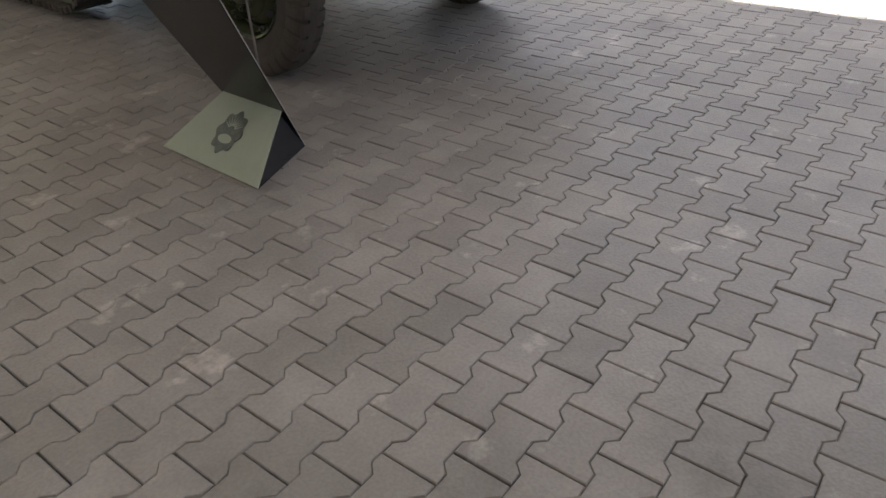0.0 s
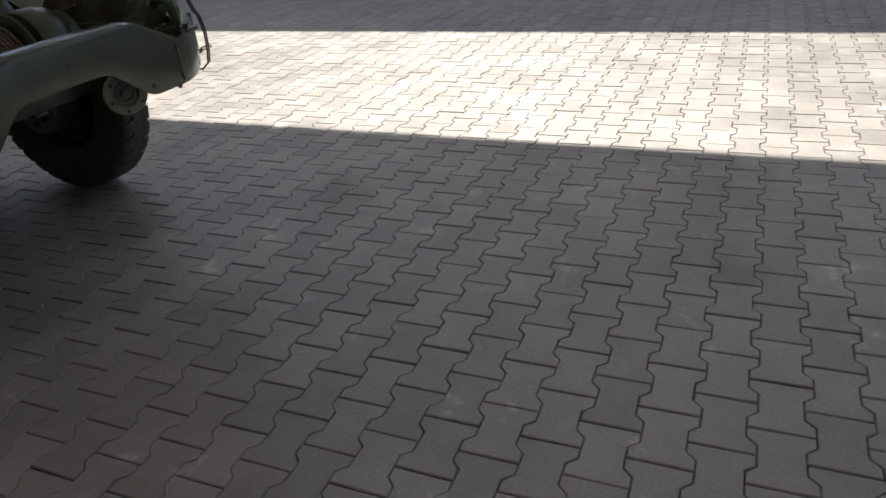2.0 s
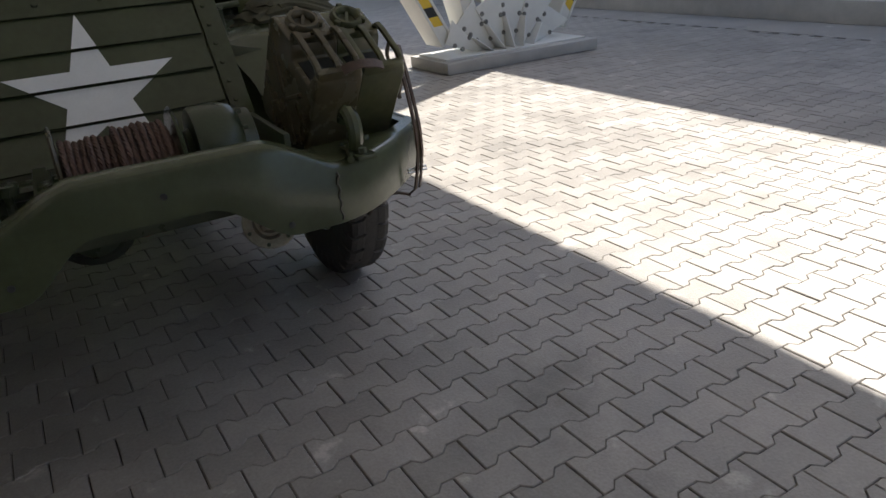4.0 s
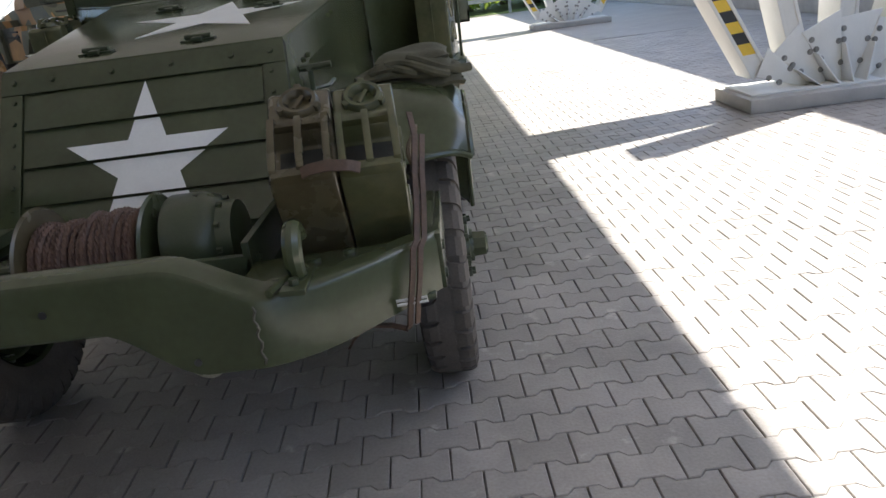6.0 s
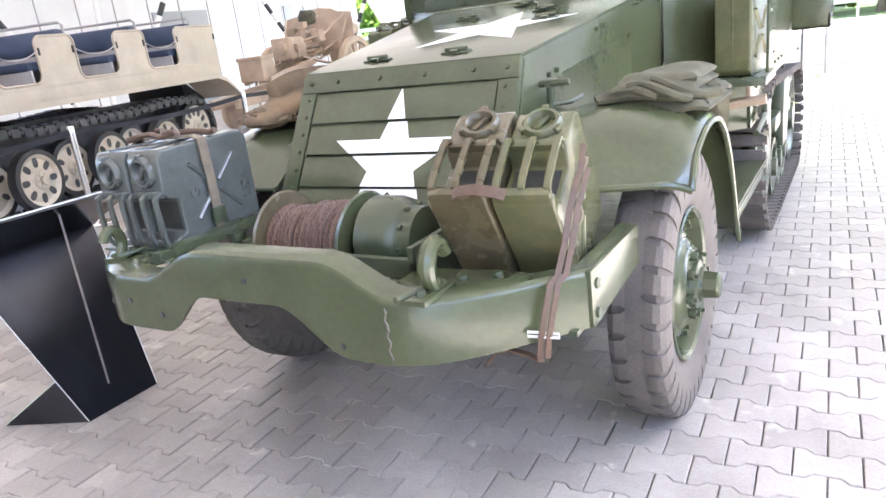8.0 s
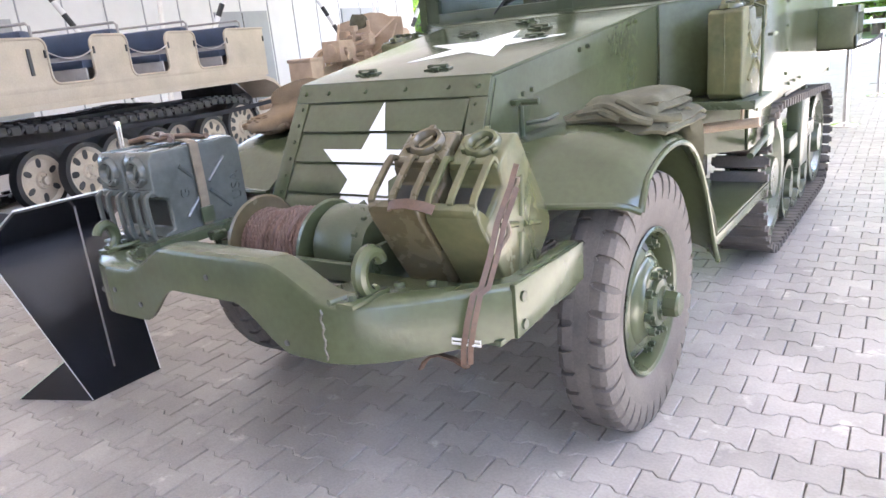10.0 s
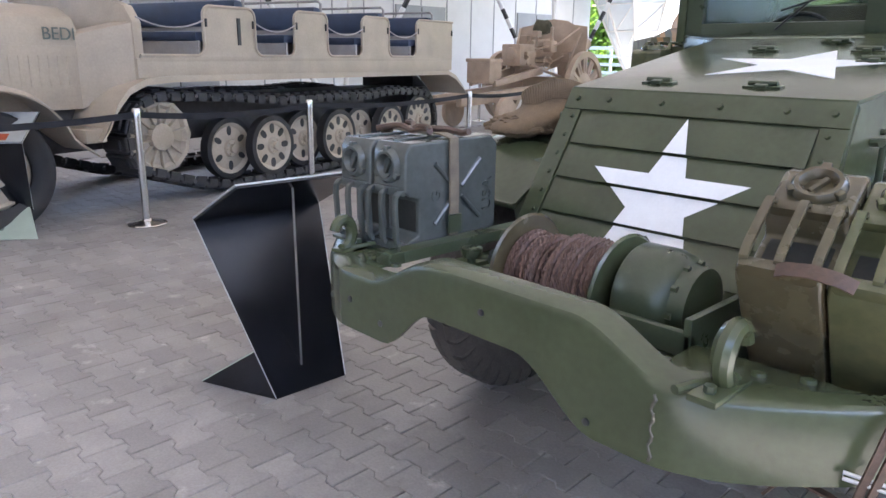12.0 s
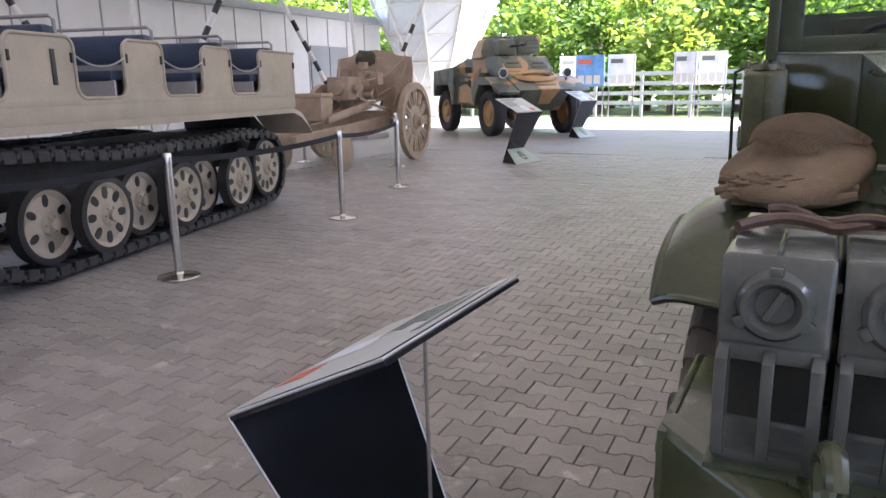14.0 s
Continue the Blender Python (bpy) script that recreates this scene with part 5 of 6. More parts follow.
# ---- information stands ----
def info_stand(m, label):
    """Local origin at the back foot; x points to the reader, y along the width."""
    t = thing("information_stand", m, label, "information stand", "information stands")
    LO, HI, BK, FT = (0.385, 0.765), (-0.03, 0.968), (0.0, 0.0), (0.385, 0.0)
    hw, hb = 0.325, 0.185
    def quad(name, p, q, wp, wq, th, material, parent, lab=""):
        b = BM()
        nrm = Vector((p[1] - q[1], 0, q[0] - p[0])).normalized()
        prism(b, [(p[0], -wp, p[1]), (p[0], wp, p[1]), (q[0], wq, q[1]), (q[0], -wq, q[1])], nrm * th, 0.001, 1)
        return part(name, b, material, parent, lab)
    pl = quad("reading_panel", LO, HI, hw, hw, 0.010, BLACK_GLOSS, t, "black panel with a pale printed face")
    nrm = Vector((HI[1] - LO[1], 0, LO[0] - HI[0])).normalized()
    if nrm.z < 0:
        nrm = -nrm
    along = Vector((HI[0] - LO[0], 0, HI[1] - LO[1])).normalized()
    base = Vector((LO[0], 0, LO[1]))
    def patch(name, u0, u1, v0, v1, lift, material, parent, lab=""):
        b = BM()
        prism(b, [base + along * u0 + Vector((0, v0, 0)) + nrm * lift, base + along * u0 + Vector((0, v1, 0)) + nrm * lift, base + along * u1 + Vector((0, v1, 0)) + nrm * lift, base + along * u1 + Vector((0, v0, 0)) + nrm * lift], nrm * 0.001)
        return part(name, b, material, parent, lab)
    pr = patch("print", 0.006, 0.45, -hw + 0.004, hw - 0.004, 0.0105, PRINT_GREY, pl, "grey printed text panel")
    patch("red_picture", 0.03, 0.12, 0.10, 0.20, 0.012, PRINT_RED, pr)
    patch("picture", 0.04, 0.20, -0.06, 0.07, 0.012, PRINT_PALE, pr)
    patch("heading_bar", 0.38, 0.41, -0.26, 0.1, 0.012, PRINT_DARK, pr)
    for k in range(7):
        patch("text_bar", 0.34 - 0.025 * k, 0.35 - 0.025 * k, -0.27, -0.02 - 0.02 * (k % 3), 0.012, PRINT_DARK, pr)
    b = BM()
    e = [base + Vector((0, -hw, 0)), base + along * 0.457 + Vector((0, -hw, 0)), base + along * 0.457 + Vector((0, hw, 0)), base + Vector((0, hw, 0))]
    tube(b, [p + nrm * 0.005 for p in e], 0.0035, 6, True)
    part("bright_rim", b, EDGE, pl)
    quad("leaning_sheet", LO, BK, hw, hb, 0.006, BLACK_GLOSS, t, "glossy black leaning sheet")
    b = BM()
    for s in (-1, 1):
        tube(b, [(LO[0], s * hw, LO[1]), (BK[0], s * hb, BK[1] + 0.004)], 0.0025, 6)
    part("sheet_edge", b, EDGE, t)
    f = 0.27
    neck = (LO[0] * f, LO[1] * f)
    wn = hb + (hw - hb) * f
    wf = 0.345
    foot = quad("foot_panel", neck, FT, wn - 0.02, wf - 0.0, 0.006, PALE_GREEN, t, "pale green foot panel with a dark emblem")
    b = BM()
    n2 = Vector((neck[1] - FT[1], 0, FT[0] - neck[0])).normalized()
    mid = Vector(((neck[0] + FT[0]) / 2, 0, (neck[1] + FT[1]) / 2)) + n2 * 0.008
    dn = Vector((FT[0] - neck[0], 0, FT[1] - neck[1])).normalized()
    ring = []
    for k in range(48):
        a = 2 * math.pi * k / 48
        r = 0.088 * (1 + 0.10 * math.cos(8 * a))
        ring.append(mid + dn * r * 1.15 * math.cos(a) + Vector((0, 1, 0)) * r * math.sin(a) * 0.9)
    prism(b, ring, n2 * 0.001)
    em = part("emblem", b, PRINT_DARK, foot, "dark round emblem with pale rays")
    b = BM()
    for k in range(9):
        a = radians(-60 + 15 * k)
        c = mid - dn * 0.01 + n2 * 0.0015
        d = -dn * math.cos(a) + Vector((0, 1, 0)) * math.sin(a)
        w = d.cross(n2)
        prism(b, [c + d * 0.022 - w * 0.003, c + d * 0.022 + w * 0.003, c + d * 0.07, ], n2 * 0.001)
    prism(b, [mid + dn * (0.035 + 0.022 * math.cos(a)) + Vector((0, 0.045 * math.sin(a), 0)) + n2 * 0.0015 for a in np.linspace(0, 2 * math.pi, 17)[:-1]], n2 * 0.001)
    part("emblem_rays", b, PALE_GREEN, em)
    for s in (-1, 1):
        b = BM()
        prism(b, [(neck[0], s * (wn - 0.02), neck[1]), (BK[0], s * hb, 0.0), (FT[0], s * wf, 0.0)], (0, -0.004 * s, 0))
        part("foot_cheek", b, BLACK_GLOSS, t)
    b = BM()
    tube(b, [(0.06, 0.02, 0.92), (0.05, 0.02, 0.10)], 0.005, 8)
    part("support_rod", b, RAW_STEEL, t)
    return t


stand1 = info_stand(pose(-1.43, 0.47, 0, 0, 0, 180), "black folded sheet information stand beside the half-track")
copy_thing(stand1, pose(-5.62, 0.25, 0, 0, 0, -35))
copy_thing(stand1, pose(-6.25, 12.1, 0, 0, 0, -14)).scale = (1.25, 1.25, 1.25)
copy_thing(stand1, pose(-7.2, 18.9, 0, 0, 0, -14)).scale = (1.3, 1.3, 1.3)


# ---- barrier posts and belts ----
def post(m, label="polished steel barrier post with a round base on pavers"):
    t = thing("barrier_post", m, label, "barrier post", "barrier posts")
    b = BM()
    lathe(b, [(0, 0), (0.165, 0), (0.17, 0.006), (0.165, 0.014), (0.10, 0.024), (0.045, 0.032), (0.034, 0.05), (0, 0.05)], None, 40)
    part("base", b, STEEL, t)
    b = BM()
    lathe(b, [(0, 0.03), (0.032, 0.03), (0.032, 0.92), (0, 0.92)], None, 20)
    part("pole", b, STEEL, t)
    b = BM()
    lathe(b, [(0, 0.915), (0.036, 0.915), (0.036, 0.99), (0.030, 1.0), (0, 1.0)], None, 20)
    part("head", b, STEEL, t)
    return t


P_AT = [(-5.08, 1.17), (-5.26, 3.0), (-5.615, 5.716), (-6.41, 8.22), (-7.95, 10.64)]
p1 = post(pose(*P_AT[0], 0))
for x, y in P_AT[1:] + [(-10.2, 10.7), (0.78, 8.9), (0.9, 12.0), (1.2, 19.5), (-5.0, -1.0)]:
    copy_thing(p1, pose(x, y, 0))


def belt(a, c, sag=0.05):
    b = BM()
    pts = [Vector((a[0] + (c[0] - a[0]) * t, a[1] + (c[1] - a[1]) * t, 0.945 - sag * 4 * t * (1 - t))) for t in np.linspace(0, 1, 14)]
    tube(b, pts, 0, flat=(0.026, 0.0015, (0, 0, 1)))
    tagged(part("barrier_belt", b, BELT), "black woven belt stretched between steel posts", "barrier belt", "barrier belts")


for a, c in zip([(-5.0, -1.0)] + P_AT[:-1], P_AT):
    belt(a, c)
belt((0.78, 8.9), (0.9, 12.0))


# ---- the sand-coloured half-track tractor ----
def text_mesh(txt, size, depth):
    cu = bpy.data.curves.new("txt", "FONT")
    cu.body, cu.size, cu.extrude = txt, size, depth
    tmp = new("lettering", cu)
    me = bpy.data.meshes.new_from_object(tmp)
    bpy.data.objects.remove(tmp)
    return me


tractor = thing("tracked_tractor", pose(-6.0, 2.7, 0, 0, 0, 16), "sand-coloured open half-track tractor with blue bench seats", "military vehicle")


def wall_strip(outline, x0, th, material, name, parent, lab="", bev=0.012):
    b = BM()
    prism(b, [(x0, y, z) for y, z in outline], (-th, 0, 0), bev, 2)
    return part(name, b, material, parent, lab)


side = wall_strip([(-1.32, 1.22), (4.40, 1.22), (4.40, 1.385), (-1.32, 1.40)], 0.0, 0.03, SAND, "side_sill", tractor)
def arc_pts(yc, zc, r, d0, d1, n=6):
    return [(yc + r * math.cos(radians(d)), zc + r * math.sin(radians(d))) for d in np.linspace(d0, d1, n)]


# one pressed side sheet whose doorways are rounded at the foot and at the shoulders
PANELS = ((-0.53, 0.17, 1.90), (0.79, 1.37, 1.915), (2.07, 2.67, 1.92), (3.37, 4.40, 1.935))
R1, R2, DZ = 0.09, 0.10, 1.425
rim_line = [(-1.28, DZ)] + arc_pts(-0.53 - R2, DZ + R2, R2, -90, 0)
for i, (y0, y1, zt) in enumerate(PANELS):
    rim_line += arc_pts(y0 + R1, zt - R1, R1, 180, 90)
    rim_line += arc_pts(y1 - R1, zt - R1, R1, 90, 0) if i < 3 else [(y1, zt)]
    if i < 3:
        rim_line += arc_pts(y1 + R2, DZ + R2, R2, 180, 270) + arc_pts(PANELS[i + 1][0] - R2, DZ + R2, R2, -90, 0)
p = wall_strip([(-1.28, 1.37), (4.40, 1.37)] + list(reversed(rim_line)), 0.002, 0.026, SAND, "side_panel", tractor, bev=0.004)
b = BM()
tube(b, [(0.004, y, z) for y, z in rim_line], 0.015, 8)
part("rolled_edge", b, SAND, p)
for y0, y1, zt in PANELS:
    for y in (y0 + 0.03, y1 - 0.03):
        b = BM()
        box(b, 0, 0.02, y - 0.012, y + 0.012, zt - 0.20, zt - 0.12, 0.006)
        part("belt_hook", b, BLACK_PAINT, p)
# black bar for the shaded inside of the slit
b = BM()
box(b, -0.004, 0.012, -0.085, -0.04, 1.53, 1.80, 0.004)
part("vent_slit", b, BLACK_PAINT, side)
b = BM()
box(b, -2.2, -2.17, -1.3, 4.40, 1.22, 1.93, 0.01)
box(b, -2.2, -0.02, 4.37, 4.40, 1.22, 1.93, 0.01)
box(b, -2.17, -0.03, -1.3, 4.37, 1.20, 1.23)
part("tub", b, SAND, tractor)
for y in (0.02, 1.28, 2.58, 3.85):
    b = BM()
    box(b, -2.1, -0.06, y - 0.07, y + 0.07, 1.72, 1.99, 0.05)
    bench = part("seat_back", b, BLUE_SEAT, tractor, "dark blue padded seat back")
    b = BM()
    box(b, -2.1, -0.06, y - 0.60, y - 0.05, 1.56, 1.66, 0.04)
    part("seat_cushion", b, BLUE_SEAT, bench)
    b = BM()
    box(b, -2.1, -0.05, y - 0.03, y + 0.0, 1.23, 1.75, 0.01)
    box(b, -2.1, -0.05, y - 0.58, y - 0.55, 1.23, 1.57, 0.01)
    part("seat_box", b, GREY_SEAT, bench)
    b = BM()
    tube(b, [(-0.08, y + 0.08, 1.80), (-0.08, y + 0.08, 2.03), (-0.12, y + 0.08, 2.06), (-2.05, y + 0.08, 2.06), (-2.1, y + 0.08, 2.03), (-2.1, y + 0.08, 1.8)], 0.016, 8)
    part("grab_rail", b, GREY_SEAT, bench)
for y0, y1 in ((-1.3, -0.53), (0.17, 0.79), (1.37, 2.07), (2.67, 3.37)):
    b = BM()
    tube(b, [(0.01, y0 + (y1 - y0) * t, 1.76 - 0.08 * 4 * t * (1 - t)) for t in np.linspace(0, 1, 10)], 0.008, 6)
    part("safety_rope", b, GREY_SEAT, tractor)

# long mudguard
guard = [(-1.80, 0.70), (-1.72, 0.80), (-1.60, 1.02), (-1.48, 1.14), (-1.30, 1.215), (-1.0, 1.235), (1.5, 1.225), (4.15, 1.215), (4.40, 1.14), (4.62, 0.98), (4.75, 0.86)]
b = BM()
grid_sheet(b, lambda u, v: Vector((-0.62 + 0.70 * v, np.interp(u * (len(guard) - 1), range(len(guard)), [g[0] for g in guard]), np.interp(u * (len(guard) - 1), range(len(guard)), [g[1] for g in guard]))), 40, 2, 0.014)
mg = part("mudguard", b, SAND, tractor)
b = BM()
prism(b, [(0.082, y, z + 0.006) for y, z in guard] + [(0.082, y, z - 0.055) for y, z in reversed(guard[2:-2])], (-0.012, 0, 0))
part("mudguard_lip", b, SAND, mg)
b = BM()
prism(b, [(-0.6, 4.2, 1.2), (-0.6, 4.75, 0.86), (-0.6, 4.75, 0.70), (-0.6, 4.2, 0.8)], (-1.0, 0, 0), 0.01)
box(b, -1.3, -0.8, 4.6, 5.0, 0.70, 0.80, 0.02)
part("tow_hitch", b, TRACK, tractor)


def sample_loop(loop, n):
    loop = list(loop) + [loop[0]]
    cum = [0.0]
    for k in range(1, len(loop)):
        cum.append(cum[-1] + math.hypot(loop[k][0] - loop[k - 1][0], loop[k][1] - loop[k - 1][1]))
    out, i = [], 1
    for k in range(n):
        d = cum[-1] * k / n
        while cum[i] < d:
            i += 1
        f = (d - cum[i - 1]) / (cum[i] - cum[i - 1] + 1e-9)
        a, c = loop[i - 1], loop[i]
        out.append(((a[0] + (c[0] - a[0]) * f, a[1] + (c[1] - a[1]) * f), math.atan2(c[1] - a[1], c[0] - a[0])))
    return out


arc = [(-1.05 + 0.40 * math.cos(a), 0.66 + 0.40 * math.sin(a)) for a in np.linspace(radians(90), radians(230), 12)]
rear = [(3.62 + 0.42 * math.cos(a), 0.50 + 0.42 * math.sin(a)) for a in np.linspace(radians(-80), radians(90), 14)]
loop = arc + [(-0.55, 0.12), (-0.2, 0.065), (3.4, 0.065)] + rear + [(3.0, 0.97), (2.2, 0.93), (1.4, 0.95), (0.6, 0.95), (-0.2, 1.02)]
for xo in (-0.24, -1.95):
    b = BM()
    for (p, a) in sample_loop(loop, 72):
        m = Matrix.Translation((xo, p[0], p[1])) @ Matrix.Rotation(a, 4, "X")
        box(b, -0.18, 0.18, -0.07, 0.07, -0.035, 0.02, 0.01, m, 1)
        box(b, -0.12, 0.12, -0.05, 0.05, -0.06, -0.03, 0.008, m, 1)
        box(b, -0.195, -0.16, -0.055, 0.055, -0.01, 0.06, 0.0, m)
        box(b, 0.16, 0.195, -0.055, 0.055, -0.01, 0.06, 0.0, m)
        cyl(b, m @ Vector((-0.19, 0.08, 0.01)), m @ Vector((0.19, 0.08, 0.01)), 0.022, n=6)
    part("track", b, TRACK, tractor, "dark steel track with rubber pads")


def dish_wheel(r, holes, hole_r, hole_at, name, m, spokes=False):
    b = BM()
    lathe(b, [(r - 0.055, -0.06), (r, -0.055), (r, 0.055), (r - 0.02, 0.06), (r - 0.055, 0.06)], None, 40, True)
    tyre = part(name, b, BLACK_RUBBER, tractor, "", m)
    b = BM()
    lathe(b, [(r - 0.05, -0.05), (r - 0.05, 0.058), (r - 0.075, 0.05), (r - 0.10, 0.025), (r * 0.45, 0.035), (r * 0.30, 0.05), (r * 0.26, 0.075), (r * 0.15, 0.08), (r * 0.13, 0.115), (0, 0.12)], None, 40)
    disc = part("disc", b, SAND, tyre)
    for k in range(holes):
        a = 2 * math.pi * k / holes
        # black oval laid on the disc for the hole's shade
        b = BM()
        lathe(b, [(0, 0.0), (hole_r, 0.0), (hole_r, 0.004), (0, 0.004)], Matrix.Translation((hole_at * math.cos(a), hole_at * math.sin(a), 0.034)) @ Matrix.Rotation(a, 4, "Z") @ Matrix.Diagonal((1.35, 0.8, 1, 1)), 14)
        part("lightening_hole", b, BLACK_PAINT, disc)
    for k in range(6):
        a = 2 * math.pi * (k + 0.5) / 6
        b = BM()
        cyl(b, (r * 0.2 * math.cos(a), r * 0.2 * math.sin(a), 0.07), (r * 0.2 * math.cos(a), r * 0.2 * math.sin(a), 0.092), 0.013, n=6)
        part("wheel_nut", b, SAND, disc)


for xo in (0.0,):
    for y in (0.42, 1.62, 2.78):
        dish_wheel(0.335, 8, 0.045, 0.195, "road_wheel", pose(xo - 0.10, y, 0.435, 0, 90, 0))
    for y in (-0.04, 1.16, 2.30, 3.22):
        dish_wheel(0.335, 6, 0.04, 0.19, "road_wheel", pose(xo - 0.30, y, 0.435, 0, 90, 0))
    dish_wheel(0.385, 12, 0.045, 0.24, "idler_wheel", pose(xo - 0.16, 3.62, 0.50, 0, 90, 0))
# drive sprocket with ribs
m = pose(-0.14, -1.05, 0.66, 0, 90, 0)
b = BM()
lathe(b, [(0.36, -0.06), (0.36, 0.03), (0.31, 0.035), (0.28, 0.0), (0.14, 0.0), (0.13, 0.06), (0.10, 0.075), (0.05, 0.08), (0, 0.08)], None, 12)
sp = part("drive_sprocket", b, SAND, tractor, "", m)
for k in range(14):
    a = 2 * math.pi * k / 14
    b = BM()
    box(b, 0.13, 0.33, -0.007, 0.007, 0.0, 0.04, 0.002, Matrix.Rotation(a, 4, "Z"))
    part("rib", b, SAND, sp)

# bonnet, cowl and front wheel
b = BM()
pr = [(-0.36, 0.95), (-0.36, 1.60), (-0.44, 1.74), (-0.62, 1.83), (-1.1, 1.87), (-1.58, 1.83), (-1.76, 1.74), (-1.84, 1.60), (-1.84, 0.95)]
prism(b, [(x, -1.62, z) for x, z in pr], (0, -2.0, 0), 0.02)
bon = part("bonnet", b, SAND, tractor)
b = BM()
pr2 = [(-0.02, 1.2), (-0.02, 1.72), (-0.12, 1.86), (-0.4, 1.94), (-1.8, 1.94), (-2.08, 1.86), (-2.18, 1.72), (-2.18, 1.2)]
prism(b, [(x, -1.22, z) for x, z in pr2], (0, -0.10, 0), 0.02)
prism(b, [(-0.02, -1.30, 1.15), (-0.02, -1.30, 1.72), (-0.36, -1.66, 1.60), (-0.36, -1.66, 0.95)], (-0.3, 0.0, 0), 0.01)
part("cowl", b, SAND, tractor)
for k in range(11):
    b = BM()
    box(b, -0.36, -0.345, -2.62 + 0.085 * k, -2.585 + 0.085 * k, 1.16, 1.42, 0.005)
    part("louvre", b, SAND, bon)
b = BM()
box(b, -0.36, -0.352, -2.72, -1.68, 1.06, 1.50, 0.004)
part("side_hatch", b, SAND, bon)
me = text_mesh("BEDI", 0.15, 0.002)
me.materials.append(PRINT_DARK)
tx = new("lettering", me)
tx.parent = bon
tx.matrix_basis = pose(-0.348, -1.97, 1.55, 90, 0, 90)
tx["label"] = "dark painted vehicle name"
b = BM()
box(b, -2.05, -0.15, -1.26, -1.22, 1.93, 2.35, 0.01)
part("windscreen_frame", b, SAND, tractor)
arcf = [(-2.62 + 0.66 * math.cos(a), 0.55 + 0.66 * math.sin(a)) for a in np.linspace(radians(165), radians(20), 18)] + [(-1.86, 0.66), (-1.80, 0.62)]
b = BM()
grid_sheet(b, lambda u, v: Vector((-0.48 + 0.50 * v, np.interp(u * (len(arcf) - 1), range(len(arcf)), [g[0] for g in arcf]), np.interp(u * (len(arcf) - 1), range(len(arcf)), [g[1] for g in arcf]) - 0.05 * max(0, v - 0.8) * 5)), 36, 6, 0.014)
part("front_wing", b, SAND, tractor)
b = BM()
box(b, -0.45, 0.0, -1.90, -1.70, 0.68, 0.80, 0.01)
part("step", b, SAND, tractor)
b = tyre_mesh(0.50, 0.24, 0.29, 0)
ft = part("front_tyre", b, BLACK_RUBBER, tractor, "black rubber front tyre", pose(-0.20, -2.62, 0.50, 0, 90, 0))
b = BM()
lathe(b, [(0.30, -0.05), (0.29, 0.05), (0.27, 0.06), (0.25, 0.03), (0.12, 0.04), (0.1, 0.09), (0, 0.09)], None, 36)
part("rim", b, SAND, ft)
b = BM()
box(b, -1.7, -0.5, -3.5, 4.5, 0.55, 0.95, 0.02)
cyl(b, (-2.0, -2.62, 0.5), (-0.2, -2.62, 0.5), 0.05)
part("chassis", b, TRACK, tractor)
copy = ft.copy()
scene.collection.objects.link(copy)
copy.matrix_basis = pose(-2.0, -2.62, 0.50, 0, -90, 0)


# ---- the field gun ----
gun = thing("field_gun", pose(-9.36, 11.85, 0, 0, 0, 8), "ochre-painted towed field gun with spoked wheels and shield", "field gun")
gun.scale = (1.05, 1.05, 1.05)


def gun_wheel(s):
    m = pose(s * 1.0, 0, 0.74, 0, 90 * s, 0)
    b = BM()
    lathe(b, [(0.62, -0.06), (0.74, -0.055), (0.74, 0.055), (0.62, 0.06)], None, 40, True)
    w = part("wheel", b, SAND_GUN, gun, "", m)
    b = BM()
    lathe(b, [(0, 0.02), (0.30, 0.02), (0.33, 0.0), (0.33, -0.03), (0, -0.03)], None, 36)
    part("wheel_disc", b, SAND_GUN, w)
    for k in range(12):
        b = BM()
        prism(b, [(0.30, -0.062, -0.025), (0.64, -0.095, -0.035), (0.64, 0.095, -0.035), (0.30, 0.062, -0.025)], (0, 0, 0.05), 0.012)
        b.transform(Matrix.Rotation(2 * math.pi * k / 12, 4, "Z"))
        sp_ = part("spoke", b, SAND_GUN, w)
        b = BM()
        tube(b, [(0.34, 0, 0.024), (0.60, 0, 0.014)], 0.018, 6)
        b.transform(Matrix.Rotation(2 * math.pi * k / 12, 4, "Z"))
        part("spoke_rib", b, SAND_GUN, sp_)
    b = BM()
    lathe(b, [(0, -0.1), (0.14, -0.1), (0.15, 0.04), (0.10, 0.09), (0.09, 0.16), (0, 0.17)], None, 20)
    part("hub", b, SAND_GUN, w)


gun_wheel(1)
gun_wheel(-1)
b = BM()
pts = [(-0.86, 0.85), (-0.86, 1.75), (-0.80, 1.98), (-0.55, 2.02), (-0.40, 2.10), (0.0, 2.14), (0.32, 2.10), (0.48, 2.02), (0.80, 1.98), (0.84, 1.75), (0.84, 0.85), (0.30, 0.85), (0.22, 1.15), (-0.22, 1.15), (-0.30, 0.85)]
prism(b, [(x, 0.18 + 0.18 * (z - 0.85), z) for x, z in pts], (0, 0.02, 0))
part("shield", b, SAND_GUN, gun)
b = BM()
cyl(b, (-1.0, 0, 0.74), (1.0, 0, 0.74), 0.06)
box(b, -0.45, 0.45, -0.2, 0.2, 0.68, 0.95, 0.03)
part("axle", b, SAND_GUN, gun)
b = BM()
tube(b, [(0, -0.9, 1.36), (0, 0.4, 1.45), (0, 1.7, 1.62)], 0.085, 14)
lathe(b, [(0, -0.2), (0.13, -0.2), (0.14, 0.0), (0.13, 0.16), (0, 0.16)], pose(0, 1.75, 1.63, -82), 16)
part("barrel", b, SAND_GUN, gun)
b = BM()
box(b, -0.22, 0.22, -1.25, -0.65, 1.18, 1.60, 0.03)
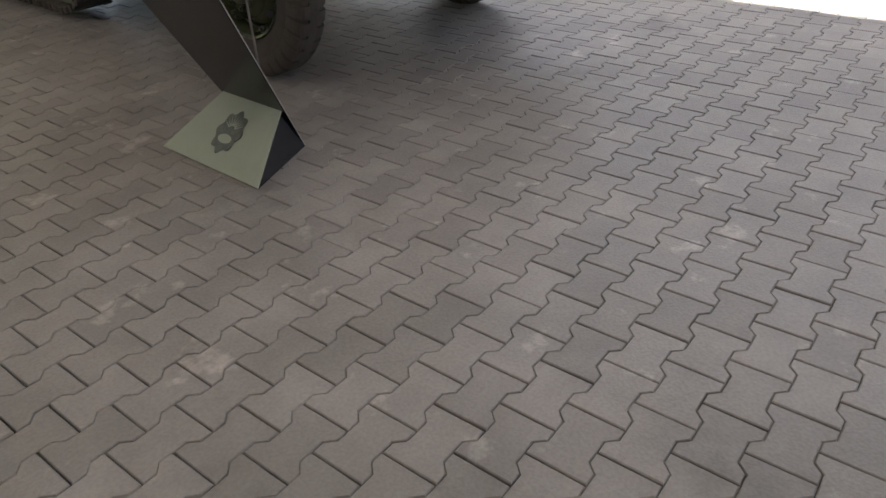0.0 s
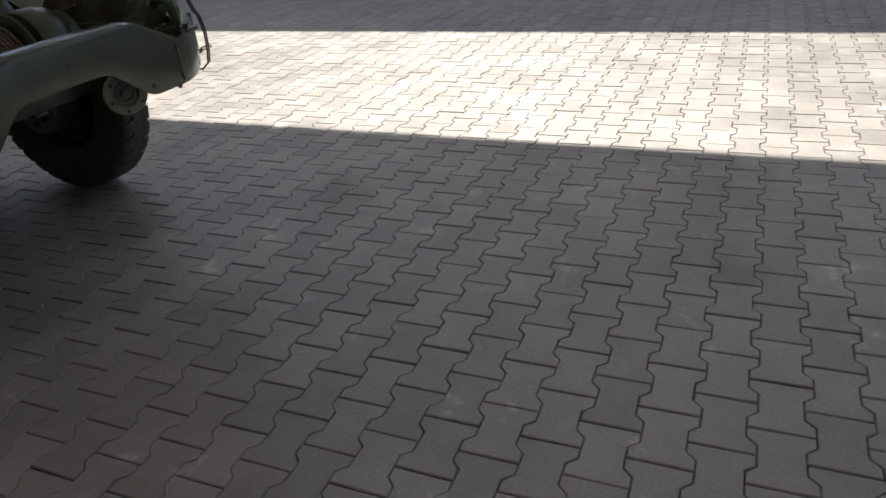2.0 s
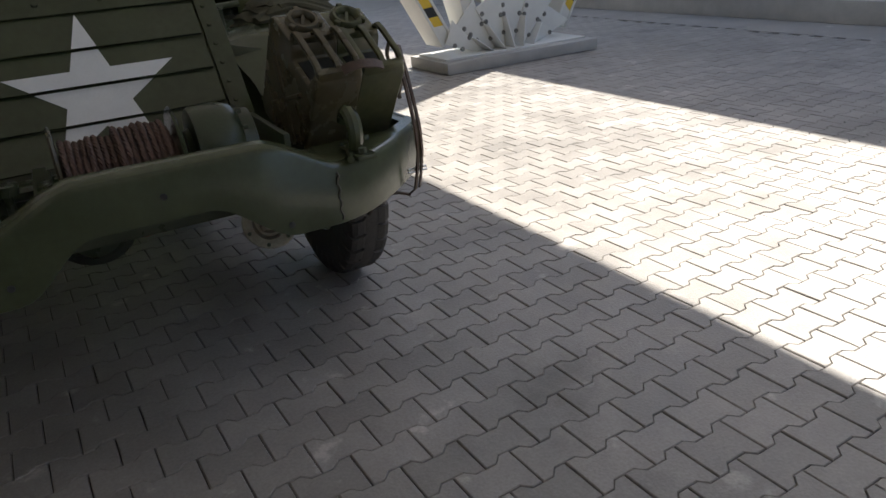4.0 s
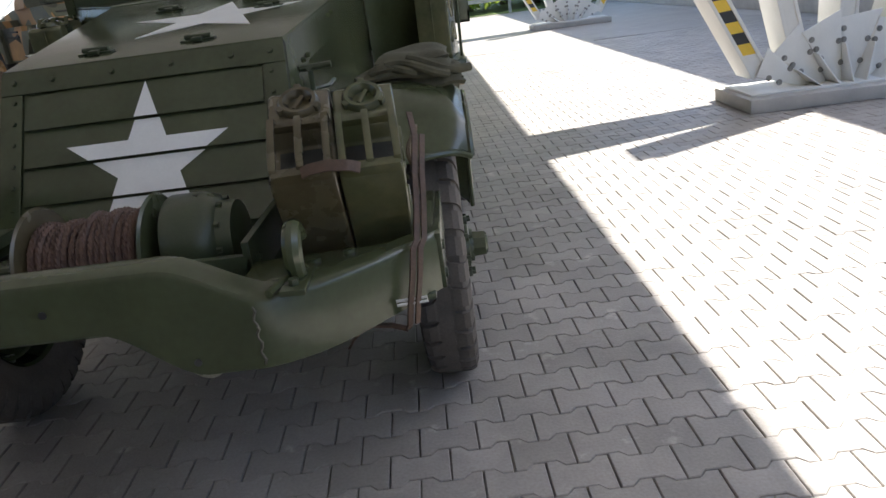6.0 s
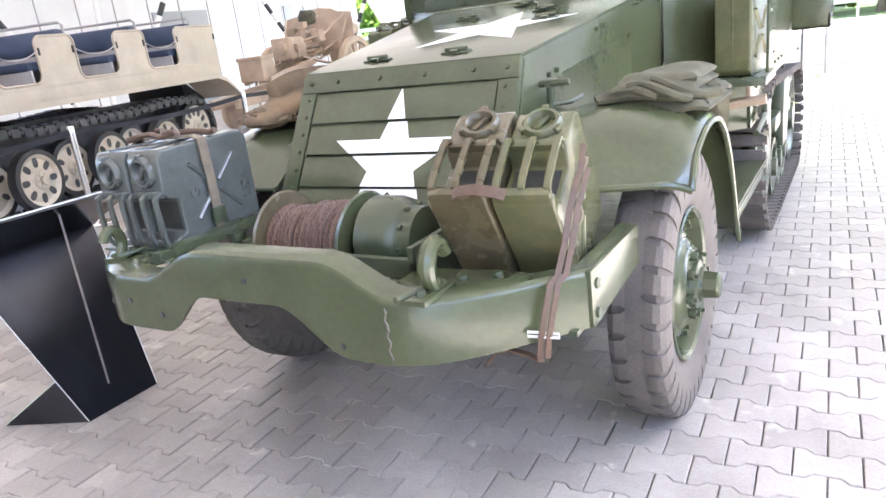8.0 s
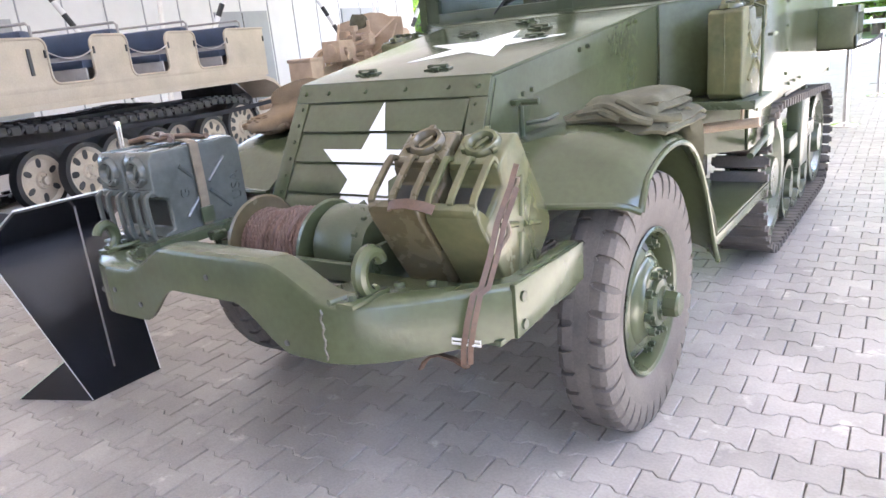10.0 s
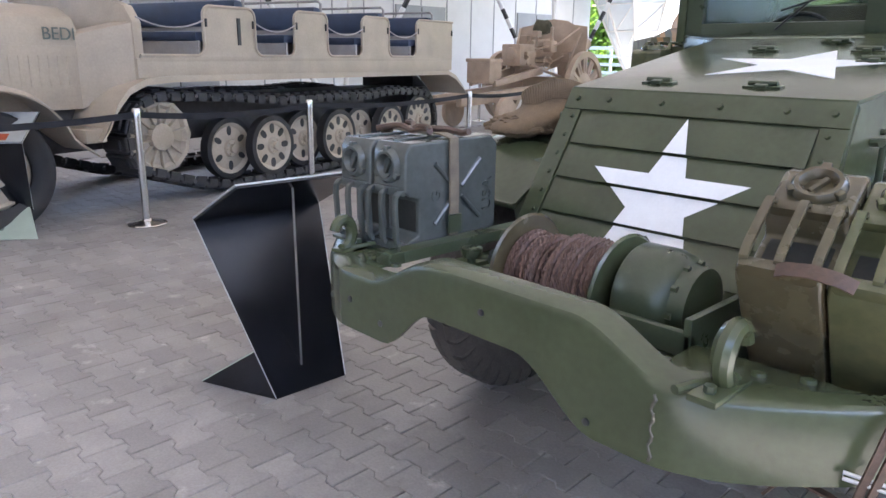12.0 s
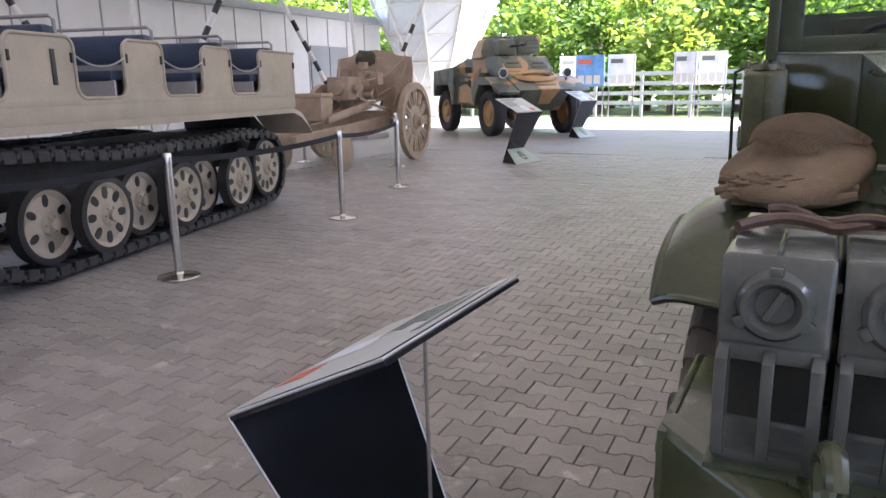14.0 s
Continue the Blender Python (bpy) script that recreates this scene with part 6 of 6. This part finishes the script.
cyl(b, (0, -1.30, 1.40), (0, -1.20, 1.40), 0.13, 0.15, 20, 0.01)
box(b, 0.22, 0.30, -1.10, -0.80, 1.30, 1.46, 0.02)
tube(b, [(0.26, -1.1, 1.40), (0.40, -1.2, 1.34), (0.42, -1.3, 1.22)], 0.02, 8)
part("breech", b, SAND_GUN, gun)
b = BM()
tube(b, [(0, -1.0, 1.18), (0, 1.0, 1.32)], 0.085, 12)
tube(b, [(0, -0.5, 1.62), (0, 0.9, 1.72)], 0.07, 10)
part("recoil_cradle", b, SAND_GUN, gun)
for s in (-1, 1):
    b = BM()
    prism(b, [(s * 0.36, -0.05, 0.60), (s * 0.36, -0.05, 0.86), (s * 0.22, -3.3, 0.66), (s * 0.22, -3.3, 0.48)], (0.12 * s, 0, 0), 0.01)
    part("trail", b, SAND_GUN, gun)
    b = BM()
    lathe(b, [(0.13 + 0.014 * math.cos(a), 0.014 * math.sin(a)) for a in np.linspace(0, 2 * math.pi, 9)[:-1]], pose(s * 0.42, -0.55, 1.25, 0, 90, 0), 20, True)
    tube(b, [(s * 0.42, -0.55 + 0.12, 1.25), (s * 0.42, -0.55 - 0.12, 1.25)], 0.012, 6)
    tube(b, [(s * 0.42, -0.55, 1.25), (s * 0.15, -0.55, 1.25)], 0.02, 8)
    part("handwheel", b, SAND_GUN, gun)
b = BM()
box(b, 0.25, 0.45, -0.45, -0.2, 1.45, 1.68, 0.03)
tube(b, [(0.36, -0.3, 1.66), (0.40, -0.35, 1.95)], 0.035, 10)
part("sight_mount", b, SAND_GUN, gun)
b = BM()
box(b, -0.5, -0.25, -0.55, -0.1, 1.0, 1.3, 0.03)
part("elevating_gear", b, SAND_GUN, gun)
for x0, z0, x1, z1 in ((-0.6, 1.05, -0.75, 1.85), (0.6, 1.05, 0.75, 1.85), (-0.3, 0.95, 0.3, 1.2), (0.28, 1.25, 0.62, 1.5), (-0.28, 1.3, -0.65, 1.62)):
    b = BM()
    tube(b, [(x0, -0.12, z0), (x1, 0.22, z1)], 0.022, 8)
    part("brace", b, SAND_GUN, gun)
for x, z in ((-0.55, 1.72), (0.5, 1.35), (-0.7, 1.2)):
    b = BM()
    box(b, x - 0.1, x + 0.1, 0.05, 0.22, z - 0.08, z + 0.08, 0.02)
    part("shield_box", b, SAND_GUN, gun)
b = BM()
box(b, -0.27, 0.27, -2.35, -1.95, 0.86, 1.30, 0.03)
tb = part("tool_box", b, SAND_GUN, gun)
b = BM()
box(b, -0.285, 0.285, -2.37, -1.93, 1.25, 1.32, 0.02)
part("lid", b, SAND_GUN, tb)
for s in (-1, 1):
    b = BM()
    prism(b, [(s * 0.30, -0.6, 1.02), (s * 0.30, -0.6, 1.16), (s * 0.24, -2.2, 0.92), (s * 0.24, -2.2, 0.80)], (0.08 * s, 0, 0), 0.01)
    part("cradle_beam", b, SAND_GUN, gun)
    b = BM()
    tube(b, [(s * 0.22, -0.7, 1.5), (s * 0.5, -0.25, 1.62), (s * 0.72, 0.2, 1.95)], 0.022, 8)
    tube(b, [(s * 0.25, -0.9, 1.2), (s * 0.45, -0.5, 1.05), (s * 0.40, 0.1, 0.95)], 0.03, 8)
    part("shield_stay", b, SAND_GUN, gun)
b = BM()
tube(b, [(0.3, -0.8, 1.55), (0.34, -0.82, 1.78)], 0.03, 8)
box(b, 0.28, 0.42, -0.95, -0.78, 1.74, 1.86, 0.02)
part("sight_bracket", b, SAND_GUN, gun)
b = BM()
lump(b, (0.1, -0.25, 1.95), (0.22, 0.14, 0.17), 5.5, 0.2, 3, 1.6)
part("canvas_cover", b, CANVAS, gun)
for s in (-1, 1):
    b = BM()
    lathe(b, [(0, -0.05), (0.30, -0.05), (0.32, 0.0), (0.30, 0.05), (0.1, 0.05), (0, 0.08)], pose(s * 0.62, -2.3, 0.32, 0, 90 * s, 0), 28)
    part("limber_wheel", b, SAND_GUN, gun)


# ---- the camouflaged armoured car ----
car = thing("armoured_car", pose(-10.04, 20.57, 0, 0, 0, 50), "green and tan camouflaged four-wheeled armoured car", "armoured car")
car.scale = (1.14, 1.14, 1.14)
HW = 0.74
hull = [(-1.70, 0.62), (-2.32, 1.16), (-1.42, 1.60), (-1.02, 2.02), (0.95, 2.02), (2.12, 1.82), (2.2, 0.95), (1.6, 0.66)]
b = BM()
prism(b, [(-HW, y, z) for y, z in hull], (2 * HW, 0, 0), 0.03)
hb = part("hull", b, CAMO, car)
b = BM()
box(b, -0.70, 0.70, -0.012, 0.0, -0.012, 0.012, 0.0, pose(0, -1.40, 1.61, -43))
for x in (-0.38, 0.38):
    box(b, x - 0.24, x + 0.24, -0.02, 0.03, 0.0, 0.26, 0.012, pose(0, -1.30, 1.72, -43))
part("visor_flap", b, CAMO_GREEN, hb)
for x in (-0.38, 0.38):
    # black bar painted as the shade within the visor opening
    b = BM()
    box(b, x - 0.17, x + 0.17, -0.03, 0.0, 0.12, 0.17, 0.004, pose(0, -1.30, 1.72, -43))
    part("visor_slit", b, BLACK_PAINT, hb)


def on_glacis(x, f, lift):
    a, c = Vector((x, -2.32, 1.16)), Vector((x, -1.42, 1.60))
    return a.lerp(c, f) + Vector((0, -0.44, 0.90)).normalized() * lift


for pts, lift in (([(-0.15, 0.02), (0.42, 0.02), (0.50, 0.30), (0.70, 0.55), (0.55, 0.90), (0.05, 0.95), (-0.30, 0.70), (-0.12, 0.40)], 0.004),):
    b = BM()
    prism(b, [on_glacis(x, f, lift) for x, f in pts], Vector((0, -0.44, 0.90)) * 0.003)
    part("tan_patch", b, CAMO_TAN, hb)
b = BM()
prism(b, [(-0.12, -2.325, 1.15), (0.40, -2.325, 1.15), (0.30, -1.93, 0.80), (-0.02, -1.93, 0.80)], (0, -0.006, -0.004))
part("tan_patch", b, CAMO_TAN, hb)
for k in range(7):
    b = BM()
    box(b, -0.26 + 0.085 * k, -0.20 + 0.085 * k, -0.003, 0.003, 0.0, 0.085, 0.0, Matrix.Translation(on_glacis(0.1, 0.20, 0.012)) @ pose(0, 0, 0, -60))
    part("painted_mark", b, PRINT_DARK, hb)
# rope coiled on the sloping front plate
b = BM()
for k in range(5):
    pts = []
    for i in range(40):
        a = 2 * math.pi * i / 40
        r = 1 - 0.07 * k + 0.05 * noise.noise(Vector((math.cos(a) * 2, math.sin(a) * 2, k * 3.1)))
        pts.append(on_glacis(0.02 + 0.60 * r * math.cos(a), 0.66 + 0.26 * r * math.sin(a), 0.05 + 0.02 * (k % 3)))
    tube(b, pts, 0.026, 6, True)
part("coiled_rope", b, CAMO_TAN, car, "coiled straw-coloured rope")
for s in (-1, 1):
    front = [(-0.62, 0.78), (-0.62, 1.50), (-1.50, 1.50), (-2.34, 1.12), (-2.32, 1.05), (-2.02, 1.14), (-1.80, 1.30), (-1.08, 1.30), (-0.86, 1.0), (-0.80, 0.78)]
    back = [(0.60, 0.78), (0.60, 1.80), (2.14, 1.72), (2.22, 1.0), (2.10, 1.0), (1.92, 1.32), (1.02, 1.32), (0.84, 1.0), (0.78, 0.78)]
    for name, pr in (("front_fender", front), ("rear_fender", back)):
        b = BM()
        prism(b, [(s * (HW + 0.002), y, z) for y, z in pr], (0.55 * s, 0, 0), 0.012)
        part(name, b, CAMO, car)
    b = BM()
    box(b, *sorted((s * (HW + 0.002), s * 1.20)), -0.615, 0.595, 0.80, 1.62, 0.02)
    lk = part("side_locker", b, CAMO, car)
    b = BM()
    prism(b, [(s * 1.202, -0.5, 0.84), (s * 1.202, 0.45, 0.84), (s * 1.202, 0.38, 1.26), (s * 1.202, -0.1, 1.34), (s * 1.202, -0.42, 1.2)], (0.004 * s, 0, 0))
    part("tan_patch", b, CAMO_TAN, lk)
    b = BM()
    for z in (1.38, 1.50):
        tube(b, [(s * 1.23, -0.4, z), (s * 1.23, 0.2, z + 0.02)], 0.022, 6)
    part("tool_handle", b, BLACK_PAINT, lk)
    for y in (-1.45, 1.45):
        m = pose(s * 1.08, y, 0.58, 0, 90 * s, 0)
        w = part("tyre", tyre_mesh(0.58, 0.30, 0.33, 26), BLACK_RUBBER, car, "", m)
        b = BM()
        lathe(b, [(0.34, -0.05), (0.33, 0.1), (0.30, 0.10), (0.27, 0.03), (0.16, 0.04), (0.14, 0.12), (0, 0.13)], None, 28)
        rm = part("rim", b, CAMO_TAN, w)
        for k in range(8):
            a = math.pi * k / 4
            b = BM()
            cyl(b, (0.22 * math.cos(a), 0.22 * math.sin(a), 0.02), (0.22 * math.cos(a), 0.22 * math.sin(a), 0.06), 0.022, n=6)
            part("wheel_nut", b, CAMO_TAN, rm)
    b = BM()
    lathe(b, [(0, 0.16), (0.07, 0.14), (0.115, 0.06), (0.12, 0.0), (0.10, -0.005), (0, -0.005)], pose(s * 0.93, -1.78, 1.58, -90), 20)
    h = part("headlight", b, CAMO_GREEN, car, "round headlight in a pale ring")
    b = BM()
    lathe(b, [(0, 0.012), (0.06, 0.008), (0.105, 0.0), (0, -0.002)], pose(s * 0.93, -1.788, 1.58, 90), 20)
    part("lens", b, DARK_GLASS, h)
    b = BM()
    lathe(b, [(0.118 + 0.014 * math.cos(a), 0.014 * math.sin(a)) for a in np.linspace(0, 2 * math.pi, 9)[:-1]], pose(s * 0.93, -1.79, 1.58, 90), 20, True)
    part("lamp_ring", b, EDGE, h)
    b = BM()
    cyl(b, (s * 0.93, -1.72, 1.38), (s * 0.93, -1.72, 1.50), 0.03)
    part("lamp_stem", b, CAMO_GREEN, h)
b = BM()
lathe(b, [(0, 0), (0.84, 0), (0.80, 0.18), (0.66, 0.46), (0.60, 0.50), (0, 0.50)], pose(-0.05, 0.10, 2.02, 0, 0, 22), 8)
tr = part("turret", b, CAMO, car)
b = BM()
box(b, -0.55, -0.05, -0.78, -0.30, 2.06, 2.46, 0.05)
cyl(b, (-0.42, -0.80, 2.30), (-0.42, -0.60, 2.30), 0.12, 0.10, 16, 0.01)
part("gun_mantlet", b, CAMO_GREEN, tr)
b = BM()
tube(b, [(-0.2, -0.7, 2.28), (-0.2, -1.55, 2.30)], 0.032, 10)
tube(b, [(-0.2, -1.35, 2.30), (-0.2, -1.60, 2.30)], 0.045, 10)
part("machine_gun", b, BLACK_PAINT, tr)
b = BM()
box(b, 0.05, 0.72, -0.70, 0.05, 2.10, 2.58, 0.03)
for k in range(4):
    box(b, 0.10, 0.70, -0.73, -0.69, 2.16 + 0.10 * k, 2.22 + 0.10 * k, 0.01)
part("stowage_box", b, CAMO, tr)
b = BM()
box(b, -0.45, 0.15, 0.0, 0.55, 2.51, 2.60, 0.03)
part("hatch", b, CAMO_GREEN, tr)
for k in range(5):
    b = BM()
    box(b, -0.62, 0.62, 1.10 + 0.16 * k, 1.18 + 0.16 * k, 1.99 - 0.028 * k, 2.05 - 0.028 * k, 0.008)
    part("deck_louvre", b, CAMO_GREEN, hb)

# ---- display boards, fence and the glazed funnel ----
def board(x0, x1, y, material, label, turn=0):
    t = thing("display_board", pose((x0 + x1) / 2, y, 0, 0, 0, turn), label, "display board", "display boards")
    w = (x1 - x0) / 2
    b = BM()
    box(b, -w, w, -0.02, 0.02, 1.36, 2.45, 0.004)
    pnl = part("panel", b, material, t)
    for s in (-1, 1):
        b = BM()
        tube(b, [(s * (w - 0.05), 0, 0), (s * (w - 0.05), 0, 2.47)], 0.025, 8)
        part("post", b, STEEL, t)
    b = BM()
    box(b, -w * 0.8, w * 0.1, -0.024, -0.021, 2.15, 2.3)
    part("heading_bar", b, PRINT_RED if material is PRINT_BLUE else PRINT_DARK, pnl)
    for k in range(3):
        b = BM()
        box(b, -w * 0.8 + k * w * 0.55, -w * 0.8 + k * w * 0.55 + w * 0.42, -0.024, -0.021, 1.45, 1.75)
        part("picture", b, PRINT_GREY, pnl)


board(-9.9, -8.9, 25.4, PRINT_PALE, "pale printed display board on thin posts", 40)
board(-9.2, -8.05, 25.0, PRINT_BLUE, "blue printed display board with a red mark", -10)
board(-8.0, -7.05, 25.2, PRINT_PALE, "pale blue display board with small pictures", 12)
board(-5.7, -4.9, 25.0, PRINT_PALE, "pale display board with dark pictures", -12)
board(-4.9, -4.0, 25.2, PRINT_PALE, "white display board beside another board", 12)
fence = thing("fence", pose(0, 30.4, 0), "pale horizontal rail fence before the trees", "fence")
for k in range(-14, 6):
    b = BM()
    box(b, k * 2.0 - 0.06, k * 2.0 + 0.06, -0.06, 0.06, 0, 1.95, 0.01)
    part("post", b, FENCE, fence)
for z in (0.55, 0.95, 1.35, 1.75):
    b = BM()
    box(b, -28, 12, -0.09, -0.062, z, z + 0.16, 0.005)
    part("rail", b, FENCE, fence)
b = BM()
box(b, -80, 60, 31.05, 120, -0.013, 0.02)
structure("grass", b, GRASS, "sunlit grass verge below the trees", "lawn")

funnel = thing("glazed_funnel", pose(-15.3, 25.6, 0), "white steel funnel frame with milky foil panels", "roof funnel")
def fp(a, z):
    r = 0.35 + 0.62 * max(0, z - 0.4) ** 0.9
    return Vector((r * math.cos(a) * 0.95, r * math.sin(a) * 0.95, z))
zs = [0.3, 1.4, 2.4, 3.4, 4.5, 5.8, 7.2]
for i in range(10):
    a0, a1 = 2 * math.pi * i / 10, 2 * math.pi * (i + 1) / 10
    b = BM()
    tube(b, [fp(a0, z) for z in zs], 0.05, 8)
    part("rib", b, FRAME_WHITE, funnel)
    for j in range(len(zs) - 1):
        b = BM()
        q = [fp(a0, zs[j]) * 0.985, fp(a1, zs[j]) * 0.985, fp(a1, zs[j + 1]) * 0.985, fp(a0, zs[j + 1]) * 0.985]
        for p, z in zip(q, (zs[j], zs[j], zs[j + 1], zs[j + 1])):
            p.z = z
        prism(b, q, (0, 0, 0.01))
        part("foil_panel", b, FOIL, funnel)
        b = BM()
        tube(b, [fp(a0, zs[j]), fp(a1, zs[j])], 0.03, 6)
        tube(b, [fp(a0, zs[j]), fp(a1, zs[j + 1])], 0.025, 6)
        part("cross_bar", b, FRAME_WHITE, funnel)


# ---- trees ----
def tree(x, y, h, spread, seed, leaf, n_leaf=2600):
    rg = random.Random(seed)
    t = thing("tree", pose(x, y, 0), "broad-leaved tree in full sunlit summer foliage", "tree", "trees behind the fence")
    b = BM()
    limbs = []
    top = Vector((rg.uniform(-0.4, 0.4), rg.uniform(-0.4, 0.4), h * 0.85))
    tube(b, [Vector((0, 0, 0)), top * 0.35 + Vector((rg.uniform(-0.2, 0.2), 0, 0)), top * 0.7, top], lambda u: 0.22 * (1 - u) + 0.03, 8)
    for k in range(11):
        f = 0.12 + 0.8 * k / 11
        st = top * f
        a = k * 2.4 + rg.uniform(-0.4, 0.4)
        ln = spread * (1.0 - 0.55 * abs(f - 0.45)) * rg.uniform(0.75, 1.05)
        en = st + Vector((math.cos(a) * ln, math.sin(a) * ln, ln * rg.uniform(0.15, 0.5)))
        limbs.append((st, en))
        tube(b, [st, (st + en) / 2 + Vector((0, 0, 0.15)), en], lambda u: 0.07 * (1 - u) + 0.012, 5)
    part("trunk", b, BARK, t)
    V, Fc = [], []
    limbs.append((top * 0.7, top * 1.15))
    for k in range(n_leaf):
        st, en = limbs[rg.randrange(len(limbs))]
        c = st.lerp(en, 0.25 + 0.8 * rg.random()) + Vector((rg.gauss(0, 0.5), rg.gauss(0, 0.5), rg.gauss(0, 0.42)))
        if c.z < 0.35:
            c.z = 0.35 + rg.random()
        s = rg.uniform(0.11, 0.25)
        u = Vector((rg.gauss(0, 1), rg.gauss(0, 1), rg.gauss(0, 0.5))).normalized()
        w = u.cross(Vector((rg.gauss(0, 1), rg.gauss(0, 1), rg.gauss(0, 1)))).normalized()
        i = len(V)
        V += [(c - u * s)[:], (c + w * s * 0.5)[:], (c + u * s)[:], (c - w * s * 0.5)[:]]
        Fc.append((i, i + 1, i + 2, i + 3))
    me = bpy.data.meshes.new("crown")
    me.from_pydata(V, [], Fc)
    me.materials.append(leaf)
    o = new("crown", me)
    o.parent = t
    return t


rg = random.Random(11)
k = 0
for row, (yy, hh) in enumerate(((34.0, 6.0), (37.5, 9.5), (42.0, 13.0), (48.0, 16.0))):
    for x in np.arange(-44, 18, 3.3 + 0.6 * row):
        k += 1
        tree(x + rg.uniform(-0.8, 0.8), yy + rg.uniform(-1, 1), hh * rg.uniform(0.85, 1.15), 2.2 + 0.5 * row, k, LEAF if (k + row) % 3 else LEAF_LIGHT, 2600 + 500 * row)


# ---- pavers ----
PL, PW = 0.2, 0.139
PAV_TURN = radians(2.3)
PAV_M = Matrix.Translation((-0.138, -2.167, 0)) @ Matrix.Rotation(PAV_TURN, 4, "Z")
HALF_OUT = [(-0.1, 0.0825), (-0.0625, 0.0825), (-0.0375, 0.0565), (0.0375, 0.0565), (0.0625, 0.0825), (0.1, 0.0825)]


def bone(gap, z):
    up = [(x - math.copysign(gap + 0.0012, x) if abs(x) > 0.09 else x, w - gap) for x, w in HALF_OUT]
    return [(x, w, z) for x, w in up] + [(x, -w, z) for x, w in reversed(up)]


def bone_arrays():
    v = bone(0.0008, -0.014) + bone(0.0013, -0.003) + bone(0.0045, 0.0)
    n = 12
    f = []
    for r in (0, 1):
        for i in range(n):
            j = (i + 1) % n
            f.append((r * n + j, r * n + i, (r + 1) * n + i, (r + 1) * n + j))
    f.append(tuple(reversed(range(2 * n, 3 * n))))
    return v, f


BV, BF = bone_arrays()
paver_me = bpy.data.meshes.new("paver")
paver_me.from_pydata(BV, [], BF)
paver_me.materials.append(PAVER)
AREA = (-9.5, 7.8, -4.5, 14.0)
NEAR = (-1.15, 1.55, -1.75, 1.20)
paved = new("pavement")
tagged(paved, "interlocking grey concrete pavers with sandy joints", "pavement", kind="structure")
rest_v, rest_f = [], []
rng = random.Random(4)
for c in range(-24, 136):
    for k in range(-52, 46):
        lx, ly = (k + 0.5 + (0.5 if c % 2 else 0.0)) * PL, c * PW
        p = PAV_M @ Vector((lx, ly, 0))
        if not (AREA[0] < p.x < AREA[1] and AREA[2] < p.y < AREA[3]):
            continue
        dz, ax, ay = rng.uniform(-0.003, 0.0), rng.uniform(-0.55, 0.55), rng.uniform(-0.55, 0.55)
        m = Matrix.Translation((p.x, p.y, dz)) @ Euler((radians(ax), radians(ay), PAV_TURN + radians(rng.uniform(-0.5, 0.5)))).to_matrix().to_4x4()
        if NEAR[0] < p.x < NEAR[1] and NEAR[2] < p.y < NEAR[3]:
            o = new("paver", paver_me)
            o.parent = paved
            o.matrix_basis = m
        else:
            base = len(rest_v)
            rest_v.extend((m @ Vector(q))[:] for q in BV)
            rest_f.extend(tuple(base + i for i in f) for f in BF)
me = bpy.data.meshes.new("far_pavers")
me.from_pydata(rest_v, [], rest_f)
me.materials.append(PAVER)
far = new("far_pavers", me)
far.parent = paved
far["kind"] = "stuff"
for i, (x0, x1, y0, y1) in enumerate(((-60, AREA[0] - 0.05, -60, 31), (AREA[1] + 0.05, 60, -60, 31), (AREA[0] - 0.05, AREA[1] + 0.05, -60, AREA[2] - 0.05), (AREA[0] - 0.05, AREA[1] + 0.05, AREA[3] + 0.05, 31))):
    b = BM()
    box(b, x0, x1, y0, y1, -0.013, -0.003)
    part("outer_paving", b, PAVER, paved)
